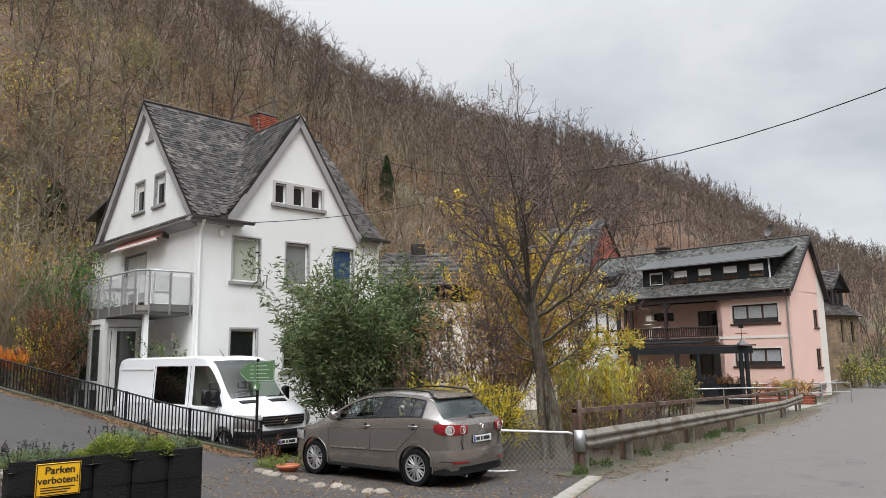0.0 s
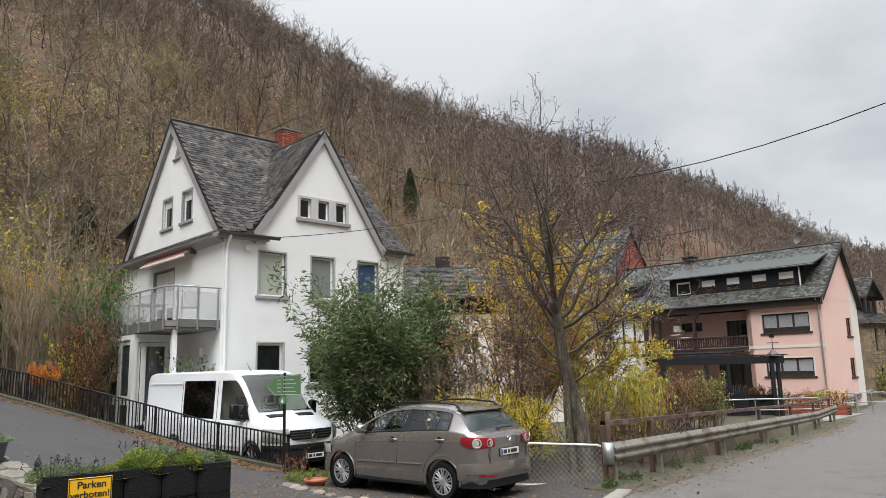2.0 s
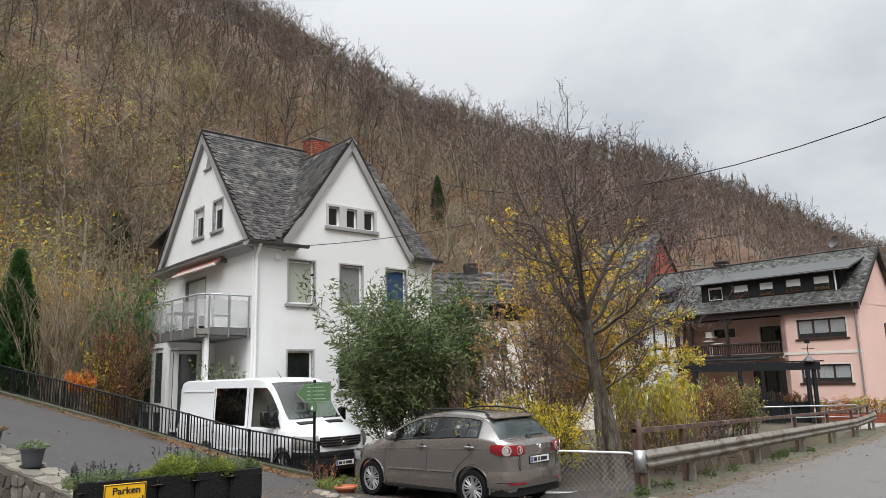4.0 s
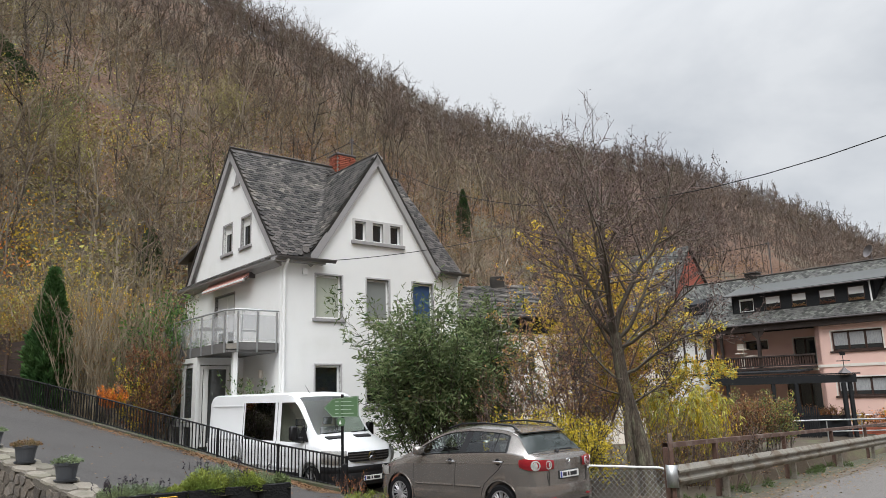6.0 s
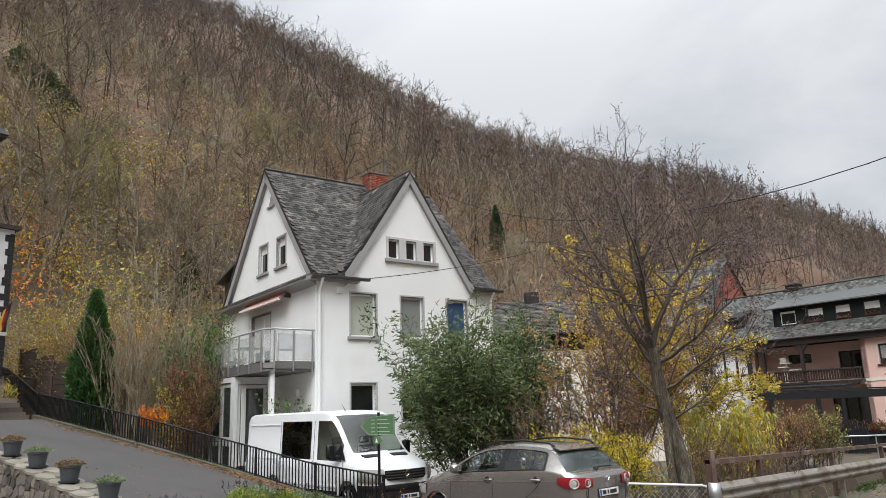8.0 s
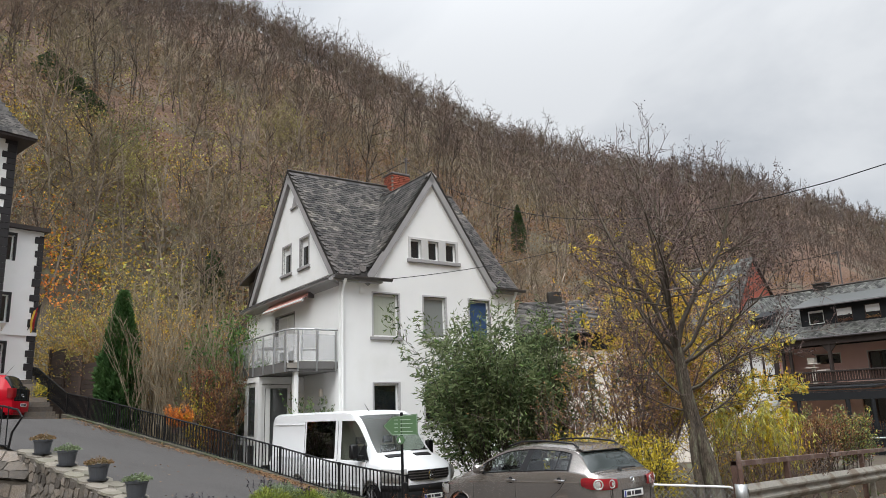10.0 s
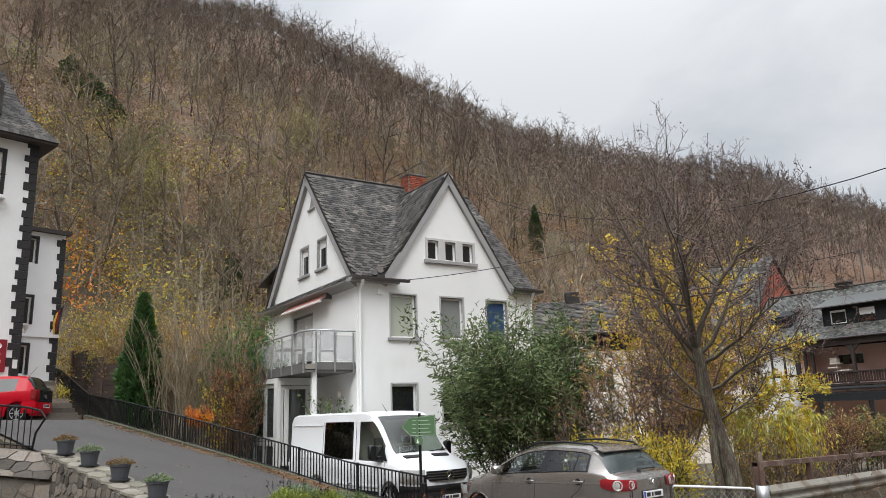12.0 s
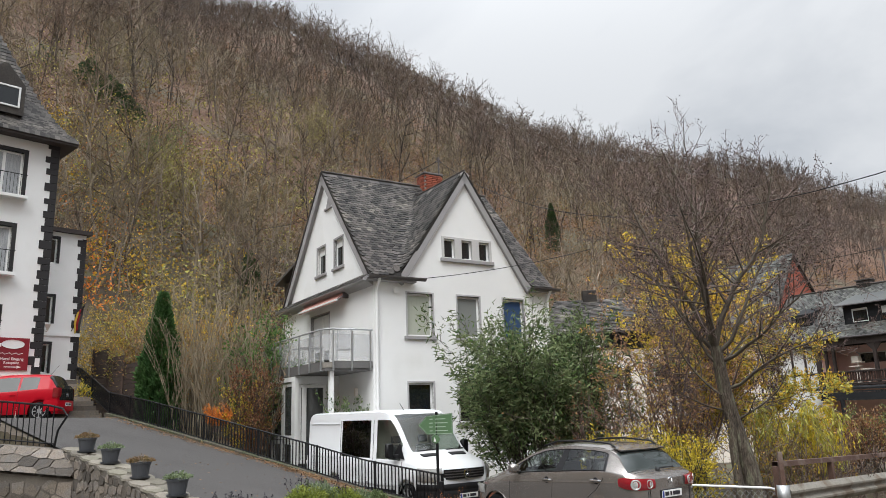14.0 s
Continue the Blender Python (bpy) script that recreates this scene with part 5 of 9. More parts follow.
    badge(car, pose(-0.04, 0, 0.80, 0, 0, -90), 0.05)
    part("aerial", Mesh().tube([(0.55, 0, 1.46), (0.30, 0, 1.78)], [0.008, 0.003], 5), black_plastic, car)
    part("underbody", Mesh().box(0.15, 3.3, -0.65, 0.65, 0.2, 0.4, None, 0.05), black_plastic, car)
    for y in (0.34, -0.34):
        seat(car, 1.7, y, 0.42)


city_car()


# ---- plants ----
def leaf_material(name, color, other, vary=0.35, rough=0.6):
    m = material(name, color, rough, 0.2, 0.9, 8, 0.0, tint=other, tint_at=0.5, island=vary, spec=0.15)
    n, l = m.node_tree.nodes, m.node_tree.links
    b, out = n["Principled BSDF"], n["Material Output"]
    thin = n.new("ShaderNodeBsdfTranslucent")
    l.new(b.inputs["Base Color"].links[0].from_socket, thin.inputs["Color"])
    mix = n.new("ShaderNodeMixShader")
    mix.inputs[0].default_value = 0.26
    l.new(b.outputs[0], mix.inputs[1])
    l.new(thin.outputs[0], mix.inputs[2])
    l.new(mix.outputs[0], out.inputs["Surface"])
    return m


woods_grey = material("bare_woods_grey", (0.118, 0.094, 0.082), 0.95, 0.45, 0.09, 0.6, 0.0, tint=(0.150, 0.108, 0.084), tint_at=0.5, island=0.25)
woods_brown = material("bare_woods_brown", (0.158, 0.108, 0.078), 0.95, 0.45, 0.09, 0.6, 0.0, tint=(0.122, 0.106, 0.070), tint_at=0.52, island=0.25)
woods_pale = material("bare_woods_pale", (0.215, 0.168, 0.115), 0.95, 0.5, 0.12, 0.6, 0.0, tint=(0.170, 0.142, 0.084), tint_at=0.5, island=0.25)
trunk_pale = material("pale_woods_bark", (0.270, 0.222, 0.168), 0.95, 0.4, 0.14, 1.5, 0.0, tint=(0.12, 0.095, 0.072), tint_at=0.55)
trunk_mid = material("brown_woods_bark", (0.135, 0.104, 0.080), 0.95, 0.4, 0.14, 1.5, 0.0, tint=(0.085, 0.066, 0.052), tint_at=0.52)
trunk_dark = material("dark_woods_bark", (0.044, 0.034, 0.027), 0.95, 0.4, 0.14, 1.5, 0.0, tint=(0.115, 0.088, 0.066), tint_at=0.54)
scrub_olive = leaf_material("hill_scrub_olive", (0.245, 0.220, 0.085), (0.25, 0.19, 0.09))
scrub_rust = leaf_material("hill_scrub_rust", (0.30, 0.175, 0.09), (0.24, 0.155, 0.085))
leaf_green = leaf_material("evergreen_leaf", (0.125, 0.160, 0.068), (0.165, 0.200, 0.092))
leaf_dark = leaf_material("conifer_leaf", (0.04, 0.075, 0.03), (0.055, 0.095, 0.035))
leaf_fresh = leaf_material("fresh_green_leaf", (0.13, 0.22, 0.06), (0.10, 0.18, 0.05))
leaf_thuja = leaf_material("thuja_leaf", (0.055, 0.12, 0.04), (0.08, 0.15, 0.05))
leaf_yellow = leaf_material("yellow_leaf", (0.60, 0.46, 0.045), (0.47, 0.39, 0.05))
leaf_gold = leaf_material("gold_leaf", (0.66, 0.42, 0.06), (0.58, 0.42, 0.06))
leaf_lime = leaf_material("pale_willow_leaf", (0.47, 0.43, 0.10), (0.36, 0.36, 0.10))
leaf_rust = leaf_material("rust_leaf", (0.215, 0.088, 0.052), (0.155, 0.078, 0.045))
leaf_orange = leaf_material("orange_leaf", (0.80, 0.29, 0.06), (0.66, 0.22, 0.045))
leaf_dusky = leaf_material("dusky_pink_brown_leaf", (0.42, 0.245, 0.165), (0.34, 0.20, 0.12))
leaf_brown = leaf_material("dry_leaf", (0.34, 0.19, 0.085), (0.25, 0.155, 0.08))
twig_dark = material("twig", (0.055, 0.043, 0.035), 0.9, 0.3, 3, 30, 0.2)
alder_bark = material("alder_limb_bark", (0.098, 0.080, 0.062), 0.95, 0.4, 6, 40, 0.5, tint=(0.095, 0.088, 0.06), tint_at=0.58)
seed_dark = material("dark_seed_cone", (0.040, 0.026, 0.024), 0.9, 0.3, 2, 30, 0.1)
twig_plum = material("plum_brown_twig", (0.150, 0.104, 0.092), 0.9, 0.3, 2, 30, 0.1)
twig_red = material("red_twig", (0.145, 0.105, 0.088), 0.9, 0.3, 3, 30, 0.2)
twig_pale = material("pale_twig", (0.245, 0.200, 0.135), 0.9, 0.3, 3, 30, 0.2)


class Cloud:
    """Many small pieces of one kind, gathered as arrays."""

    def __init__(self):
        self.v, self.f, self.n = [], [], 0

    def push(self, verts, faces):
        self.v.append(np.asarray(verts, float).reshape(-1, 3))
        self.f.append(np.asarray(faces, int) + self.n)
        self.n += len(self.v[-1])

    def leaves(self, at, length, width, rng, droop=0.0, along=None, fold=0.25):
        """A folded diamond leaf at each place."""
        at = np.asarray(at, float)
        k = len(at)
        if not k:
            return
        d = rng.normal(size=(k, 3)) if along is None else along + rng.normal(size=(k, 3)) * 0.45
        d[:, 2] -= droop
        d /= np.linalg.norm(d, axis=1)[:, None]
        o = rng.normal(size=(k, 3))
        s = np.cross(d, o)
        s /= np.linalg.norm(s, axis=1)[:, None] + 1e-9
        u = np.cross(s, d)
        ln = length * rng.uniform(0.6, 1.25, (k, 1))
        wd = width * rng.uniform(0.6, 1.25, (k, 1))
        mid = at + d * ln * 0.45
        v = np.stack([at, mid + s * wd * 0.5 + u * wd * fold, at + d * ln, mid - s * wd * 0.5 + u * wd * fold], 1)
        b = np.arange(k)[:, None] * 4
        f = np.concatenate([b + [0, 1, 2], b + [0, 2, 3]])
        self.push(v, f)

    def rods(self, a, b, ra, rb):
        """Three-sided tapering rods from a to b."""
        a, b = np.asarray(a, float), np.asarray(b, float)
        k = len(a)
        if not k:
            return
        ra, rb = np.broadcast_to(np.asarray(ra, float), (k,))[:, None], np.broadcast_to(np.asarray(rb, float), (k,))[:, None]
        d = b - a
        d /= np.linalg.norm(d, axis=1)[:, None] + 1e-9
        o = np.where(np.abs(d[:, 2:3]) > 0.9, [[1.0, 0, 0]], [[0, 0, 1.0]])
        s = np.cross(d, o)
        s /= np.linalg.norm(s, axis=1)[:, None] + 1e-9
        u = np.cross(s, d)
        rows = []
        for p, r in ((a, ra), (b, rb)):
            for q in range(3):
                c, e = math.cos(q * 2.0944), math.sin(q * 2.0944)
                rows.append(p + (s * c + u * e) * r)
        v = np.stack(rows, 1)
        i = np.arange(k)[:, None] * 6
        f = np.concatenate([i + t for t in ([0, 1, 4], [0, 4, 3], [1, 2, 5], [1, 5, 4], [2, 0, 3], [2, 3, 5])])
        self.push(v, f)

    def slips(self, a, b, wide, rng):
        """One long thin triangle from a to b."""
        a, b = np.asarray(a, float), np.asarray(b, float)
        k = len(a)
        if not k:
            return
        s = np.cross(b - a, rng.normal(size=(k, 3)))
        s *= np.broadcast_to(np.asarray(wide, float), (k,))[:, None] / (np.linalg.norm(s, axis=1)[:, None] + 1e-9)
        self.push(np.stack([a - s, a + s, b], 1), np.arange(k)[:, None] * 3 + [[0, 1, 2]])

    def ribbons(self, a, b, ra, rb, rng):
        """Flat tapering strips from a to b."""
        a, b = np.asarray(a, float), np.asarray(b, float)
        k = len(a)
        if not k:
            return
        s = np.cross(b - a, rng.normal(size=(k, 3)))
        s /= np.linalg.norm(s, axis=1)[:, None] + 1e-9
        ra, rb = np.asarray(ra, float)[:, None], np.asarray(rb, float)[:, None]
        i = np.arange(k)[:, None] * 4
        self.push(np.stack([a - s * ra, a + s * ra, b + s * rb, b - s * rb], 1), np.concatenate([i + [0, 1, 2], i + [0, 2, 3]]))

    def data(self, name, mat):
        v, f = np.concatenate(self.v), np.concatenate(self.f)
        me = bpy.data.meshes.new(name)
        me.vertices.add(len(v))
        me.vertices.foreach_set("co", v.ravel())
        me.loops.add(f.size)
        me.loops.foreach_set("vertex_index", f.ravel())
        me.polygons.add(len(f))
        me.polygons.foreach_set("loop_start", np.arange(0, f.size, 3))
        me.polygons.foreach_set("loop_total", np.full(len(f), 3))
        me.update(calc_edges=True)
        me.materials.append(mat)
        return me


def fan_out(rng, d, spread):
    """A direction leaning away from d by about spread radians, turned at random round it."""
    d = d / np.linalg.norm(d)
    o = rng.normal(size=3)
    s = np.cross(d, o)
    s /= np.linalg.norm(s) + 1e-9
    return d * math.cos(spread) + s * math.sin(spread)


def branching(rng, start, aim, length, radius, levels, kids, ratio, spread, up=0.15, wander=0.12, first=0.3, segs=4, out=None, level=0, end=0.45):
    """A limb and all that grows from it, as rows of level, a, b, ra, rb."""
    out = [] if out is None else out
    p, d = np.array(start, float), np.array(aim, float) / np.linalg.norm(aim)
    pts = [p.copy()]
    for _ in range(segs):
        d = d + rng.normal(size=3) * wander + np.array([0, 0, up * 0.5])
        d /= np.linalg.norm(d)
        p = p + d * length / segs
        pts.append(p.copy())
    rs = np.linspace(radius, radius * (end if level < levels else 0.3), segs + 1)
    for k in range(segs):
        out.append((level, pts[k], pts[k + 1], rs[k], rs[k + 1]))
    if level < levels:
        n = kids[level]
        for c in range(n):
            t = first + (1 - first) * (c + rng.uniform(0.1, 0.9)) / n
            f = min(t * segs, segs - 1e-3)
            i = int(f)
            q = pts[i] + (pts[i + 1] - pts[i]) * (f - i)
            dd = fan_out(rng, pts[i + 1] - pts[i], spread * rng.uniform(0.6, 1.35))
            dd[2] += up
            branching(rng, q, dd, length * ratio[level] * rng.uniform(0.65, 1.2) * (1.15 - 0.5 * t), rs[i] * 0.55, levels, kids, ratio, spread, up, wander * 1.15, 0.2, 3, out, level + 1, end)
    return out


def rods_of(cloud, rows, least=0.0):
    if rows:
        cloud.rods(np.array([r[1] for r in rows]), np.array([r[2] for r in rows]), np.maximum([r[3] for r in rows], least), np.maximum([r[4] for r in rows], least * 0.6))


def tips(rows, level):
    return [r for r in rows if r[0] >= level]


def scatter_on(rng, rows, n, jitter):
    """Places at random along limbs."""
    a, b = np.array([r[1] for r in rows]), np.array([r[2] for r in rows])
    i = rng.integers(0, len(a), n)
    t = rng.uniform(0, 1, (n, 1))
    return a[i] + (b[i] - a[i]) * t + rng.normal(size=(n, 3)) * jitter, (b - a)[i] / (np.linalg.norm(b - a, axis=1)[i][:, None] + 1e-9)


# ---- the woods on the hillside ----
def woods_tree(rng, h, kids, twig, first=0.36, spread=1.0):
    """A bare tree as two pieces: trunk and limbs, and the fine twigs."""
    rows = branching(rng, (0, 0, 0), (rng.normal() * 0.10, rng.normal() * 0.10, 1), h * 0.80, h * 0.0125, len(kids), kids, (0.46, 0.52, 0.5), spread, 0.10, 0.13, first, 5, end=0.3)
    wood, fine = Cloud(), Cloud()
    deep = len(kids)
    rods_of(wood, [r for r in rows if r[0] == 0], twig * 1.6)
    limb = [r for r in rows if r[0] == 1]
    if deep > 2:
        wood.ribbons([r[1] for r in limb], [r[2] for r in limb], np.maximum([r[3] for r in limb], twig * 1.4), np.maximum([r[4] for r in limb], twig), rng)
    else:
        wood.slips([r[1] for r in limb[::3]], [r[2] for r in limb[2::3]], np.maximum([r[3] for r in limb[::3]], twig * 1.25), rng)
    for lev in range(2, deep + 1):
        part_ = [r for r in rows if r[0] == lev]
        fine.slips([r[1] for r in part_[::3]], [r[2] for r in part_[2::3]], np.maximum([r[3] for r in part_[::3]], twig * 1.2), rng)
    return [(np.concatenate(c.v), np.concatenate(c.f)) for c in (wood, fine)]


def forest(name, mats, label, seed, kinds, spots):
    """Trees as one mesh of trunks and one of twigs: spots are rows of x, y, size, kind."""
    z = ground_z(spots[:, 0], spots[:, 1])
    for which, mat, what in ((0, mats[0], "trunks and limbs of "), (1, mats[1], "fine twigs of ")):
        rng = np.random.default_rng(seed)
        c = Cloud()
        for (x, y, s, k), g in zip(spots, z):
            v, f = kinds[int(k)][which]
            a = rng.uniform(0, math.tau)
            ca, sa = math.cos(a) * s, math.sin(a) * s
            w = np.stack([v[:, 0] * ca - v[:, 1] * sa + x, v[:, 0] * sa + v[:, 1] * ca + y, v[:, 2] * s * rng.uniform(0.85, 1.25) + g - 0.3], 1)
            c.push(w, f)
        tagged(new(name, c.data(name, mat)), what + label, "woods", kind="stuff")


def free_ground(x, y):
    """True on the wooded slope, away from the houses."""
    return (hill_z(x, y) > paved_z(x, y) + 0.6) & ~((np.hypot(x + 20, y - 26) < 13) | (np.hypot(x + 5, y - 27) < 11))


def spots_between(rng, n, d0, d1, a0, a1, sizes, kinds):
    a = np.radians(rng.uniform(a0, a1, n * 4))
    d = np.sqrt(rng.uniform(d0 ** 2, d1 ** 2, n * 4))
    x, y = d * np.sin(a), d * np.cos(a)
    ok = free_ground(x, y)
    x, y = x[ok][:n], y[ok][:n]
    return np.stack([x, y, rng.uniform(*sizes, len(x)), rng.integers(0, kinds, len(x))], 1)


def spots_on_crest(rng, n, a0, a1, f0, f1, sizes, kinds):
    """Places along the skyline of the hill."""
    a = rng.uniform(a0, a1, n)
    d = np.interp(a, CREST_AZ, CREST_D) * rng.uniform(f0, f1, n)
    return np.stack([d * np.sin(np.radians(a)), d * np.cos(np.radians(a)), rng.uniform(*sizes, n), rng.integers(0, kinds, n)], 1)


rng = np.random.default_rng(11)
NEAR = [woods_tree(rng, 1.0 * h, (11, 7, 4), 0.014) for h in (9, 10, 11, 12, 13)]
MID = [woods_tree(rng, 1.0 * h, (11, 6, 2), 0.034) for h in (11, 12, 13, 14, 15, 16)]
FAR = [woods_tree(rng, 1.0 * h, (10, 6), 0.075) for h in (10, 11, 12, 13)]
FAR_FINE = [woods_tree(rng, 1.0 * h, (9, 6), 0.045) for h in (9, 10, 11, 12)]
CREST = [woods_tree(rng, 1.0 * h, (9, 6, 2), 0.055, 0.45, 0.95) for h in (10, 11, 12, 13, 14)]
forest("near_woods", (trunk_pale, woods_pale), "pale bare trees on the lower hillside", 21, NEAR, spots_between(rng, 330, 46, 125, -52, 9, (0.55, 1.05), 5))
forest("near_woods", (trunk_dark, woods_brown), "brown bare trees on the lower hillside", 22, NEAR, spots_between(rng, 380, 44, 130, -52, 11, (0.5, 1.0), 5))
forest("near_woods", (trunk_pale, woods_pale), "pale bare saplings at the foot of the slope", 28, NEAR, spots_between(rng, 130, 34, 60, -48, -12, (0.4, 0.75), 5))
forest("middle_woods", (trunk_dark, woods_grey), "grey bare trees covering the hillside", 23, MID, spots_between(rng, 760, 110, 262, -52, 15, (0.65, 1.15), 6))
forest("middle_woods", (trunk_mid, woods_brown), "brown bare trees covering the hillside", 24, MID, spots_between(rng, 660, 110, 262, -52, 15, (0.65, 1.1), 6))
forest("far_woods", (trunk_dark, woods_brown), "brown bare trees on the far hillside", 25, FAR, spots_between(rng, 1900, 255, 600, -30, 36, (0.7, 1.1), 4))
forest("far_woods", (trunk_mid, woods_grey), "low bare woods on the slope beyond the village", 29, FAR_FINE, spots_between(rng, 3600, 140, 470, 10, 38, (0.55, 0.95), 4))
forest("crest_woods", (trunk_dark, woods_brown), "bare trees along the crest of the hill", 26, CREST, spots_on_crest(rng, 700, -36, 9, 0.92, 1.01, (0.42, 0.72), 5))
forest("crest_woods", (trunk_dark, woods_grey), "tall bare trees standing on the far ridge", 27, CREST, spots_on_crest(rng, 330, 7, 36, 0.955, 1.02, (0.95, 1.35), 5))


def scrub(name, mat, label, seed, n, d0, d1, a0, a1, size, leaf):
    """Undergrowth: clumps of leaves and twigs near the ground of the hillside."""
    rng = np.random.default_rng(seed)
    sp = spots_between(rng, n, d0, d1, a0, a1, (0.6, 1.4), 1)
    c = Cloud()
    z = ground_z(sp[:, 0], sp[:, 1])
    for (x, y, s, _), g in zip(sp, z):
        k = 80
        r = size * s
        p = rng.normal(size=(k, 3)) * np.array([r, r, r * 0.75]) * 0.5 + np.array([x, y, g + r * 0.55])
        c.leaves(p, leaf * 1.5, leaf, rng)
    return tagged(new(name, c.data(name, mat)), label, "undergrowth", kind="stuff")


scrub("hill_undergrowth", scrub_olive, "olive green bushes among the hillside trees", 31, 330, 42, 150, -52, 5, 2.2, 0.22)
scrub("hill_undergrowth", scrub_rust, "rust brown bushes and saplings on the hillside", 32, 420, 42, 170, -52, 20, 2.0, 0.2)
scrub("hill_undergrowth", scrub_olive, "olive green bushes at the foot of the slope", 36, 200, 33, 75, -47, -15, 1.9, 0.17)
scrub("hill_undergrowth", scrub_rust, "rust brown bushes at the foot of the slope", 37, 160, 33, 75, -47, -15, 1.9, 0.16)
scrub("hill_undergrowth", leaf_gold, "golden leaved bushes at the foot of the slope", 38, 70, 33, 75, -45, -28, 1.7, 0.15)
scrub("hill_undergrowth", leaf_lime, "yellow green shrubs on the lower slope", 33, 60, 42, 110, -46, -20, 2.4, 0.2)
scrub("hill_undergrowth", leaf_orange, "orange leaved shrubs on the lower slope", 34, 12, 36, 65, -45, -38, 1.7, 0.16)
scrub("hill_undergrowth", leaf_brown, "dry brown brush between the hillside trees", 39, 300, 44, 120, -22, 18, 2.1, 0.2)
scrub("hill_undergrowth", leaf_dark, "dark evergreen shrubs and ivy on the slope", 35, 40, 60, 190, -50, 12, 2.2, 0.26)


# ---- garden plants ----
def bush(name, x, y, z, label, category, mats, seed, stems, height, spread, leaf, count, lean=0.35, levels=1, kids=(7, 4), droop=0.3, stem_r=0.02,
         start_r=0.4, low=0.15, mix=None, thick=0.006, ratio=(0.5, 0.5)):
    """A shrub of many stems, with its leaves gathered round the outer twigs: mats are stem and leaf."""
    rng = np.random.default_rng(seed)
    ob = thing(name, pose(x, y, z), label, category)
    rows = []
    for _ in range(stems):
        a, r = rng.uniform(0, math.tau), start_r * math.sqrt(rng.uniform())
        out = rng.uniform(0.1, 1) * lean
        aim = (math.cos(a) * out, math.sin(a) * out, 1)
        rows += branching(rng, (math.cos(a) * r, math.sin(a) * r, -0.05), aim, height * rng.uniform(0.6, 1.0), stem_r * rng.uniform(0.6, 1.2), levels, kids, ratio, spread, 0.1, 0.1, low)
    c = Cloud()
    rods_of(c, [r for r in rows if r[0] < max(levels, 1)], thick)
    last = [r for r in rows if r[0] == levels and levels > 0]
    c.slips([r[1] for r in last[::3]], [r[2] for r in last[2::3]], np.maximum([r[3] for r in last[::3]], thick) * 1.3, rng)
    tagged(part("branchwork", c.data("branchwork", mats[0]), mats[0], ob), kind="stuff")
    fine = tips(rows, levels)
    for k, (mt, share) in enumerate(mix or [(mats[1], 1.0)]):
        n = int(count * share)
        if n:
            at, along = scatter_on(rng, fine, n, leaf * 0.5)
            c = Cloud()
            c.leaves(at, leaf, leaf * (0.22 if droop > 0.5 else 0.5), rng, droop, along)
            tagged(part("foliage", c.data("foliage", mt), mt, ob), kind="stuff")
    return ob


def gz(x, y):
    return float(ground_z(x, y))


def willow(x, y, label, seed, stems, height, reach, strands, leaf_n):
    """A small weeping willow: arching stems with hanging strands of narrow leaves."""
    rng = np.random.default_rng(seed)
    ob = thing("weeping_willow", pose(x, y, gz(x, y)), label, "tree")
    wood, green, gold = Cloud(), Cloud(), Cloud()
    for k in range(stems):
        a = k * 2.4 + rng.uniform(-0.4, 0.4)
        out, h = reach * rng.uniform(0.45, 1.0), height * rng.uniform(0.7, 1.0)
        t = np.linspace(0, 1, 9)
        arc = np.stack([np.cos(a) * out * t ** 1.4, np.sin(a) * out * t ** 1.4, h * np.sin(t * 1.95) / math.sin(1.57)], 1) + rng.normal(size=(9, 3)) * 0.04
        wood.rods(arc[:-1], arc[1:], np.linspace(0.03, 0.008, 8), np.linspace(0.027, 0.006, 8))
        for _ in range(strands):
            f = rng.uniform(3.0, 7.99)
            p = arc[int(f)] + (arc[int(f) + 1] - arc[int(f)]) * (f % 1)
            length = min(rng.uniform(0.5, 1.5), p[2] - 0.15)
            side = rng.normal(size=2) * 0.22 + np.array([math.cos(a), math.sin(a)]) * 0.18
            q = np.linspace(0, 1, 5)[:, None]
            line = p + np.concatenate([side * (1 - (1 - q) ** 2), 0.10 * np.sin(q * 2.5) - length * q ** 1.3], 1)
            wood.slips(line[:-1], line[1:], 0.004, rng)
            n = leaf_n
            u = rng.uniform(0, 3.99, n)
            i = u.astype(int)
            at = line[i] + (line[i + 1] - line[i]) * (u % 1)[:, None] + rng.normal(size=(n, 3)) * 0.025
            (green if rng.uniform() < 0.62 else gold).leaves(at, 0.125, 0.036, rng, 0.9, (line[i + 1] - line[i]) * 3)
    tagged(part("branchwork", wood.data("branchwork", twig_pale), None, ob), kind="stuff")
    tagged(part("foliage", green.data("foliage", leaf_lime), None, ob), kind="stuff")
    tagged(part("foliage", gold.data("foliage", leaf_yellow), None, ob), kind="stuff")
    return ob


bush("evergreen_bush", -2.0, 18.9, gz(-2.0, 18.9), "large dark green bamboo-like bush beside the house", "bush", (twig_dark, leaf_green), 41, 60, 4.2, 0.5, 0.19, 34000,
     0.62, 2, (7, 4), 0.75, 0.018, 0.75, 0.22, mix=[(leaf_green, 0.78), (leaf_fresh, 0.04), (leaf_dark, 0.18)])
bush("yellow_bush", 0.25, 15.2, gz(0.25, 15.2), "bright yellow leaved shrub behind the parked car", "bush", (twig_dark, leaf_yellow), 42, 60, 1.62, 0.7, 0.062, 17000,
     0.40, 2, (7, 4), 0.1, 0.009, 0.85, 0.2, mix=[(leaf_yellow, 0.9), (leaf_green, 0.1)])


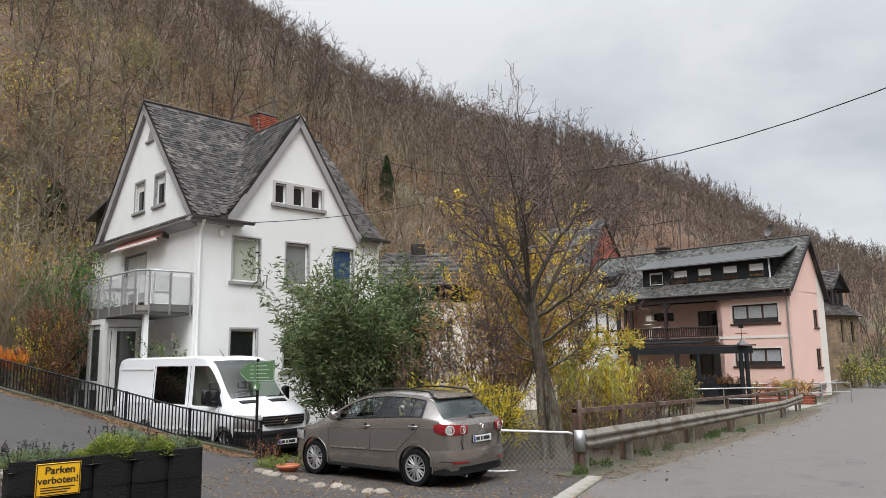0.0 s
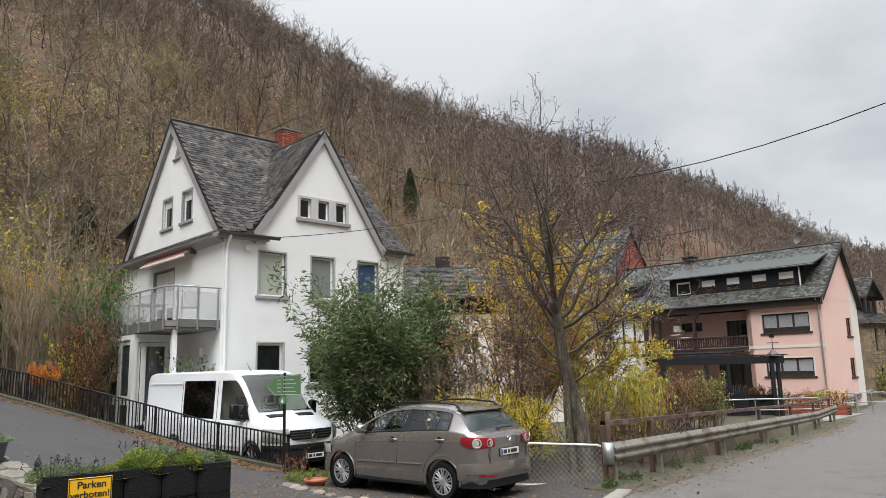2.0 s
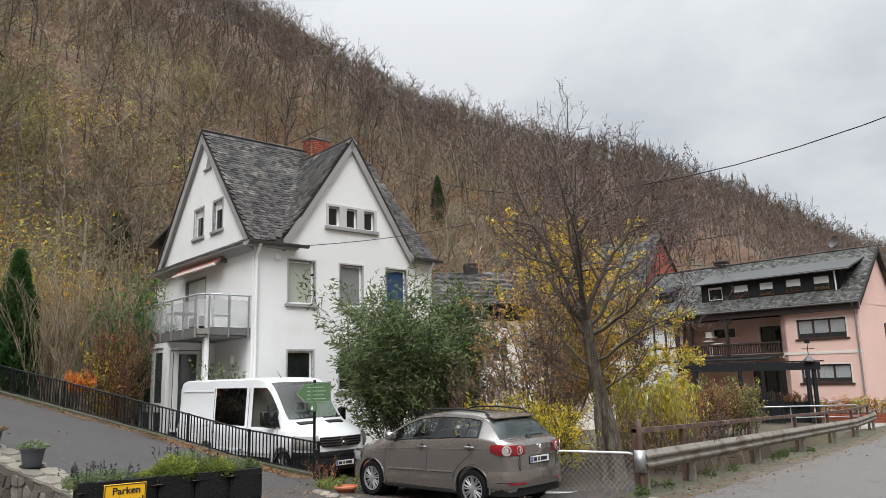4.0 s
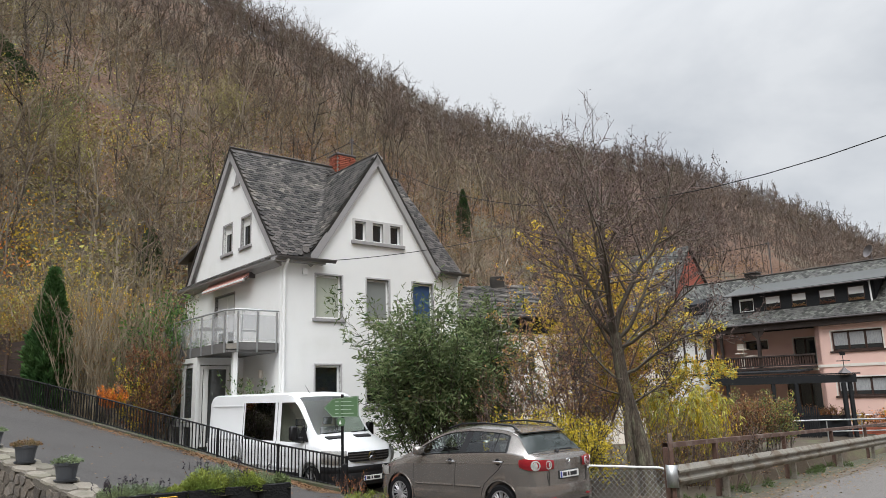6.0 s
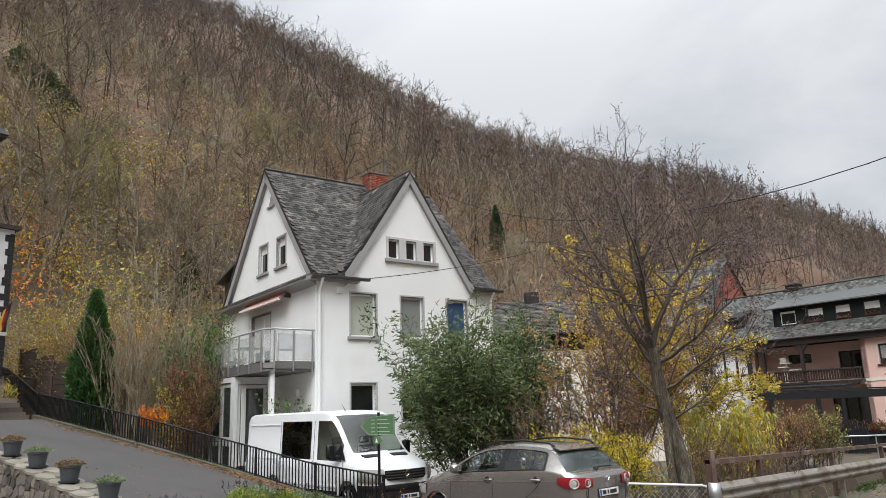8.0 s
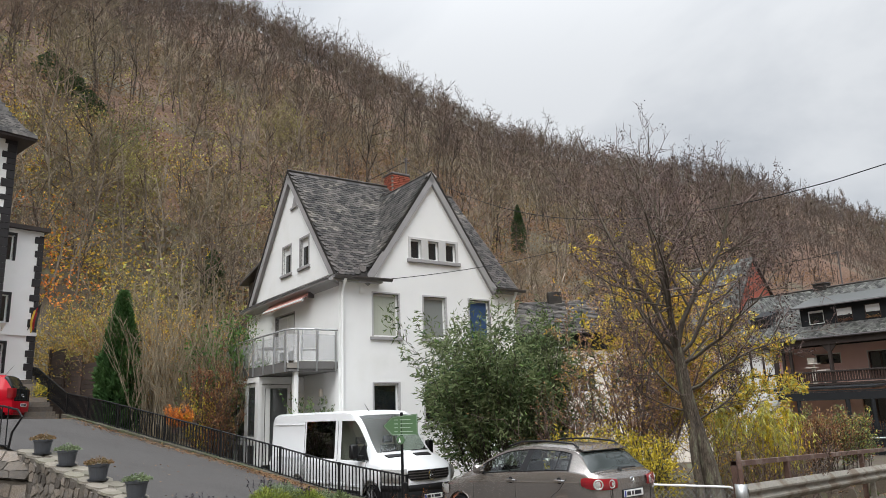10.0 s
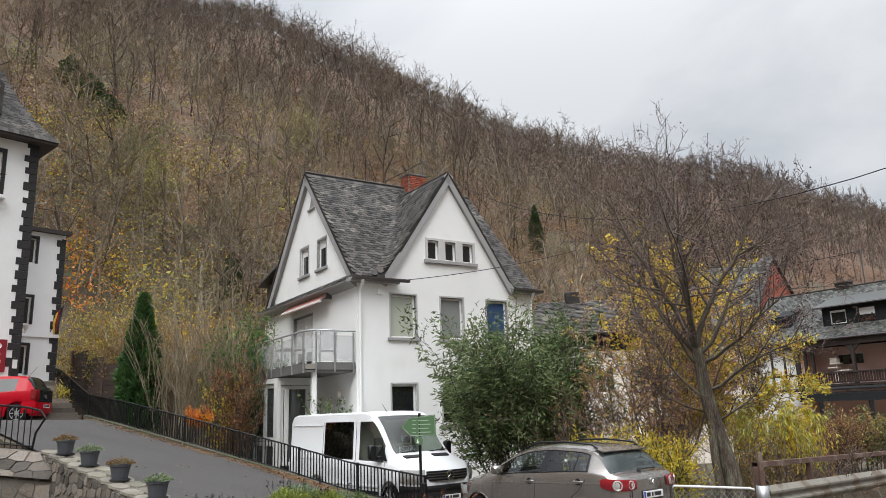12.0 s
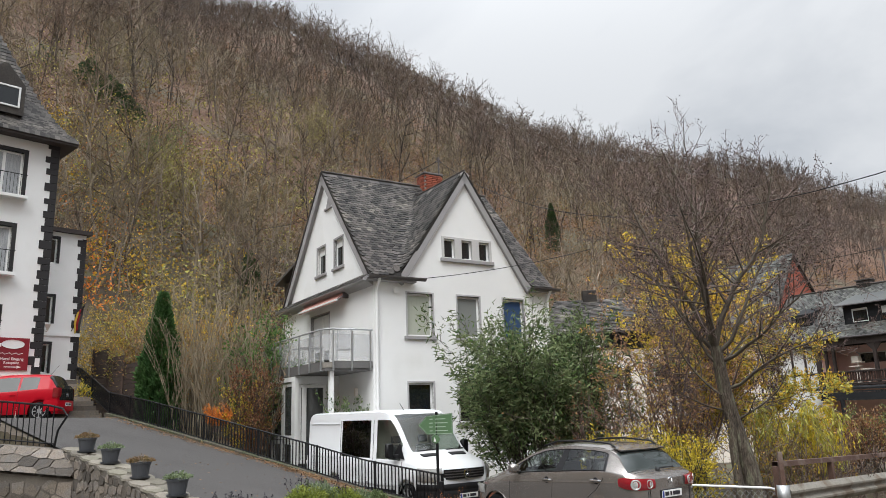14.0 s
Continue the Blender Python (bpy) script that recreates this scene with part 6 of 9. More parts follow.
def alder():
    """The bare twin-trunked tree behind the gate: a leaning trunk that forks low into wide, upturned limbs."""
    rng = np.random.default_rng(5)
    x, y = 2.25, 15.6
    g = gz(x, y) - 0.1
    ob = thing("bare_tree", pose(x, y, g), "bare twin-trunked tree with dark seed clusters on its twigs", "tree")
    fork = 2.78 - g
    trunk = [Vector((0.10 - 0.40 * t - 0.10 * t * t + 0.04 * math.sin(t * 7), 0.05 * math.sin(t * 5), fork * t)) for t in np.linspace(0, 1, 12)]
    slim = [Vector((-0.24 + 0.06 * t - 0.10 * t * t + 0.03 * math.sin(t * 9 + 1), -0.22 + 0.22 * t, fork * 0.93 * t)) for t in np.linspace(0, 1, 12)]
    part("trunk", Mesh().tube(trunk, [0.19 * (1 - 0.42 * k / 11) + (0.07 if k == 0 else 0) for k in range(12)], 12), bark, ob, "grey fissured bark", True)
    part("second_trunk", Mesh().tube(slim, [0.088 * (1 - 0.3 * k / 11) + (0.03 if k == 0 else 0) for k in range(12)], 9), bark, ob, "", True)
    top = np.array(trunk[-1])
    # limbs: share of the trunk's height, heading, lean, length, radius
    limbs = []
    for at_, head, tilt, length, r in ((1.0, 95, 0.06, 4.5, 0.080), (1.0, 178, 0.55, 4.1, 0.075), (1.0, 12, 0.38, 3.9, 0.070), (0.97, -75, 0.5, 3.8, 0.055), (0.96, 150, 0.95, 3.1, 0.055), (0.95, 20, 1.2, 3.1, 0.055),
                                       (0.90, -20, 1.9, 2.7, 0.048), (0.88, 200, 1.5, 2.6, 0.045), (0.84, 60, 1.3, 2.6, 0.040), (0.74, -8, 2.6, 2.5, 0.042), (0.70, 188, 2.2, 2.1, 0.036), (0.56, 12, 1.8, 1.6, 0.030), (0.98, 235, 0.6, 3.6, 0.050), (0.62, 170, 2.6, 1.5, 0.026)):
        b = Vector(trunk[0]).lerp(trunk[-1], at_) if at_ >= 1 else trunk[int(at_ * 11)].lerp(trunk[int(at_ * 11) + 1], at_ * 11 - int(at_ * 11))
        a = radians(head)
        limbs += branching(rng, b, (math.cos(a) * tilt, math.sin(a) * tilt, 1), length, r, 3, (13, 8, 5), (0.46, 0.5, 0.5), 0.95, 0.13 if tilt > 0.7 else 0.03, 0.13, 0.2, 8, end=0.2)
    c = Cloud()
    rods_of(c, [r for r in limbs if r[0] == 0], 0.010)
    rods_of(c, [r for r in limbs if r[0] == 1], 0.0065)
    tagged(part("crown_wood", c.data("crown_wood", alder_bark), alder_bark, ob), kind="stuff")
    c = Cloud()
    rods_of(c, [r for r in limbs if r[0] == 2], 0.0045)
    last = [r for r in limbs if r[0] == 3]
    c.slips([r[1] for r in last[::3]], [r[2] for r in last[2::3]], 0.0062, rng)
    tagged(part("twig_work", c.data("twig_work", twig_plum), twig_plum, ob), kind="stuff")
    c = Cloud()
    high = [r for r in last if r[1][2] > 2.2]
    at, along = scatter_on(rng, high, 7000, 0.02)
    c.leaves(at, 0.038, 0.032, rng, 0.6, along)
    tagged(part("seed_mass", c.data("seed_mass", seed_dark), seed_dark, ob), kind="stuff")
    return ob


alder()

bush("orange_shrub", 1.15, 18.6, gz(1.15, 18.6), "tall shrub with thin rust and golden leaves", "bush", (twig_red, leaf_rust), 43, 12, 5.0, 0.85, 0.066, 13000,
     0.42, 3, (8, 5, 3), 0.2, 0.035, 0.6, 0.2, mix=[(leaf_dusky, 0.6), (leaf_brown, 0.2), (leaf_gold, 0.2)], thick=0.005, ratio=(0.42, 0.5, 0.5))
bush("golden_tree", 1.45, 21.3, gz(1.45, 21.3), "golden yellow leaved small tree behind the bare tree", "tree", (twig_dark, leaf_gold), 44, 9, 6.0, 0.7, 0.10, 13000,
     0.3, 3, (7, 5, 3), 0.2, 0.035, 0.3, 0.3, mix=[(leaf_gold, 0.6), (leaf_yellow, 0.4)], ratio=(0.42, 0.5, 0.5))
bush("golden_tree", 3.25, 20.8, gz(3.25, 20.8), "yellow leaved small tree by the brook", "tree", (twig_dark, leaf_yellow), 45, 10, 4.9, 0.75, 0.11, 19000,
     0.22, 3, (7, 5, 3), 0.3, 0.03, 0.3, 0.3, mix=[(leaf_gold, 0.55), (leaf_lime, 0.45)], ratio=(0.45, 0.5, 0.5))
willow(3.7, 18.3, "weeping willow with hanging yellow green leaves by the brook", 46, 15, 2.7, 1.2, 20, 26)
bush("bare_shrub", 2.8, 17.6, gz(2.8, 17.6), "tangled bare shrub with a few dry leaves", "bush", (twig_pale, leaf_brown), 47, 24, 1.9, 0.7, 0.06, 1600,
     0.8, 2, (6, 5), 0.2, 0.012, 0.9, 0.15, mix=[(leaf_brown, 0.7), (leaf_gold, 0.3)])
bush("bare_shrub", -0.1, 17.9, gz(-0.1, 17.9), "tangled brown shrub between the evergreen bush and the tree", "bush", (twig_red, leaf_brown), 48, 22, 2.9, 0.7, 0.06, 2200,
     0.6, 2, (6, 5), 0.2, 0.012, 0.8, 0.15, mix=[(leaf_brown, 0.5), (leaf_rust, 0.5)])
bush("bare_shrub", 3.5, 18.4, gz(3.5, 18.4), "brown thicket at the bank of the brook", "bush", (twig_red, leaf_brown), 482, 18, 1.7, 0.7, 0.06, 1800,
     0.6, 2, (6, 5), 0.2, 0.012, 0.9, 0.1, mix=[(leaf_brown, 0.4), (leaf_rust, 0.3), (scrub_olive, 0.3)])
bush("bare_shrub", 3.9, 17.3, gz(3.9, 17.3), "low tangle of bare brown twigs behind the guard rail", "bush", (twig_red, leaf_brown), 483, 36, 1.5, 0.7, 0.05, 900,
     0.8, 2, (6, 5), 0.2, 0.01, 0.9, 0.1, mix=[(leaf_brown, 1.0)])
bush("bare_shrub", 5.3, 19.0, gz(5.3, 19.0), "low tangle of bare brown twigs behind the guard rail", "bush", (twig_red, leaf_brown), 484, 36, 1.6, 0.7, 0.05, 900,
     0.8, 2, (6, 5), 0.2, 0.01, 0.9, 0.1, mix=[(leaf_brown, 1.0)])
bush("garden_hedge", 8.7, 29.5, gz(8.7, 29.5), "green and russet garden hedge", "hedge", (twig_dark, leaf_green), 49, 40, 1.9, 0.55, 0.09, 11000,
     0.3, 2, (6, 4), 0.1, 0.015, 1.2, 0.1, mix=[(leaf_green, 0.5), (leaf_rust, 0.3), (leaf_lime, 0.2)])
bush("garden_hedge", 7.3, 28.5, gz(7.3, 28.5), "brown dry garden hedge", "hedge", (twig_dark, leaf_brown), 50, 34, 1.8, 0.55, 0.10, 5000,
     0.5, 2, (6, 4), 0.1, 0.015, 1.1, 0.1, mix=[(leaf_brown, 0.6), (leaf_rust, 0.4)])


def conifer(x, y, h, r, seed, label, mt=None):
    rng = np.random.default_rng(seed)
    ob = thing("conifer", pose(x, y, gz(x, y)), label, "tree")
    part("trunk", Mesh().tube([(0, 0, 0), (0, 0, h * 0.95)], [0.09, 0.02], 7), bark, ob)
    mt = mt or leaf_dark
    c, n = Cloud(), 19000
    t = rng.uniform(0, 1, n) ** 0.8
    a = rng.uniform(0, math.tau, n)
    lump = 1 + 0.22 * np.sin(a * 5 + t * 17) + 0.12 * np.sin(a * 9 - t * 31)
    rad = r * np.minimum(1, 1.9 * (1 - t)) ** 0.8 * lump * rng.uniform(0.55, 1.0, n) ** 0.5
    at = np.stack([rad * np.cos(a), rad * np.sin(a), 0.1 + t * h], 1)
    along = np.stack([np.cos(a) * 0.6, np.sin(a) * 0.6, np.full(n, 0.9)], 1)
    c.leaves(at, 0.20, 0.075, rng, 0.0, along)
    part("foliage", c.data("foliage", mt), mt, ob)
    return ob


conifer(-15.15, 21.75, 5.0, 0.56, 51, "tall narrow green conifer beside the ramp railing", leaf_thuja)
conifer(-13.7, 30.0, 4.6, 0.9, 52, "small dark spruce at the foot of the slope")


def on_slope(az, el):
    """Where the hillside shows in a direction from the eye."""
    a = radians(az)
    for d in np.arange(44, 300, 0.5):
        x, y = d * math.sin(a), d * math.cos(a)
        if gz(x, y) > EYE[2] + d * math.tan(radians(el)):
            return x, y, d
    return x, y, d


for k, (az, el, grow, wide, label) in enumerate(((-4.5, 12.0, 3.4, 0.0085, "ivy-covered dark green tree on the hillside"), (-28.7, 8.8, 2.6, 0.0125, "small dark spruce on the hillside"), (-39.6, 22.4, 1.8, 0.02, "dark ivy-clad thicket high on the slope"),
                                                 (-38.2, 21.4, 1.4, 0.018, "dark ivy-clad thicket high on the slope"), (-41.0, 23.6, 1.6, 0.016, "dark ivy-clad thicket high on the slope"))):
    x, y, d = on_slope(az, el)
    conifer(x, y, d * math.tan(radians(grow)) + 1, wide * d, 520 + k, label, leaf_dark)
for k, (az, el, h, r, mt) in enumerate(((-36.2, 17.4, 5.0, 1.6, leaf_fresh), (-35.4, 16.2, 4.2, 1.5, leaf_lime), (-24.2, 20.4, 6.0, 2.2, leaf_lime), (-22.6, 19.6, 5.0, 1.8, leaf_lime), (-40.0, 17.2, 2.6, 1.3, leaf_rust), (-34.0, 15.0, 3.6, 1.6, leaf_lime))):
    x, y, d = on_slope(az, el)
    bush("hill_shrub", x, y, gz(x, y), ("rust red shrub on the slope" if mt is leaf_rust else "yellow green leafy shrub among the bare trees"), "bush", (twig_pale, mt), 530 + k, 26, h, 0.7, 0.16, 3200, 0.5, 2, (6, 4), 0.1, 0.03, r * 0.4, 0.2, thick=0.02,
         mix=[(mt, 0.7), (scrub_olive, 0.3)])
bush("bare_hazel", -13.75, 22.2, gz(-13.75, 22.2), "tall thicket of pale bare hazel rods", "bush", (twig_pale, leaf_brown), 53, 44, 5.2, 0.35, 0.05, 1500,
     0.26, 2, (6, 3), 0.2, 0.015, 0.75, 0.25, mix=[(leaf_brown, 1.0)], thick=0.010)
bush("bare_hazel", -12.4, 22.6, gz(-12.4, 22.6), "tall thicket of pale bare hazel rods", "bush", (twig_pale, leaf_brown), 54, 34, 4.6, 0.35, 0.05, 900,
     0.26, 2, (6, 3), 0.2, 0.015, 0.7, 0.25, mix=[(leaf_brown, 1.0)], thick=0.010)
bush("copper_hedge", -11.4, 21.2, gz(-11.4, 21.2), "copper brown leaved beech shrub beside the house", "bush", (twig_dark, leaf_rust), 55, 20, 4.2, 0.55, 0.075, 7000,
     0.08, 2, (10, 4), 0.2, 0.012, 0.45, 0.05, mix=[(leaf_rust, 0.6), (leaf_brown, 0.4)], ratio=(0.22, 0.5))
bush("laurel", -12.2, 23.7, gz(-12.2, 23.7), "bright green laurel behind the copper shrub", "bush", (twig_dark, leaf_fresh), 555, 26, 4.4, 0.5, 0.13, 8000,
     0.3, 2, (8, 4), 0.1, 0.02, 0.6, 0.2, mix=[(leaf_fresh, 0.8), (leaf_thuja, 0.2)])
LAUREL = HOUSE @ Vector((-0.55, 0.5, 0))
bush("laurel", LAUREL.x, LAUREL.y, gz(LAUREL.x, LAUREL.y), "broad-leaved evergreen shrub against the white house", "bush", (twig_dark, leaf_green), 556, 12, 2.7, 0.5, 0.11, 1800,
     0.12, 1, (7,), 0.1, 0.012, 0.25, 0.5, mix=[(leaf_green, 0.7), (leaf_thuja, 0.3)])
bush("yellow_shrub", -11.6, 20.9, gz(-11.6, 20.9), "slim yellow leaved shrub behind the railing", "bush", (twig_dark, leaf_yellow), 56, 8, 2.7, 0.4, 0.07, 1500,
     0.12, 2, (7, 4), 0.2, 0.01, 0.15, 0.1)
bush("orange_bush", -12.15, 20.5, max(gz(-12.15, 20.5), 1.35), "small bright orange leaved bush behind the railing", "bush", (twig_red, leaf_orange), 57, 30, 0.75, 0.6, 0.05, 3600,
     0.55, 1, (9,), 0.1, 0.007, 0.18, 0.3)
for k, (x, y, h, mt, other) in enumerate(((-19.3, 27.6, 4.6, leaf_gold, scrub_olive), (-17.6, 27.0, 4.4, scrub_olive, leaf_gold), (-16.3, 25.6, 3.8, leaf_brown, scrub_olive), (-20.4, 28.6, 5.0, scrub_olive, leaf_green), (-15.4, 27.2, 4.4, leaf_brown, leaf_gold), (-12.2, 25.5, 3.2, leaf_green, scrub_olive), (-10.9, 25.2, 3.6, leaf_green, leaf_green), (-19.7, 26.8, 3.8, leaf_gold, leaf_brown), (-18.6, 25.9, 3.8, leaf_brown, leaf_lime), (-21.3, 27.6, 4.4, leaf_gold, scrub_olive), (-17.4, 25.4, 3.6, leaf_brown, scrub_olive), (-21.5, 27.5, 5.2, scrub_olive, leaf_gold))):
    bush("autumn_shrub", x, y, gz(x, y), ("tall golden autumn shrub at the foot of the slope", "tall olive green shrub at the foot of the slope")[mt is not leaf_gold], "bush", (twig_pale, mt), 401 + k, 24, h, 0.6, 0.10, 6500, 0.5, 2, (7, 5), 0.15, 0.02, 0.8, 0.15,
         mix=[(mt, 0.55), (other, 0.45)])


# ---- ramp railing ----
rust = material("rusty_steel", (0.10, 0.055, 0.04), 0.8, 0.3, 3, 40, 0.3, tint=(0.16, 0.12, 0.10), tint_at=0.6)
rail_steel = material("dull_guard_rail", (0.25, 0.232, 0.195), 0.65, 0.45, 2.5, 50, 0.2, metal=0.25, tint=(0.115, 0.085, 0.058), tint_at=0.52)
stone_grey = material("quarry_stone", (0.160, 0.134, 0.108), 0.9, 0.5, 6, 40, 0.8, pick=0.6, island=0.5, tint=(0.115, 0.102, 0.090), tint_at=0.53)
stone_pale = material("pale_flagstone", (0.20, 0.178, 0.145), 0.9, 0.3, 2.5, 40, 0.4, pick=0.25, island=0.25, tint=(0.13, 0.12, 0.09), tint_at=0.54)
joint = material("wall_mortar", (0.105, 0.092, 0.076), 0.95, 0.3, 3, 50, 0.4)
black_concrete = material("black_planter_stone", (0.012, 0.012, 0.0125), 0.95, 0.3, 6, 60, 0.6, pick=0.25, spec=0.2)
pot_grey = material("grey_plastic_pot", (0.06, 0.065, 0.075), 0.5, 0.12, 3, 40, 0.05)
terracotta = material("terracotta", (0.42, 0.14, 0.07), 0.85, 0.15, 4, 50, 0.15)
sign_yellow = material("yellow_sign_sheet", (0.80, 0.44, 0.01), 0.45, 0.05, 3, 30, 0.0)
sign_green = material("green_sign_sheet", (0.085, 0.165, 0.075), 0.5, 0.08, 3, 30, 0.0)
sign_white = material("white_sign_paint", (0.75, 0.76, 0.74), 0.5, 0.05, 3, 30, 0.0)
sign_faded = material("faded_sign_paint", (0.38, 0.46, 0.38), 0.6, 0.2, 8, 60, 0.0)
sign_red = material("dark_red_sign", (0.22, 0.012, 0.022), 0.4, 0.05, 3, 30, 0.0)
ink = material("black_sign_ink", (0.012, 0.012, 0.012), 0.5, 0.05, 3, 30, 0.0)


def fence_place(d):
    """The place on the railing's line d metres from its lower end, and the way along it."""
    left = d
    for a, b in zip(FENCE_LINE, FENCE_LINE[1:]):
        a, b = Vector(a), Vector(b)
        n = (b - a).xy.length
        if left <= n or b == Vector(FENCE_LINE[-1]):
            return a.lerp(b, left / n), (b - a).normalized()
        left -= n


FENCE_LINE = [(-4.10, 16.45, -0.47), (-6.2, 17.3, -0.18), (-8.2, 18.15, 0.24), (-11.4, 18.85, 0.98), (-14.2, 19.75, 1.56), (-17.0, 21.7, 1.92), (-19.7, 23.5, 2.95), (-20.6, 24.1, 3.1)]
fence = thing("railing", Matrix.Identity(4), "black iron bar railing along the ramp", "fence")
total = sum((Vector(b) - Vector(a)).xy.length for a, b in zip(FENCE_LINE, FENCE_LINE[1:]))
for h, r, name in ((0.76, 0.022, "top_rail"), (0.12, 0.016, "bottom_rail")):
    part(name, Mesh().tube([Vector(p) + Vector((0, 0, h)) for p in FENCE_LINE], r, 6), iron, fence)
bar = Mesh().box(-0.011, 0.011, -0.011, 0.011, 0.10, 0.76).data("bar", iron)
thick_post = Mesh().box(-0.026, 0.026, -0.026, 0.026, -0.15, 0.79, None, 0.004).data("post", iron)
n = int(total / 0.105)
for k in range(min(n, 300)):
    p, d = fence_place(k * 0.105)
    ob = part("post" if k % 19 == 0 else "bar", thick_post if k % 19 == 0 else bar, None, fence)
    ob.matrix_local = pose(p.x, p.y, p.z, 0, 0, math.degrees(math.atan2(d.y, d.x)))
# low stone edge under the railing
m = Mesh()
for a, b in zip(FENCE_LINE[:5], FENCE_LINE[1:6]):
    a, b = Vector(a), Vector(b)
    d = (b - a).normalized()
    s = Vector((d.y, -d.x, 0)).normalized() * 0.13
    m.add([a - s - Vector((0, 0, .5)), a + s - Vector((0, 0, .5)), b + s - Vector((0, 0, .5)), b - s - Vector((0, 0, .5)), a - s + Vector((0, 0, .09)), a + s + Vector((0, 0, .09)), b + s + Vector((0, 0, .09)), b - s + Vector((0, 0, .09))],
          [(0, 1, 2, 3), (4, 5, 6, 7), (0, 1, 5, 4), (1, 2, 6, 5), (2, 3, 7, 6), (3, 0, 4, 7)])
whole("kerb", m, mossy, "mossy concrete edging under the ramp railing", "kerb", kind="structure")

# sign post at the lower end of the railing
sp = thing("signpost", pose(-4.12, 16.15, -0.5), "green arrow-shaped trail signpost on a dark pole", "sign")
part("pole", Mesh().tube([(0, 0, 0), (0, 0, 2.18)], 0.032, 10), iron, sp, "", True)
m = Mesh().prism([(-0.42, 1.89), (-0.22, 2.09), (0.37, 2.14), (0.37, 1.68), (-0.22, 1.68)], 1, -0.03, -0.01)
bd = part("arrow_board", m, sign_green, sp, "green arrow board with rows of pale writing")
edge_ = [(-0.40, 1.89), (-0.212, 2.075), (0.355, 2.123), (0.355, 1.697), (-0.212, 1.697), (-0.40, 1.89)]
part("board_border", Mesh().tube([(x, -0.030, z) for x, z in edge_], 0.006, 4), sign_faded, bd)
for k in range(4):
    for a, b in ((-0.16, -0.08), (-0.03, 0.26 - 0.05 * (k % 2))):
        part("text_bar", Mesh().box(a, b, -0.034, -0.029, 1.755 + k * 0.085, 1.772 + k * 0.085), sign_faded, bd)
rd = part("round_plate", Mesh().box(-0.01, 0.01, -0.01, 0.01, 1.57, 1.58), sign_white, sp)
rd.data = lathe([(0.001, -0.045), (0.085, -0.045), (0.095, -0.04), (0.095, -0.025)], 24).data("round_plate", sign_green)
rd.matrix_local = pose(-0.02, 0, 1.58)
part("emblem", Mesh().prism([(-0.05, 1.53), (0.01, 1.53), (-0.02, 1.63)], 1, -0.052, -0.046), sign_white, rd).matrix_local = pose(0.0, 0, -1.58)
part("box", Mesh().box(0.02, 0.12, -0.08, 0.05, 0.0, 0.68, None, 0.01), iron, sp, "black box on the pole")

# ---- guard rail by the brook ----
ROAD_DIR = Vector((0.555, 0.832, 0))
RAIL_0 = Vector((2.43, 12.9, 0))


def by_road(s, off=0.0, up=0.0):
    """A place s metres along the guard rail, off metres towards the brook, above the road."""
    p = RAIL_0 + ROAD_DIR * s + Vector((-ROAD_DIR.y, ROAD_DIR.x, 0)) * off
    return Vector((p.x, p.y, float(road_z(p.x, p.y)) + up))


gr = thing("guard_rail", Matrix.Identity(4), "weathered steel guard rail along the brook", "guard rail")
prof = [(0.0, 0.74), (-0.035, 0.70), (-0.075, 0.655), (-0.075, 0.63), (-0.02, 0.585), (-0.02, 0.555), (-0.075, 0.51), (-0.075, 0.485), (-0.035, 0.44), (0.0, 0.41)]
rows = [[by_road(s, o, z) for o, z in prof] for s in np.linspace(-0.15, 24.8, 26)]
beam = part("beam", Mesh().grid(rows), rail_steel, gr, "two-wave steel beam")
beam.modifiers.new("thickness", "SOLIDIFY").thickness = 0.008
m = Mesh()
rows = [[by_road(-0.15 - 0.12 * math.sin(a), 0.04 - 0.10 * math.cos(a), z) for a in np.linspace(0, math.pi, 10)] for z in (0.39, 0.75)]
end = part("end_piece", Mesh().grid(rows), zinc, gr, "bright rounded end piece", True)
end.modifiers.new("thickness", "SOLIDIFY").thickness = 0.01
turn = math.degrees(math.atan2(ROAD_DIR.y, ROAD_DIR.x))
gp = Mesh().box(-0.05, 0.05, 0.0, 0.10, -0.6, 0.70, None, 0.006).data("post", rail_steel)
hp = Mesh().box(-0.045, 0.045, 0.16, 0.25, -0.8, 1.02, None, 0.006).data("upper_post", rust)
for s in (0.05, 2.3, 6.8, 11.4, 16.0, 20.5, 24.4):
    p = by_road(s)
    part("post", gp, None, gr).matrix_local = pose(p.x, p.y, p.z, 0, 0, turn)
    part("upper_post", hp, None, gr).matrix_local = pose(p.x, p.y, p.z, 0, 0, turn)
m = Mesh()
rows = [[by_road(s, o, z) for o, z in ((0.16, 1.01), (0.25, 1.01), (0.25, 1.09), (0.16, 1.09), (0.16, 1.01))] for s in np.linspace(0.02, 24.6, 9)]
part("upper_rail", Mesh().grid(rows), rust, gr, "rust brown upper rail")
far = thing("guard_rail", Matrix.Identity(4), "far short stretch of steel guard rail", "guard rail")
rows = [[by_road(s, o + 0.6, z) for o, z in prof] for s in np.linspace(33, 46, 6)]
b2 = part("beam", Mesh().grid(rows), rail_steel, far)
b2.modifiers.new("thickness", "SOLIDIFY").thickness = 0.01
for s in (33.2, 37, 41, 45):
    p = by_road(s, 0.6)
    part("post", gp, None, far).matrix_local = pose(p.x, p.y, p.z, 0, 0, turn)

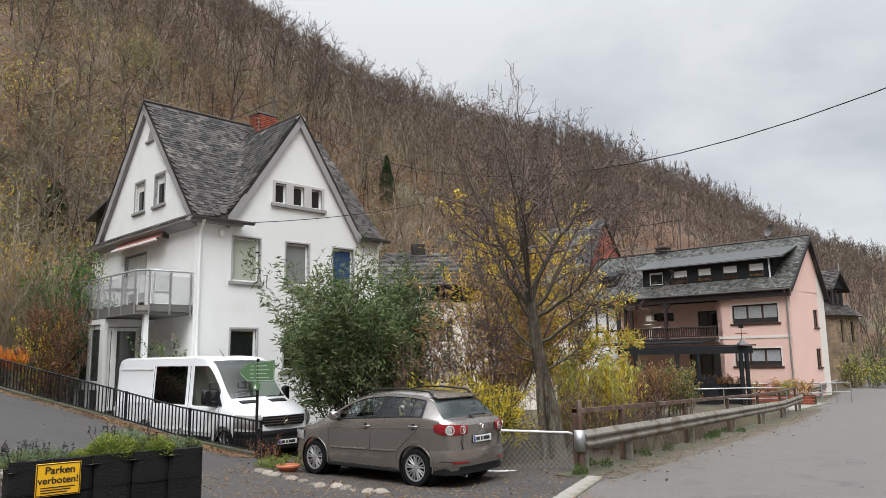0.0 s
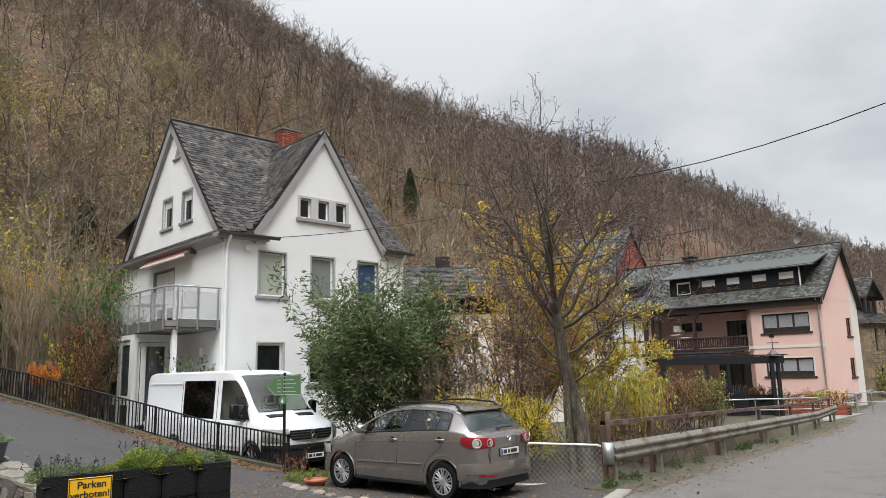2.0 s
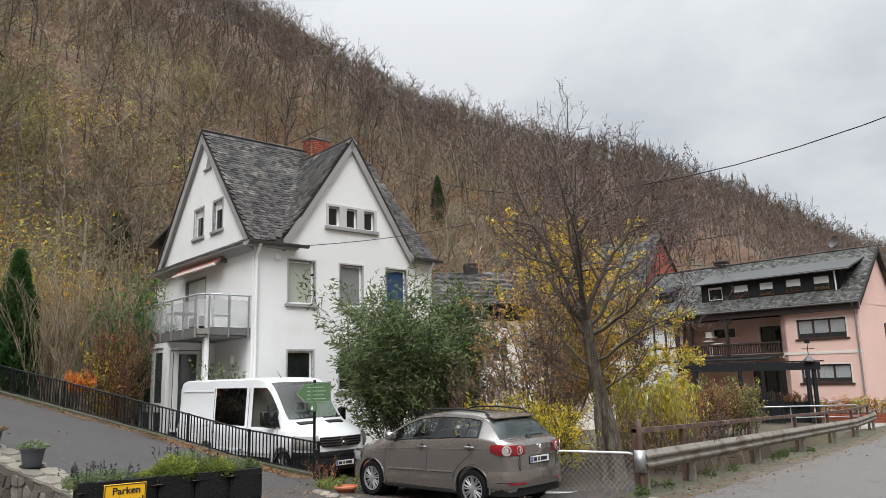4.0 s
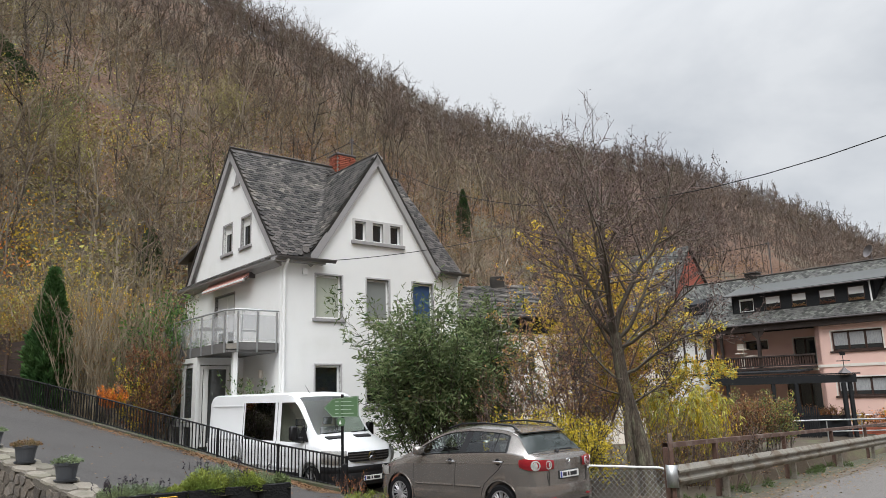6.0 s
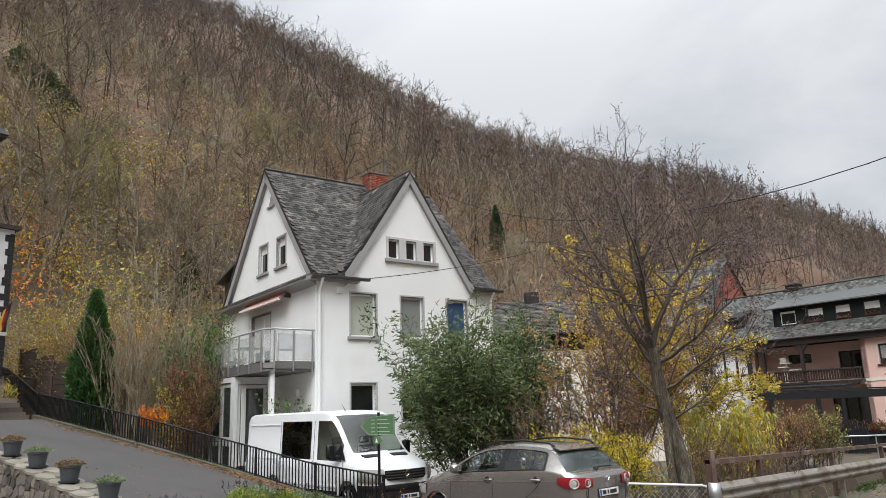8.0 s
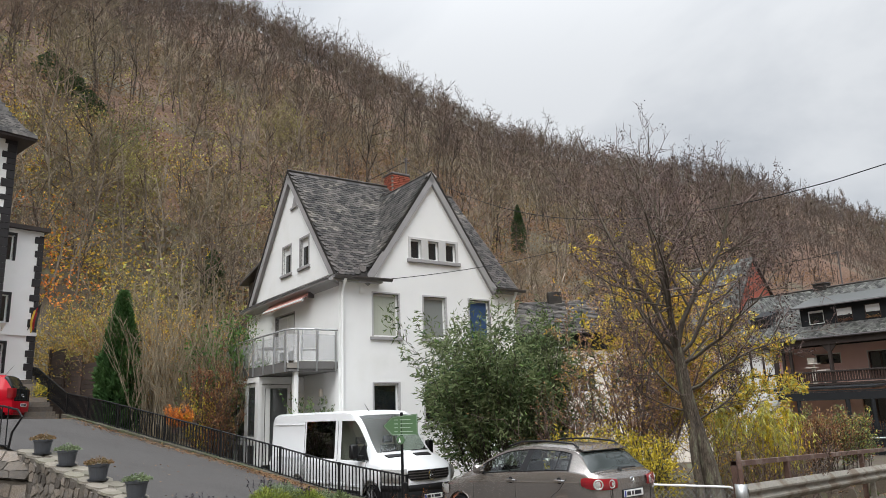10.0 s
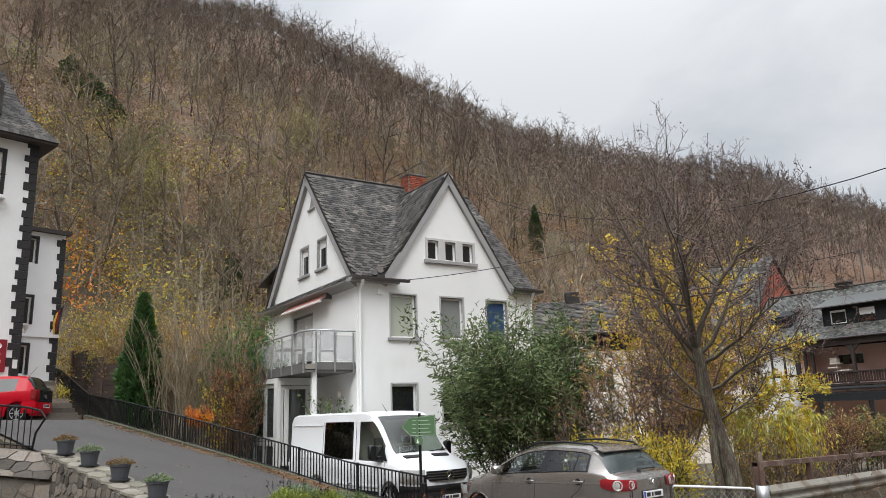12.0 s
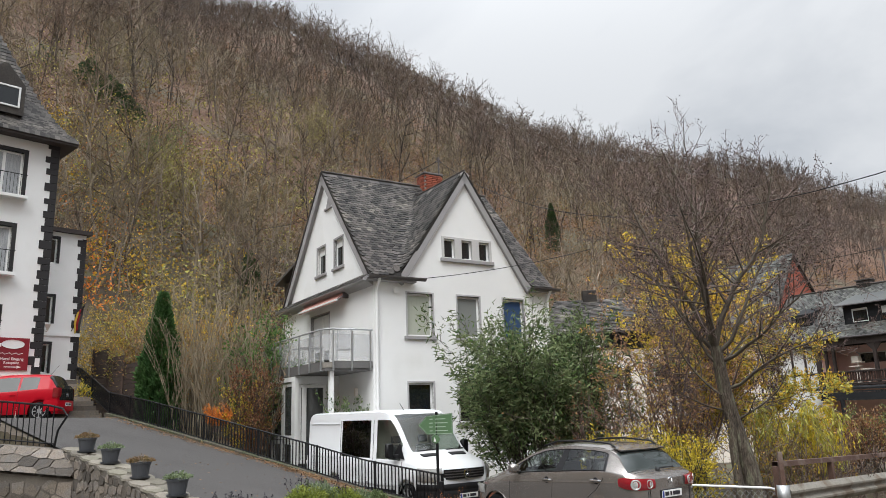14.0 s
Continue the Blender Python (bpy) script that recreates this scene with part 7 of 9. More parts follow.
# concrete verge and brook wall
m = Mesh()
rows = [[by_road(s, o, z) for o, z in ((-0.30, 0.008), (-0.26, 0.02), (0.30, 0.03), (0.34, 0.0), (0.34, -1.7))] for s in np.linspace(-0.6, 32, 30)]
whole("verge", Mesh().grid(rows), mossy, "worn concrete verge and brook wall with fallen leaves", "kerb", kind="structure")
rows = [[by_road(s, o, z) for o, z in ((4.3, -1.9), (4.3, -0.15), (4.55, -0.12), (4.55, -1.9))] for s in np.linspace(6, 34, 20)]
whole("brook_wall", Mesh().grid(rows), stone_grey, "rough stone wall on the far bank of the brook", "wall", kind="structure")
rows = [[by_road(s, o, -1.62 + 0.02 * math.sin(s * 3 + o)) for o in np.linspace(0.3, 4.4, 8)] for s in np.linspace(5, 36, 60)]
whole("brook", Mesh().grid(rows), material("brook_water", (0.03, 0.032, 0.025), 0.08, 0.3, 2, 10, 0.3, spec=0.6), "shallow dark brook", "water", kind="structure", smooth=True)
rng = np.random.default_rng(29)
rows = [[by_road(s, o, -0.02 if o < -0.62 else 0.012) for o in (-0.72 + 0.07 * math.sin(s * 2.3) * math.sin(s * 0.37 + 1), -0.6, -0.29)] for s in np.linspace(-0.3, 27, 110)]
whole("verge", Mesh().grid(rows), material("dusty_verge", (0.118, 0.102, 0.082), 0.95, 0.45, 1.6, 14, 0.8, tint=(0.070, 0.058, 0.042), tint_at=0.5), "strip of dirt and leaf mould beside the guard rail", "verge", kind="structure")
tar = material("asphalt_repair", (0.085, 0.082, 0.079), 0.9, 0.3, 1.2, 60, 0.6, tint=(0.11, 0.106, 0.10), tint_at=0.5)
for s0, s1, o0, o1 in ((19.0, 23.5, -6.0, -4.9),):
    rows = [[by_road(s, o + 0.05 * math.sin(s * 1.7), 0.010) for o in (o0, (o0 + o1) / 2, o1)] for s in np.linspace(s0, s1, 24)]
    whole("road_patch", Mesh().grid(rows), tar, "darker strip of repaired asphalt in the road", "road", kind="structure")
# footbridge to the pink house
BRIDGE = [(15.95, 33.7), (11.2, 33.45), (14.4, 38.5), (20.0, 38.3)]
m = Mesh().add([(x, y, z) for z in (-1.3, -0.965) for x, y in BRIDGE], [(0, 1, 2, 3), (7, 6, 5, 4), (0, 1, 5, 4), (1, 2, 6, 5), (2, 3, 7, 6), (3, 0, 4, 7)])
whole("footbridge", m, concrete, "pale concrete slab bridge over the brook", "bridge", kind="structure")
m = Mesh().grid([[by_road(s, o, 0.03) for s in np.linspace(16.5, 30, 6)] for o in np.linspace(9.4, 16, 5)])
whole("forecourt", m, concrete, "pale paved forecourt of the pink house", "pavement", kind="structure")


def tube_rail(a, b, posts=3):
    r = thing("bridge_railing", Matrix.Identity(4), "galvanised tube railing of the footbridge", "railing", "bridge railings")
    a, b = Vector((*a, -0.98)), Vector((*b, -0.98))
    up = Vector((0, 0, 1))
    d = (b - a).normalized()
    loop = [a, a + up * 0.88, a + up * 0.98 + d * 0.03, a + up * 1.02 + d * 0.12, b + up * 1.02 - d * 0.12, b + up * 0.98 - d * 0.03, b + up * 0.88, b]
    part("frame", Mesh().tube(loop, 0.032, 8), zinc, r, "", True)
    part("middle_rail", Mesh().tube([a + up * 0.54, b + up * 0.54], 0.024, 8), zinc, r, "", True)
    for k in range(1, posts):
        q = a.lerp(b, k / posts)
        part("post", Mesh().tube([q, q + up * 1.02], 0.026, 8), zinc, r, "", True)


tube_rail((15.7, 33.9), (11.3, 33.7))
tube_rail((19.4, 38.0), (15.2, 38.05))
tube_rail((19.6, 38.3), (21.2, 38.5), 2)

# ---- chain-link gate beside the car ----
G0, G1_ = Vector((0.16, 13.67, -0.475)), Vector((2.37, 13.59, -0.50))
gate = thing("wire_gate", Matrix.Identity(4), "low white chain-link gate leaning beside the car", "gate")
gd = (G1_ - G0).normalized()
up = Vector((0, 0, 1))
c1 = G1_ + up * 0.665
part("frame", Mesh().tube([G0 + up * 0.06, G0 + up * 0.815, G1_ + up * 0.75 - gd * 0.12, G1_ + up * 0.72 - gd * 0.03, c1, G1_ + up * 0.06, G0 + up * 0.06], 0.02, 8), white_paint, gate, "white tube frame", True)
m = Mesh()
for k in range(-9, 34):
    for sgn in (1, -1):
        a0 = k * 0.095
        pts = []
        for z in (0.08, 0.71):
            x = a0 + sgn * (z - 0.08) * 0.9
            pts.append((x, z))
        (x0, z0), (x1, z1) = pts
        t0, t1 = 0.0, 1.0
        for lim, s in ((0.0, 1), (2.16, -1)):
            if s * (x0 - lim) < 0 and s * (x1 - lim) < 0:
                t1 = -1
                break
            if s * (x0 - lim) < 0:
                t0 = max(t0, (lim - x0) / (x1 - x0))
            if s * (x1 - lim) < 0:
                t1 = min(t1, (lim - x0) / (x1 - x0))
        if t1 > t0:
            q = [G0 + gd * (x0 + (x1 - x0) * t) + up * (z0 + (z1 - z0) * t) for t in (t0, t1)]
            m.tube(q, 0.0038, 3, False)
tagged(part("wire_mesh", m, zinc, gate), kind="stuff")
part("post", Mesh().box(2.28, 2.35, 12.74, 12.81, -0.6, 0.88, None, 0.008), rust, gate, "dark brown post")

# ---- stone wall with pots ----
def rubble_cells(rng, length, height, w, h):
    """Uneven many-sided stones that fill a wall face: each is a list of (a, z) corners."""
    na, nz = max(1, round(length / w)), max(1, round(height / h))
    w, h = length / na, height / nz
    seeds = [((i + 0.5 + 0.25 * (j % 2) + rng.uniform(-0.36, 0.36)) * w, (j + 0.5 + rng.uniform(-0.34, 0.34)) * h) for j in range(nz) for i in range(na)]
    cells = []
    for sa, sz in seeds:
        poly = [(max(sa - 1.4 * w, 0), max(sz - 1.4 * h, 0)), (min(sa + 1.4 * w, length), max(sz - 1.4 * h, 0)), (min(sa + 1.4 * w, length), min(sz + 1.4 * h, height)), (max(sa - 1.4 * w, 0), min(sz + 1.4 * h, height))]
        for ta, tz in seeds:
            da, dz = (ta - sa) / w, (tz - sz) / h
            if (ta, tz) == (sa, sz) or abs(da) > 2.8 or abs(dz) > 2.8:
                continue
            side = lambda p: (p[0] - (sa + ta) / 2) / w * da + (p[1] - (sz + tz) / 2) / h * dz
            cut = []
            for p, q in zip(poly, poly[1:] + poly[:1]):
                fp, fq = side(p), side(q)
                if fp <= 0:
                    cut.append(p)
                if fp * fq < 0:
                    t = fp / (fp - fq)
                    cut.append((p[0] + (q[0] - p[0]) * t, p[1] + (q[1] - p[1]) * t))
            poly = cut
            if len(poly) < 3:
                break
        if len(poly) >= 3:
            cells.append(poly)
    return cells


def stones_on(parent, length, height_at, at, seed, w, h, gap=0.014):
    """Rubble set into a wall face: at(a, z, out) gives places, height_at the foot and the top."""
    rng = np.random.default_rng(seed)
    most = max(height_at(0)[1] - height_at(0)[0], height_at(length)[1] - height_at(length)[0])
    rest, k = Mesh(), 0
    for poly in rubble_cells(rng, length, most, w, h):
        ca, cz = sum(p[0] for p in poly) / len(poly), sum(p[1] for p in poly) / len(poly)
        lo, hi = height_at(ca)
        if cz > hi - lo:
            continue
        size = max(max(abs(p[0] - ca), abs(p[1] - cz)) for p in poly)
        keep = max(0.5, 1 - gap / max(size, 0.02) * 1.3)
        place = lambda p, f, o: at(ca + (p[0] - ca) * f, lo + min(cz + (p[1] - cz) * f, hi - lo), o)
        n, out = len(poly), rng.uniform(0.006, 0.022)
        tilt = rng.uniform(-0.006, 0.006)
        vs = [place(p, keep, -0.012) for p in poly] + [place(p, keep * 0.97, out + tilt * (p[0] - ca) / size) for p in poly]
        fs = [tuple(range(n, 2 * n))] + [(q, (q + 1) % n, n + (q + 1) % n, n + q) for q in range(n)]
        if k < 300:
            part("stone", Mesh().add(vs, fs), stone_grey, parent)
        else:
            rest.add(vs, fs)
        k += 1
    if rest.f:
        tagged(part("stonework", rest, stone_grey, parent), kind="stuff")


W0, W1 = Vector((-3.85, 7.43, 0)), Vector((-9.06, 10.48, 0))
wd = (W1 - W0).normalized()
wn_ = Vector((-wd.y, wd.x, 0))
if wn_.y > 0:
    wn_ = -wn_
WL = (W1 - W0).length


def wall_top(a):
    return 0.30 + 0.98 * a / WL


pot_wall = thing("stone_wall", Matrix.Identity(4), "rough quarry-stone retaining wall topped with flagstones", "wall", kind="structure")
m = Mesh()
v = []
for a in (0, WL):
    p = W0 + wd * a
    for o in (0.0, -0.42):
        for z in (-0.3, wall_top(a)):
            v.append(p + wn_ * o + Vector((0, 0, z)))
m.add(v, [(0, 1, 5, 4), (2, 3, 7, 6), (1, 3, 7, 5), (0, 1, 3, 2), (4, 5, 7, 6)])
part("core", m, joint, pot_wall)
stones_on(pot_wall, WL, lambda a: (-0.1, wall_top(a) - 0.03), lambda a, z, o: W0 + wd * a + wn_ * o + Vector((0, 0, z)), 61, 0.17, 0.15)
rng = np.random.default_rng(62)
for k in range(16):
    a = (k + 0.5) * WL / 16
    for o, w in ((-0.1, 0.13), (-0.32, 0.13)):
        c = W0 + wd * (a + rng.uniform(-0.03, 0.03)) + wn_ * o
        n = 7
        ring = [(c + wd * (WL / 33 * e * math.cos(t)) + wn_ * (w * e * math.sin(t))) for t, e in ((math.tau * (q + rng.uniform(-0.2, 0.2)) / n, rng.uniform(0.9, 1.15)) for q in range(n))]
        z = [wall_top((p - W0).dot(wd)) for p in ring]
        vs = [p + Vector((0, 0, h - 0.01)) for p, h in zip(ring, z)] + [c + (p - c) * 0.94 + Vector((0, 0, h + 0.022)) for p, h in zip(ring, z)]
        part("flagstone", Mesh().add(vs, [tuple(range(n, 2 * n))] + [(q, (q + 1) % n, n + (q + 1) % n, n + q) for q in range(n)]), stone_pale, pot_wall)

# the yard below the wall, its back wall and the small railing on it
B0, B1 = Vector((-9.06, 10.48, 0)), Vector((-12.3, 10.6, 0))
bd_ = (B1 - B0).normalized()
bn = Vector((-bd_.y, bd_.x, 0))
if bn.y > 0:
    bn = -bn
back = thing("stone_wall", Matrix.Identity(4), "two-tiered quarry-stone wall at the back of the lower yard", "wall", kind="structure")
BL = (B1 - B0).length
m = Mesh()
pr = [(0.34, -0.3), (0.34, 0.86), (0.0, 1.10), (0.0, 1.24), (-0.4, 1.24), (-0.4, -0.3)]
rows = [[B0 + bd_ * a + bn * o + Vector((0, 0, z + 0.08 * a * (z > 0))) for o, z in pr] for a in (-0.6, BL)]
part("core", Mesh().grid(rows), joint, back)
stones_on(back, BL + 0.6, lambda a: (0.2, 0.80 + 0.06 * a), lambda a, z, o: B0 + bd_ * (a - 0.6) + bn * (0.34 + o) + Vector((0, 0, z)), 63, 0.30, 0.20)
stones_on(back, BL + 0.6, lambda a: (0.86, 1.22), lambda a, z, o: B0 + bd_ * (a - 0.6) + bn * (0.34 - (z - 0.9) * 1.05 + 0.02 + o) + Vector((0, 0, z + 0.08 * a)), 64, 0.34, 0.12, 0.010)
yard = [Vector((-3.7, 7.5, 0.16)), Vector((-8.9, 10.6, 0.22)), Vector((-12.4, 10.6, 0.25)), Vector((-13, 3, 0.2)), Vector((-6, 2.0, 0.1))]
whole("yard", Mesh().add(yard, [(0, 1, 2, 3, 4)]), material("yard_gravel", (0.16, 0.145, 0.125), 0.95, 0.3, 2, 25, 0.8), "grey gravel of the lower yard", "ground", kind="structure")
sr = thing("railing", Matrix.Identity(4), "short black iron railing with a curved end above the stone wall", "fence")
R0, R1 = B0 + Vector((-0.25, 0.12, 1.27)), B1 + Vector((0, 0.12, 1.52))
rdv = (R1 - R0).normalized()
part("top_rail", Mesh().tube([R0 + up * 0.02, R0 - rdv * 0.05 + up * 0.3, R0 - rdv * 0.22 + up * 0.55, R0 - rdv * 0.12 + up * 0.66, R0 + rdv * 0.15 + up * 0.70, R1 + up * 0.74], 0.018, 6), iron, sr)
part("bottom_rail", Mesh().tube([R0 + up * 0.08, R1 + up * 0.08], 0.014, 6), iron, sr)
for k in range(24):
    p = R0 + (R1 - R0) * ((k + 0.5) / 24)
    part("bar", Mesh().tube([p + up * 0.02, p + up * 0.71], 0.010, 5), iron, sr)


def flower_pot(x, y, z, s, mt, label, seed):
    rng = np.random.default_rng(seed)
    p = thing("flower_pot", pose(x, y, z), label, "flower pot", "pots on the wall")
    part("pot", lathe([(0.001, 0.02), (0.115, 0.02), (0.125, 0.03), (0.155, 0.22), (0.165, 0.225), (0.165, 0.255), (0.15, 0.255), (0.14, 0.22), (0.001, 0.21)], 24).data("pot", pot_grey), None, p, "", True).rotation_euler = (0, 0, 0)
    part("saucer", lathe([(0.001, 0.0), (0.15, 0.0), (0.165, 0.03), (0.15, 0.03), (0.14, 0.012), (0.001, 0.012)], 24).data("saucer", pot_grey), None, p, "", True)
    c = Cloud()
    a, r = rng.uniform(0, math.tau, 420), np.sqrt(rng.uniform(0, 1, 420)) * 0.2
    at = np.stack([r * np.cos(a), r * np.sin(a), 0.26 + rng.uniform(0, 0.10, 420) * (1.2 - r / 0.2)], 1)
    c.leaves(at, 0.05, 0.022, rng, 0.0, np.stack([np.cos(a), np.sin(a), np.full(420, 0.6)], 1))
    tagged(part("plant", c.data("plant", mt), None, p), kind="stuff")
    p.scale = (s, s, s)
    return p


def round_z(me):
    """Turn a lathe mesh upright."""
    for q in me.vertices:
        q.co = Vector((q.co.x, -q.co.z, q.co.y))


heather = leaf_material("dry_heather", (0.22, 0.13, 0.075), (0.12, 0.13, 0.05))
herb = leaf_material("fresh_herb", (0.24, 0.27, 0.055), (0.15, 0.20, 0.045))
lavender = leaf_material("grey_green_lavender", (0.17, 0.215, 0.13), (0.20, 0.24, 0.11))
spike = leaf_material("dry_lavender_spike", (0.035, 0.028, 0.04), (0.05, 0.04, 0.04))
for k, (x, y, mt, lab) in enumerate(((-5.75, 8.79, lavender, "grey plastic pot with a small green plant"), (-6.73, 9.36, heather, "grey plastic pot with dry brown heather"),
                                     (-7.66, 9.90, lavender, "grey plastic pot with fresh green plants"), (-8.49, 10.38, heather, "grey plastic pot with dry brown heather"))):
    c = Vector((x, y, 0)) - W0
    c = W0 + wd * c.dot(wd) - wn_ * 0.2
    flower_pot(c.x, c.y, wall_top((c - W0).dot(wd)) + 0.022, 0.86, mt, lab, 70 + k)
for o in scene.objects:
    if o.name.split(".")[0] in ("pot", "saucer") and not o.data.get("turned"):
        round_z(o.data)
        o.data["turned"] = 1

# ---- black planter with the no-parking sign ----
P0, P1 = Vector((-3.53, 6.03, 0.85)), Vector((-2.28, 7.03, 0.85))
pd = (P1 - P0).xy.to_3d().normalized()
pn = Vector((pd.y, -pd.x, 0))
planter = thing("planter", Matrix.Identity(4), "planter of black ribbed concrete blocks with herbs and lavender", "planter")
PL = (P1 - P0).xy.length
n = 5
w = PL / n
front = [(-w / 2 + 0.004 + (w - 0.008) * t, -0.13 - 0.045 * math.sin(math.pi * t) ** 0.5) for t in np.linspace(0, 1, 9)]
bo = Mesh()
for z0, z1, f in ((0.0, 0.012, 0.985), (0.012, 0.258, 1.0), (0.258, 0.272, 0.985)):
    bo.prism([(x * f, y * f) for x, y in front] + [(w / 2 - 0.004, 0.17), (-w / 2 + 0.004, 0.17)], 2, z0, z1)
bo_me = bo.data("block", black_concrete)
ang = math.degrees(math.atan2(pd.y, pd.x))
rng = np.random.default_rng(9)
for r in range(3):
    for k in range(n):
        c = P0 + pd * (k + 0.5) * w - pn * 0.17
        ob = part("block", bo_me, None, planter)
        ob.matrix_local = pose(c.x, c.y, 0.85 - 0.275 * (r + 1) + rng.uniform(-0.004, 0.004), 0, 0, ang + rng.uniform(-1.5, 1.5))
part("earth", Mesh().add([P0 + up * -0.08, P1 + up * -0.05, P1 - pn * 0.75 - up * 0.05, P0 - pn * 0.75 - up * 0.08], [(0, 1, 2, 3)]), soil, planter)


def tuft(name, cx, cy, z, r, h, count, mt, label, seed, leaf=0.07, wide=0.12, spikes=0):
    rng = np.random.default_rng(seed)
    t = thing(name, pose(cx, cy, z), label, "plant", "planter herbs")
    c = Cloud()
    a, q = rng.uniform(0, math.tau, count), np.sqrt(rng.uniform(0, 1, count))
    lump = 1 + 0.28 * np.sin(a * 3 + seed) * q + 0.18 * np.sin(a * 7 + q * 9)
    hh = rng.uniform(0.05, 1, count) * h * (1.15 - 0.6 * q * q) * lump
    at = np.stack([q * r * np.cos(a), q * r * np.sin(a), hh], 1)
    c.leaves(at, leaf * 0.62, leaf * max(wide, 0.2) * 0.9, rng, 0.0, np.stack([np.cos(a) * q, np.sin(a) * q, np.full(count, 0.55)], 1))
    tagged(part("foliage", c.data("foliage", mt), None, t), kind="stuff")
    if spikes:
        c = Cloud()
        a, q = rng.uniform(0, math.tau, spikes), np.sqrt(rng.uniform(0, 1, spikes)) * r
        b = np.stack([q * np.cos(a), q * np.sin(a), np.full(spikes, h * 0.5)], 1)
        e = b + np.stack([np.cos(a) * 0.06, np.sin(a) * 0.06, rng.uniform(h * 0.45, h * 0.85, spikes)], 1)
        c.rods(b, e, 0.002, 0.002)
        for f in (0.0, 0.018, 0.036, 0.05):
            c.leaves(np.repeat(e + np.array([0, 0, f]), 4, 0), 0.017, 0.010, rng, 0.0)
        tagged(part("seed_spike_mass", c.data("seed_spike_mass", spike), None, t), kind="stuff")
    return t


for k, (f, off, r, h, cnt, mt, lab, leaf, wide, sp_) in enumerate((
        (0.06, 0.22, 0.22, 0.17, 1500, lavender, "grey green lavender with dry flower spikes", 0.05, 0.14, 26), (0.20, 0.25, 0.20, 0.15, 1400, lavender, "grey green lavender cushion in the planter", 0.05, 0.14, 8),
        (0.36, 0.2, 0.20, 0.11, 1300, herb, "low yellow green cushion plant", 0.035, 0.45, 0), (0.52, 0.22, 0.26, 0.24, 2600, herb, "feathery yellow green herb", 0.06, 0.12, 0),
        (0.62, 0.30, 0.26, 0.25, 2200, lavender, "feathery grey green herb", 0.06, 0.10, 0), (0.74, 0.2, 0.24, 0.20, 2000, herb, "feathery yellow green herb", 0.06, 0.12, 0),
        (0.84, 0.25, 0.22, 0.18, 1700, lavender, "grey green cushion of herbs", 0.045, 0.2, 10), (0.955, 0.2, 0.13, 0.15, 700, leaf_green, "small leafy green plant", 0.045, 0.5, 0),
        (0.60, 0.55, 0.28, 0.26, 1800, lavender, "feathery grey green herb", 0.06, 0.1, 14))):
    c = P0 + pd * f * PL - pn * off
    tuft("herb", c.x, c.y, 0.79, r * 0.82, h * 0.68, int(cnt * 1.9), mt, lab, 80 + k, leaf, wide, sp_)


def lettering(text, size, m4, mat, parent, name="lettering", depth=0.0012):
    """Words as a flat mesh."""
    cu = bpy.data.curves.new(name, "FONT")
    cu.offset = size * 0.022
    cu.body, cu.size, cu.extrude, cu.align_x, cu.align_y = text, size, depth, "CENTER", "CENTER"
    ob = new(name, cu)
    dg = bpy.context.evaluated_depsgraph_get()
    me = bpy.data.meshes.new_from_object(ob.evaluated_get(dg))
    bpy.data.objects.remove(ob)
    me.materials.clear()
    me.materials.append(mat)
    o = new(name, me)
    o.parent = parent
    o.matrix_local = m4
    return o


c = P0 + pd * 0.36 + pn * 0.020
sg = thing("no_parking_sign", pose(c.x, c.y, 0.70, 0, 0, ang), "yellow sheet with black no-parking writing and border", "sign")
part("sheet", Mesh().box(-0.17, 0.17, -0.006, 0.004, -0.14, 0.125, None, 0.003), sign_yellow, sg)
part("border", Mesh().box(-0.165, 0.165, -0.008, -0.0065, 0.113, 0.12).box(-0.165, 0.165, -0.008, -0.0065, -0.135, -0.128).box(-0.165, -0.158, -0.008, -0.0065, -0.128, 0.113).box(0.158, 0.165, -0.008, -0.0065, -0.128, 0.113), ink, sg)
lettering("Parken", 0.082, pose(0.01, -0.0075, 0.065, 90), ink, sg)
lettering("verboten!", 0.078, pose(0, -0.0075, -0.015, 90), ink, sg)
for k in range(3):
    part("text_bar", Mesh().box(-0.13, 0.13 - 0.03 * k, -0.008, -0.0065, -0.075 - k * 0.02, -0.066 - k * 0.02), ink, sg)

# ---- bed at the foot of the signpost ----
rng = np.random.default_rng(14)
for k in range(13):
    f = k / 12
    x, y = -3.4 + 2.4 * f + rng.uniform(-0.06, 0.06), 13.48 - 2.35 * f + rng.uniform(-0.06, 0.06)
    s = rng.uniform(0.05, 0.115)
    b = bmesh.new()
    bmesh.ops.create_icosphere(b, subdivisions=2, radius=1.0)
    for q in b.verts:
        q.co *= 1 + 0.25 * noise.noise(q.co * 1.3 + Vector((k * 7, 0, 0)))
        q.co = Vector((q.co.x * s * 1.3, q.co.y * s, q.co.z * s * 0.55))
    me = bpy.data.meshes.new("rock")
    b.to_mesh(me)
    b.free()
    me.materials.append(stone_grey)
    ob = new("rock", me)
    ob.matrix_world = pose(x, y, float(paved_z(x, y)) + s * 0.22, 0, 0, rng.uniform(0, 360))
    tagged(ob, "pale rounded field stone edging the bed", "stone", "stones edging the bed")
bowl = lathe([(0.001, 0.0), (0.13, 0.0), (0.21, 0.1), (0.225, 0.1), (0.225, 0.13), (0.2, 0.13), (0.19, 0.1), (0.001, 0.09)], 28).data("terracotta_bowl", terracotta)
round_z(bowl)
ob = new("terracotta_bowl", bowl)
ob.matrix_world = pose(-2.95, 13.95, float(paved_z(-2.95, 13.95)))
tagged(ob, "shallow terracotta bowl beside the bed", "bowl")
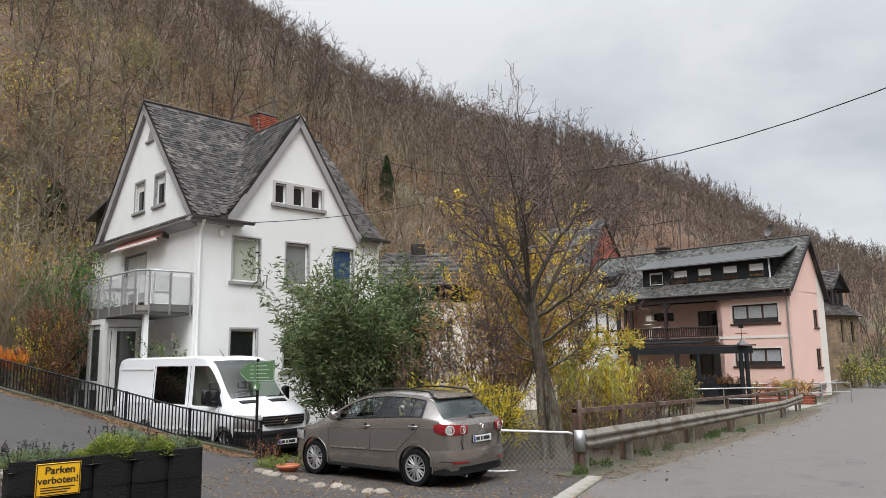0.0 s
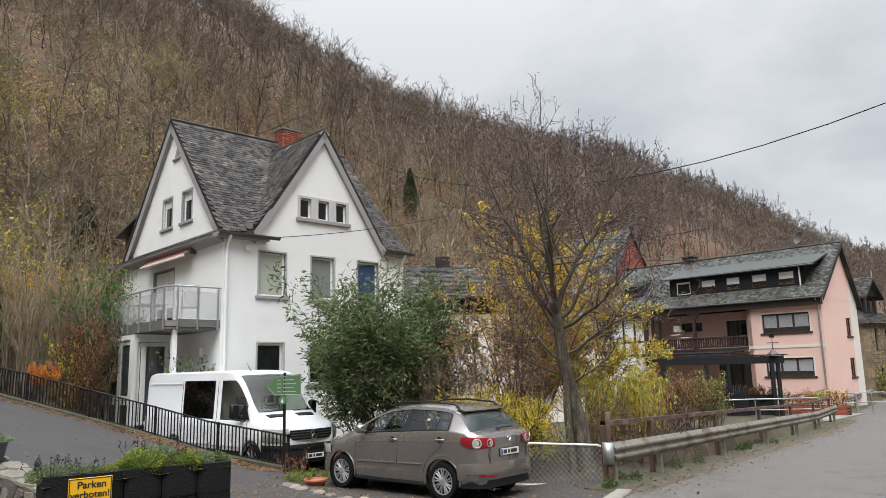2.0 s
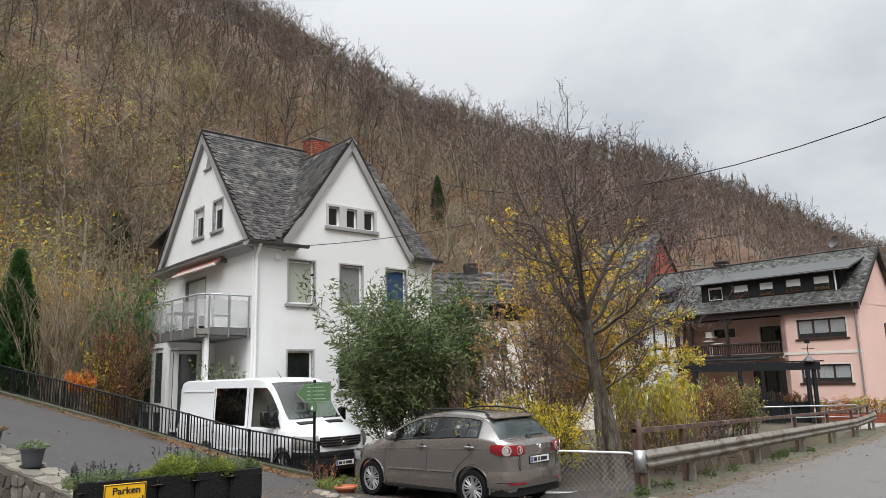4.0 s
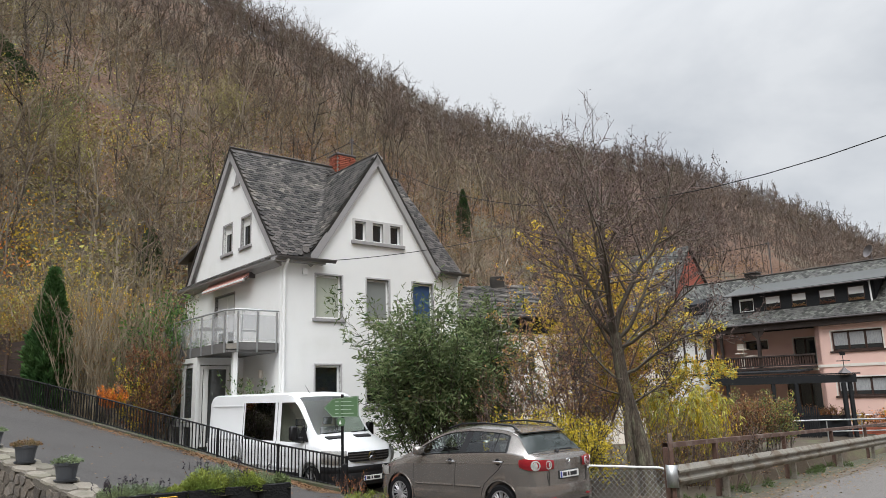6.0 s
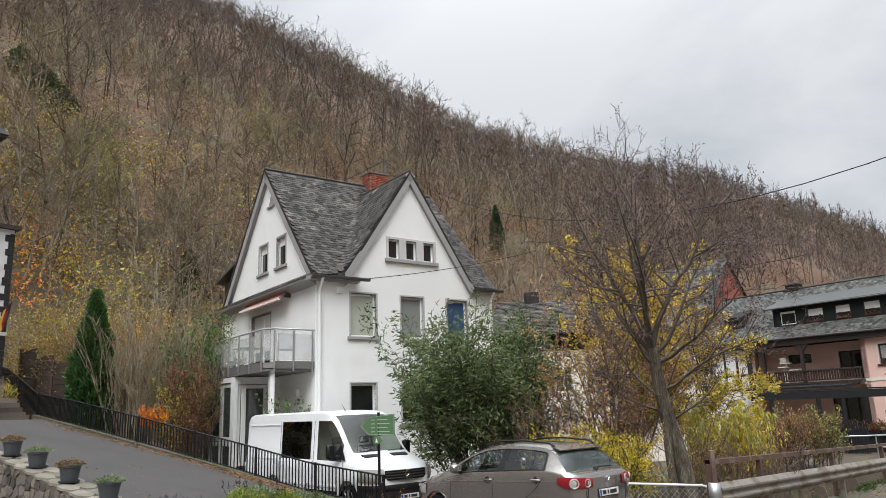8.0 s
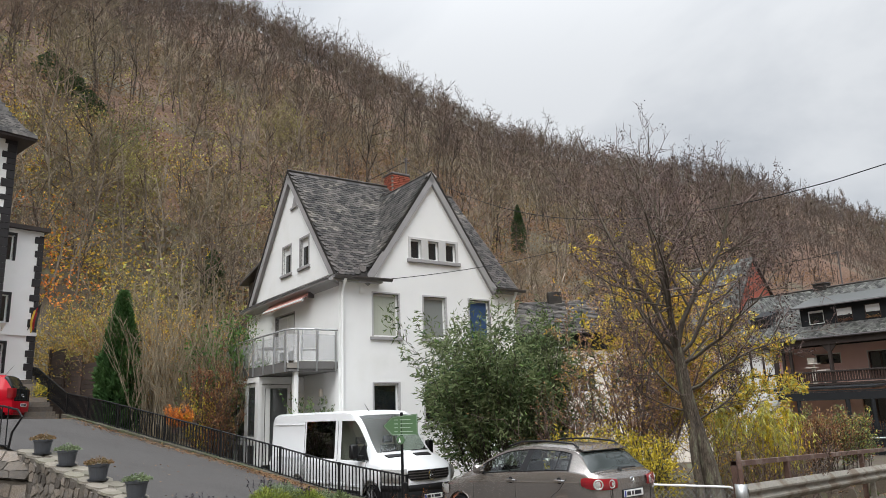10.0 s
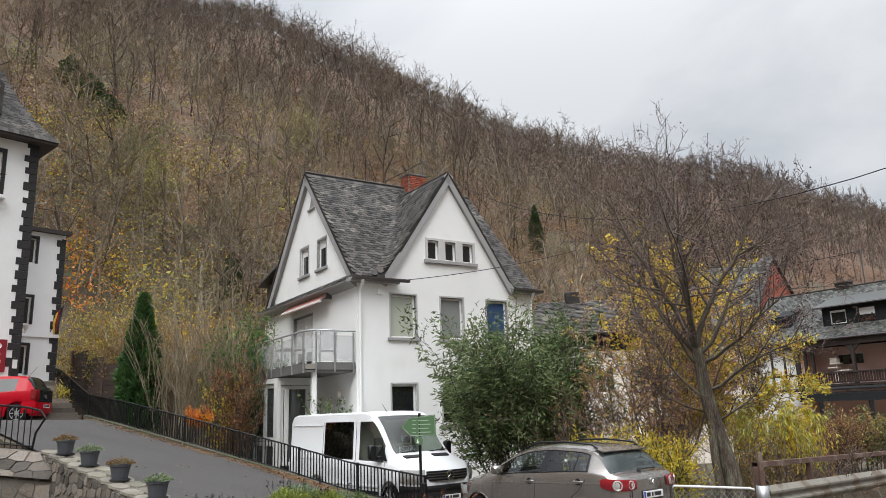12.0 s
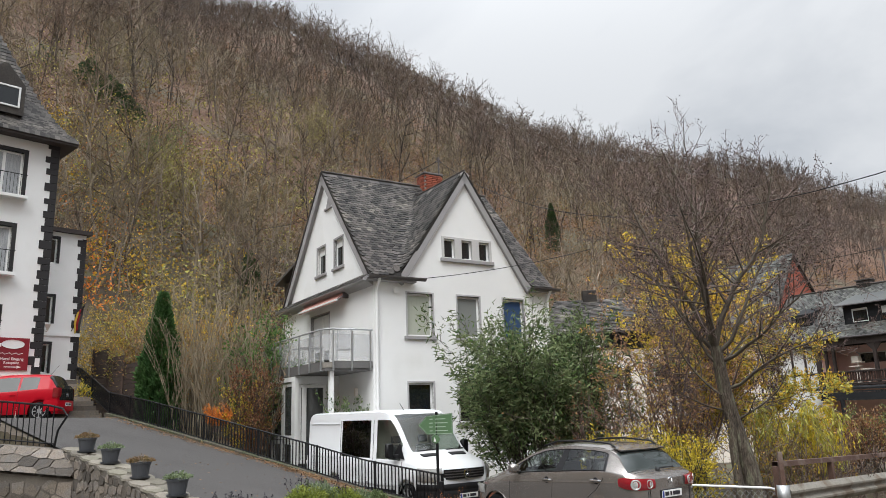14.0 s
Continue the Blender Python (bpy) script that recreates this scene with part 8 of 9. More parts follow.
bush("red_plant", -3.55, 14.9, float(paved_z(-3.55, 14.9)), "small red leaved plant by the signpost", "plant", (twig_red, leaf_rust), 58, 14, 0.62, 0.45, 0.03, 420, 0.5, 1, (6,), 0.1, 0.005, 0.25, 0.2, mix=[(leaf_rust, 0.8), (leaf_orange, 0.2)], thick=0.002)
bush("green_plant", -3.15, 14.45, float(paved_z(-3.15, 14.45)), "low green weeds between the stones", "plant", (twig_dark, herb), 59, 24, 0.28, 0.6, 0.05, 1200, 0.8, 1, (5,), 0.1, 0.004, 0.35, 0.1, mix=[(herb, 0.7), (leaf_green, 0.3)], thick=0.002)

# fallen leaves, one sheet of many
def fallen(name, mt, seed, pts, label, size=0.06):
    rng = np.random.default_rng(seed)
    c = Cloud()
    z = paved_z(pts[:, 0], pts[:, 1]) + 0.02
    at = np.stack([pts[:, 0], pts[:, 1], z], 1)
    d = rng.normal(size=at.shape)
    d[:, 2] *= 0.12
    k = len(at)
    d /= np.linalg.norm(d, axis=1)[:, None]
    s = np.cross(d, np.array([0, 0, 1.0]) + rng.normal(size=(k, 3)) * 0.25)
    s /= np.linalg.norm(s, axis=1)[:, None]
    ln = size * rng.uniform(0.5, 1.3, (k, 1))
    v = np.stack([at, at + d * ln * 0.5 + s * ln * 0.4, at + d * ln, at + d * ln * 0.5 - s * ln * 0.4], 1)
    b = np.arange(k)[:, None] * 4
    c.push(v, np.concatenate([b + [0, 1, 2], b + [0, 2, 3]]))
    return tagged(new(name, c.data(name, mt)), label, "fallen leaves", kind="stuff")


rng = np.random.default_rng(15)
leaf_pale = leaf_material("pale_dry_leaf", (0.24, 0.185, 0.10), (0.17, 0.12, 0.07))
leaf_fallen = leaf_material("fallen_brown_leaf", (0.225, 0.125, 0.065), (0.16, 0.10, 0.06))
t = rng.uniform(0, 1, (9000, 1))
i = np.minimum(rng.integers(0, 7, 9000) % 5, rng.integers(0, 5, 9000))
fl = np.array([p[:2] for p in FENCE_LINE])
along = fl[i] + (fl[i + 1] - fl[i]) * t
fallen("fallen_leaves", leaf_fallen, 16, along + np.array([-0.36, -0.93]) * np.abs(rng.normal(size=(9000, 1))) * 0.42 + np.array([0.05, -0.12]), "brown fallen leaves along the railing")
fallen("fallen_leaves", leaf_pale, 17, along[:1500] + np.array([-0.36, -0.93]) * np.abs(rng.normal(size=(1500, 1))) * 0.45, "pale fallen leaves along the railing")
q = np.stack([rng.uniform(-4, 2.2, 4200), rng.uniform(9.5, 15, 4200)], 1)
fallen("fallen_leaves", leaf_pale, 18, q[:2000], "scattered pale fallen leaves on the forecourt", 0.045)
fallen("fallen_leaves", leaf_fallen, 19, np.concatenate([q[2000:], np.stack([rng.uniform(-9, -3, 260), rng.uniform(10, 17, 260)], 1)]), "scattered brown fallen leaves on the forecourt", 0.05)
s = rng.uniform(-1, 26, 4200)
o = -np.abs(rng.normal(size=4200)) * 0.65 + 0.25
vr = np.stack([2.43 + 0.555 * s - 0.832 * o, 12.9 + 0.832 * s + 0.555 * o], 1)
fallen("fallen_leaves", leaf_pale, 20, vr[:2400], "yellow fallen leaves along the guard rail", 0.06)
fallen("fallen_leaves", leaf_fallen, 26, vr[2400:], "brown fallen leaves along the guard rail", 0.06)
rng = np.random.default_rng(27)
for k in range(15):
    s = rng.uniform(-0.5, 12)
    p = by_road(s, rng.uniform(-0.1, 0.35))
    tuft("grass_tuft", p.x, p.y, p.z + 0.02, 0.10, 0.14, 160, grass, "short green grass tuft at the verge", 200 + k, 0.10, 0.08)

# kerb stones where the forecourt meets the road, and the road covers
A, B = Vector((0.9, 8.6, 0)), Vector((2.45, 12.35, 0))
kb = thing("kerb_stones", Matrix.Identity(4), "row of worn pale kerb stones at the edge of the road", "kerb", kind="structure")
for k in range(9):
    p, q = A.lerp(B, k / 9), A.lerp(B, (k + 1) / 9)
    c = (p + q) / 2
    ob = part("kerb_stone", Mesh().box(-0.21, 0.21, -0.13, 0.13, -0.1, 0.03, None, 0.02), concrete, kb)
    ob.matrix_local = pose(c.x, c.y, float(paved_z(c.x, c.y)) + 0.012, 0, 0, math.degrees(math.atan2((B - A).y, (B - A).x)))
for x, y in ((8.05, 14.7), (6.25, 11.6)):
    cv = lathe([(0.001, 0.02), (0.13, 0.02), (0.15, 0.018), (0.165, 0.01), (0.17, 0.0)], 28).data("manhole_cover", dark_grey_metal)
    round_z(cv)
    ob = new("manhole_cover", cv)
    ob.matrix_world = pose(x, y, float(paved_z(x, y)), 2, -2)
    tagged(ob, "round cast iron cover set in the road", "manhole cover", "road covers")


def cable(name, p, q, sag, r, label):
    p, q = Vector(p), Vector(q)
    pts = [p.lerp(q, t) - Vector((0, 0, sag * 4 * t * (1 - t))) for t in np.linspace(0, 1, 25)]
    return whole(name, Mesh().tube(pts, r, 5), iron, label, "cable")


# ---- pink house ----
PINK = pose(20.28, 42.4, 0, 0, 0, 45)
pink = thing("pink_house", PINK, "pink rendered house with a slate roof and wide dormer", "house")


def on_pink(a, z, d):
    return (d, a, z)


def on_pink_side(a, z, d):
    return (a, d, z)


def on_recess(a, z, d):
    return (1.5 + d, a, z)


slate_dark = material("anthracite_cladding", (0.017, 0.018, 0.020), 0.75, 0.25, 2, 30, 0.15, stretch=(1, 1, 9), spec=0.2)
brown_frame = material("brown_window_frame", (0.045, 0.024, 0.018), 0.5, 0.15, 3, 40, 0.05)
lintel_white = material("off_white_band", (0.72, 0.68, 0.62), 0.8, 0.06, 2, 40, 0.05)
PW = [(0.73, 3.48, 3.40, 4.54), (0.73, 3.48, 0.84, 1.90)]
part("wall", wall_sheet(0.0, 4.4, -1.5, 4.95, PW, 0.3, on_pink), render_pink, pink)
part("wall", wall_sheet(4.4, 11.4, -1.5, 4.95, [(5.13, 6.45, 2.72, 4.40), (8.13, 9.68, 3.84, 4.42), (5.0, 7.2, -0.9, 1.9)], 0.3, on_recess), render_pink, pink)
part("wall", Mesh().box(0.0, 1.5, 4.15, 4.4, -1.5, 4.95), render_pink, pink)
part("wall", Mesh().box(0.3, 1.5, 11.15, 11.4, -1.5, 4.95), render_pink, pink)
part("side_wall", wall_sheet(0.3, 5.85, -1.5, 5.3, [(3.75, 4.55, 3.14, 4.24), (3.75, 4.6, 0.7, 1.84)], 0.3, on_pink_side), render_pink, pink)
part("side_gable", Mesh().prism([(-0.1, 5.3), (5.9, 5.2), (3.48, 8.75)], 1, 0.0, 0.3), render_pink, pink)
part("pale_strip", Mesh().prism([(4.72, -1.5), (5.87, -1.5), (5.87, 5.2), (4.9, 6.6), (4.72, 6.6)], 1, -0.006, 0.01), lintel_white, pink, "pale unpainted strip of the side wall")
part("back_wall", Mesh().box(5.55, 5.85, 0.3, 13.0, -1.5, 5.2), render_pink, pink)
part("storey_band", Mesh().box(-0.03, 0.0, -0.02, 4.4, 2.50, 2.66).box(-0.02, 0.6, 4.4, 7.0, 2.36, 2.50), lintel_white, pink)
for q in PW:
    window(pink, on_pink, *q, brown_frame, lintel_white, brown_frame, (0.34, 0.67), True, 0.28, curtain_white, trim=0.07, fw=0.09, label="brown three-part window with lace curtains")
window(pink, on_recess, 5.13, 6.45, 2.72, 4.40, brown_frame, lintel_white, None, (0.5,), fw=0.08, trim=0.06, name="terrace_door")
window(pink, on_recess, 8.13, 9.68, 3.84, 4.42, brown_frame, lintel_white, None, (), fw=0.07, trim=0.06)
window(pink, on_recess, 5.0, 7.2, -0.9, 1.9, brown_frame, None, None, (0.33, 0.66), fw=0.08, name="terrace_door")
for q in ((3.75, 4.55, 3.14, 4.24), (3.75, 4.6, 0.7, 1.84)):
    window(pink, on_pink_side, *q, brown_frame, None, brown_frame, (), fw=0.08, set_in=0.06)
# roof
EAVE, RIDGE, BACK = (-0.42, 5.40), (3.48, 8.86), (6.05, 5.05)
m = Mesh()
m.prism([(EAVE[0], EAVE[1]), (RIDGE[0], RIDGE[1]), (BACK[0], BACK[1]), (BACK[0], BACK[1] - 0.1), (RIDGE[0], RIDGE[1] - 0.14), (EAVE[0], EAVE[1] - 0.1)], 1, -0.28, 15.2)
proof = part("roof", m, slate, pink, "grey-green weathered slate roof")
part("eave_board", Mesh().box(-0.34, 0.0, -0.1, 15.0, 4.92, 5.30), dark_trim, pink, "dark brown timber eave")
part("verge_board", Mesh().prism([(EAVE[0], 5.34), (RIDGE[0], 8.80), (BACK[0], 5.0), (BACK[0], 4.75), (RIDGE[0], 8.52), (EAVE[0], 5.08)], 1, -0.32, -0.28), black_paint, pink)
part("gutter", Mesh().tube([(-0.50, -0.25, 5.32), (-0.50, 15.0, 5.36)], 0.06, 8), dark_grey_metal, pink, "", True)
part("downpipe", Mesh().tube([(-0.48, 0.12, 5.28), (-0.3, 0.14, 5.1), (-0.07, 0.15, 4.85), (-0.07, 0.15, -1.2)], 0.05, 8), zinc, pink, "", True)
# wide dormer
dm = part("dormer", wall_sheet(0.95, 9.7, 5.85, 7.42, [(a, b, 6.27, 7.10) for a, b in ((8.22, 9.2), (6.45, 7.45), (4.83, 5.74), (3.14, 4.08), (1.50, 2.44))], 0.15, lambda a, z, d: (0.45 + d, a, z)), slate_dark, pink, "wide anthracite-clad dormer")
for a in (0.95, 9.6):
    part("dormer_cheek", Mesh().prism([(0.45, 5.9), (0.45, 7.42), (2.2, 7.72)], 1, a, a + 0.1), slate_dark, pink)
part("dormer_roof", Mesh().prism([(0.15, 7.40), (2.75, 8.24), (2.75, 8.14), (0.15, 7.30)], 1, 0.25, 10.1), material("dormer_metal_roof", (0.052, 0.055, 0.052), 0.6, 0.2, 1.5, 20, 0.15, metal=0.1), pink, "pale weathered dormer roof")
part("dormer_gutter", Mesh().tube([(0.10, 0.25, 7.30), (0.10, 10.1, 7.34)], 0.05, 6), dark_grey_metal, pink)
part("dormer_pipe", Mesh().tube([(0.40, 1.18, 7.3), (0.40, 1.15, 6.0)], 0.045, 6), white_paint, pink)
for k, (a, b) in enumerate(((1.50, 2.44), (3.14, 4.08), (4.83, 5.74), (6.45, 7.45), (8.22, 9.2))):
    window(dm, lambda a_, z, d: (0.45 + d, a_, z), a, b, 6.27, 7.10, brown_frame if k < 4 else white_paint, None, None, (), True, 0.45 if k < 4 else 0.85, shutter_white, fw=0.05, set_in=0.02)
    if k < 4:
        c = Cloud()
        rg = np.random.default_rng(300 + k)
        at = np.stack([np.full(120, 0.42), rg.uniform(a + 0.05, b - 0.05, 120), 6.30 + np.abs(rg.normal(size=120)) * 0.07], 1)
        c.leaves(at, 0.07, 0.05, rg)
        tagged(part("window_planting", c.data("window_planting", leaf_rust if k % 2 else leaf_brown), None, dm), kind="stuff")
# slates in courses on the front slope
m = Mesh()
rg = np.random.default_rng(310)
sl = Vector((RIDGE[0] - EAVE[0], 0, RIDGE[1] - EAVE[1]))
SN = Vector((-sl.z, 0, sl.x)).normalized()
for r in range(32):
    f0, f1 = r / 32, (r + 1.3) / 32
    for c_ in range(65):
        a = -0.25 + (c_ + 0.5 * (r % 2)) * 0.235
        p0, p1 = Vector((EAVE[0], 0, EAVE[1])) + sl * f0, Vector((EAVE[0], 0, EAVE[1])) + sl * min(f1, 1)
        z_mid = p0.z
        if 1.0 < a < 9.6 and 6.1 < z_mid < 8.0 or a > 14.9:
            continue
        o = SN * (0.035 + rg.uniform(-0.004, 0.004))
        w_ = 0.228
        m.add([p0 + o + Vector((0, a + w_ * 0.25, 0)), p0 + o + Vector((0, a + w_ * 0.75, 0)), p0.lerp(p1, 0.35) + o * 0.8 + Vector((0, a + w_, 0)), p1 + SN * 0.01 + Vector((0, a + w_, 0)), p1 + SN * 0.01 + Vector((0, a, 0)), p0.lerp(p1, 0.35) + o * 0.8 + Vector((0, a, 0)),
               p0 + Vector((0, a + w_ * 0.25, 0)), p0 + Vector((0, a + w_ * 0.75, 0))], [(0, 1, 2, 3, 4, 5), (0, 1, 7, 6)])
me = bpy.data.meshes.new("slate_coursing")
me.from_pydata([tuple(p) for p in m.v], [], m.f)
moss_slate = material("mossy_slate", (0.095, 0.096, 0.086), 0.65, 0.35, 1.2, 20, 0.2, island=0.7, tint=(0.06, 0.058, 0.056), tint_at=0.55, spec=0.3)
me.materials.append(moss_slate)
tagged(part("slate_coursing", me, None, proof), kind="stuff")
part("ridge_cap", Mesh().tube([(3.48, -0.3, 8.88), (3.48, 15.2, 8.92)], 0.07, 6), slate, pink)
ch = part("chimney", Mesh().box(3.3, 3.9, 9.3, 10.2, 8.5, 9.2, None, 0.02), slate, pink)
part("cap", Mesh().box(3.25, 3.95, 9.25, 10.25, 9.2, 9.26), dark_grey_metal, ch)
dish = part("satellite_dish", lathe([(0.001, 0.0), (0.2, 0.03), (0.38, 0.10), (0.40, 0.12), (0.37, 0.10), (0.2, 0.015)], 24), dark_grey_metal, pink, "grey satellite dish on the ridge", True)
dish.matrix_local = pose(3.3, 2.0, 9.42, 20, 0, 60)
part("dish_mast", Mesh().tube([(3.48, 2.0, 8.8), (3.48, 2.0, 9.4), (3.3, 2.0, 9.42)], 0.03, 6), dark_grey_metal, dish).matrix_local = pose(3.3, 2.0, 9.42, 20, 0, 60).inverted()
part("aerial_mast", Mesh().tube([(3.48, 8.3, 8.8), (3.48, 8.3, 11.2)], 0.045, 6).tube([(3.48, 8.0, 11.05), (3.48, 8.7, 11.07)], 0.02, 5).tube([(3.48, 8.3, 11.1), (3.48, 6.2, 8.9)], 0.012, 4), dark_grey_metal, pink)
# balcony
bal = part("balcony", Mesh().box(-0.35, 1.5, 4.42, 11.4, 2.50, 2.62), dark_trim, pink, "dark brown timber balcony with shaped balusters")
part("handrail", Mesh().box(-0.40, -0.26, 4.42, 11.4, 3.24, 3.34, None, 0.01), dark_trim, bal)
part("lower_rail", Mesh().box(-0.37, -0.29, 4.42, 11.4, 2.68, 2.76), dark_trim, bal)
bl = Mesh().box(-0.35, -0.31, -0.055, 0.055, 2.70, 3.26, None, 0.01).data("baluster", brown_frame)
for k in range(44):
    part("baluster", bl, None, bal).matrix_local = pose(0, 4.5 + k * 0.158, 0)
for a in (7.8, 11.3):
    part("timber_post", Mesh().box(-0.32, -0.14, a - 0.09, a + 0.09, 2.55, 4.95).prism([(a - 0.5, 4.95), (a + 0.5, 4.95), (a + 0.09, 4.45), (a - 0.09, 4.45)], 0, -0.28, -0.18), dark_trim, pink)
part("timber_frame", Mesh().box(-0.05, 0.12, 10.4, 10.55, 2.6, 4.95).box(-0.05, 0.12, 10.9, 11.05, 2.6, 4.95), dark_trim, pink)
ct = thing("cat_tree", PINK @ pose(0.5, 9.1, 2.62), "cream cat tree on the balcony", "cat tree")
for k, (a, z) in enumerate(((-0.35, 0.75), (0.2, 1.2), (0.35, 0.95))):
    part("platform", Mesh().box(-0.25, 0.25, a - 0.3, a + 0.3, z, z + 0.08, None, 0.02), render_cream, ct)
    part("post", Mesh().tube([(0, a, 0), (0, a, z)], 0.06, 8), render_cream, ct)
part("house_box", Mesh().box(-0.2, 0.2, 0.05, 0.5, 1.28, 1.6, None, 0.03), render_cream, ct)

# canopy and pergola in front of the pink house
cn = thing("pergola", Matrix.Identity(4), "black timber pergola over the terrace", "pergola")
C0, C1 = Vector((9.35, 38.2, 0)), Vector((14.75, 35.75, 0))
cd = (C1 - C0).normalized()
cb = Vector((-cd.y, cd.x, 0))
for off, z0, z1, ext in ((0.0, 1.62, 1.98, 0.3), (3.2, 1.66, 1.97, -1.3)):
    v = [C0 + cb * (off + o) + Vector((0, 0, z)) - cd * 0.3 for o in (0, 0.16) for z in (z0, z1)] + [C1 + cb * (off + o) + Vector((0, 0, z)) + cd * ext for o in (0, 0.16) for z in (z0, z1)]
    part("beam", Mesh().add(v, [(0, 1, 3, 2), (4, 5, 7, 6), (0, 1, 5, 4), (2, 3, 7, 6), (1, 3, 7, 5), (0, 2, 6, 4)]), slate_dark, cn)
for k in range(9):
    p = C0.lerp(C1, k / 8)
    v = [p + cd * w_ + cb * o + Vector((0, 0, z)) for w_ in (0, 0.09) for o, z in ((0.1, 1.80), (0.1, 1.95), (3.3, 1.83), (3.3, 1.97))]
    part("rafter", Mesh().add(v, [(0, 1, 3, 2), (4, 5, 7, 6), (0, 1, 5, 4), (2, 3, 7, 6), (1, 3, 7, 5), (0, 2, 6, 4)]), slate_dark, cn)
v = [C0 - cd * 0.35 + Vector((0, 0, 1.99)), C1 + cd * 0.4 + Vector((0, 0, 1.99)), C1 + cd * 0.4 + cb * 3.6 + Vector((0, 0, 2.02)), C0 - cd * 0.35 + cb * 3.6 + Vector((0, 0, 2.02))]
part("roof_sheet", Mesh().add(v + [p + Vector((0, 0, 0.06)) for p in v], [(0, 1, 2, 3), (4, 5, 6, 7), (0, 1, 5, 4), (1, 2, 6, 5), (2, 3, 7, 6), (3, 0, 4, 7)]), slate_dark, cn)
for f, off in ((0.45, 0.08), (0.62, 0.08), (0.955, 0.0), (0.955, 0.35), (1.0, 0.12), (0.1, 0.08)):
    p = C0.lerp(C1, f) + cb * off
    part("post", Mesh().box(p.x - 0.08, p.x + 0.08, p.y - 0.08, p.y + 0.08, -1.25, 1.64, None, 0.01), slate_dark, cn)
p = C1 - cd * 0.15
part("finial", Mesh().add([(p.x - .22, p.y - .22, 2.04), (p.x + .22, p.y - .22, 2.04), (p.x + .22, p.y + .22, 2.04), (p.x - .22, p.y + .22, 2.04), (p.x, p.y, 2.32)], [(0, 1, 4), (1, 2, 4), (2, 3, 4), (3, 0, 4)]), dark_grey_metal, cn)
part("weather_vane", Mesh().tube([(p.x, p.y, 2.3), (p.x, p.y, 3.05)], 0.018, 5).tube([(p.x - .3, p.y, 2.6), (p.x + .3, p.y, 2.6)], 0.018, 5).box(p.x - .12, p.x + .12, p.y - .01, p.y + .01, 2.85, 3.02), iron, cn, "small iron weather vane")
# lower canopy of the house
v = [(-2.2, 4.6, 2.22), (-2.2, 11.6, 2.22), (-0.3, 11.6, 2.36), (-0.3, 4.6, 2.36)]
part("canopy", Mesh().add(v + [(x, y, z + 0.1) for x, y, z in v], [(0, 1, 2, 3), (4, 5, 6, 7), (0, 1, 5, 4), (1, 2, 6, 5), (2, 3, 7, 6), (3, 0, 4, 7)]), slate_dark, pink, "dark canopy under the balcony")
# terrace fence and flower beds
tf = thing("terrace_fence", Matrix.Identity(4), "dark blue-black slatted terrace fence", "fence")
for k in range(22):
    p = C0.lerp(C1, 0.42 + k * 0.016) - cb * 0.25
    part("slat", Mesh().box(p.x - 0.035, p.x + 0.035, p.y - 0.015, p.y + 0.015, -1.1, 0.55, None, 0.005), slate_dark, tf)
bed = thing("raised_bed", Matrix.Identity(4), "raised brick bed with autumn flowers", "flower bed")
m = Mesh()
for r in range(6):
    for k in range(20):
        p = Vector((14.2, 38.6, 0)) + Vector((0.80, -0.30, 0)) * (k * 0.27 + (0.13 if r % 2 else 0))
        q = Mesh().box(-0.12, 0.12, -0.06, 0.06, 0, 0.065, pose(p.x, p.y, -1.0 + r * 0.078, 0, 0, -20), 0.006)
        part("brick", q, brick_red, bed)
part("core", Mesh().box(0, 4.7, 0.04, 0.9, -1.1, -0.52, pose(14.2, 38.6, 0, 0, 0, -20)), soil, bed)
for k in range(6):
    x, y = 14.5 + k * 0.75, 38.7 - k * 0.27
    bush("flower_plant", x, y, -0.55, "autumn flowering plant in the raised bed", "plant", (twig_dark, leaf_rust), 320 + k, 14, 0.85, 0.6, 0.09, 700, 0.7, 1, (6,), 0.1, 0.008, 0.25, 0.1,
         mix=[((leaf_orange, leaf_yellow, leaf_rust)[k % 3], 0.5), ((leaf_rust, leaf_green, leaf_gold)[k % 3], 0.5)])
for k in range(5):
    p = C0.lerp(C1, 0.5 + k * 0.1) + cb * 0.6
    bush("potted_flowers", p.x, p.y, 0.1, "dry potted flowers on the terrace railing", "plant", (twig_dark, leaf_brown), 330 + k, 10, 0.5, 0.6, 0.08, 350, 0.8, 1, (5,), 0.3, 0.006, 0.2, 0.1, mix=[(leaf_brown, 0.6), (leaf_rust, 0.4)])
    part("planter_box", Mesh().box(-0.4, 0.4, -0.1, 0.1, -0.2, 0.02, None, 0.01), slate_dark, cn).matrix_local = pose(p.x, p.y, 0.1)
part("rail_board", Mesh().add([C0.lerp(C1, 0.45) + cb * 0.6 + Vector((0, 0, z)) for z in (-0.9, -0.1)] + [C0.lerp(C1, 0.97) + cb * 0.6 + Vector((0, 0, z)) for z in (-0.1, -0.9)], [(0, 1, 2, 3)]), slate_dark, cn).modifiers.new("thickness", "SOLIDIFY").thickness = 0.04
for k in range(7):
    p = by_road(22.5 + k * 1.2, 6.5 + 0.25 * k)
    bush("copper_shrub", p.x, p.y, p.z, "low copper leaved shrub by the forecourt", "bush", (twig_red, leaf_rust), 340 + k, 16, 1.0, 0.5, 0.08, 650, 0.6, 1, (7,), 0.1, 0.008, 0.35, 0.1, mix=[(leaf_rust, 0.7), (leaf_brown, 0.3)])

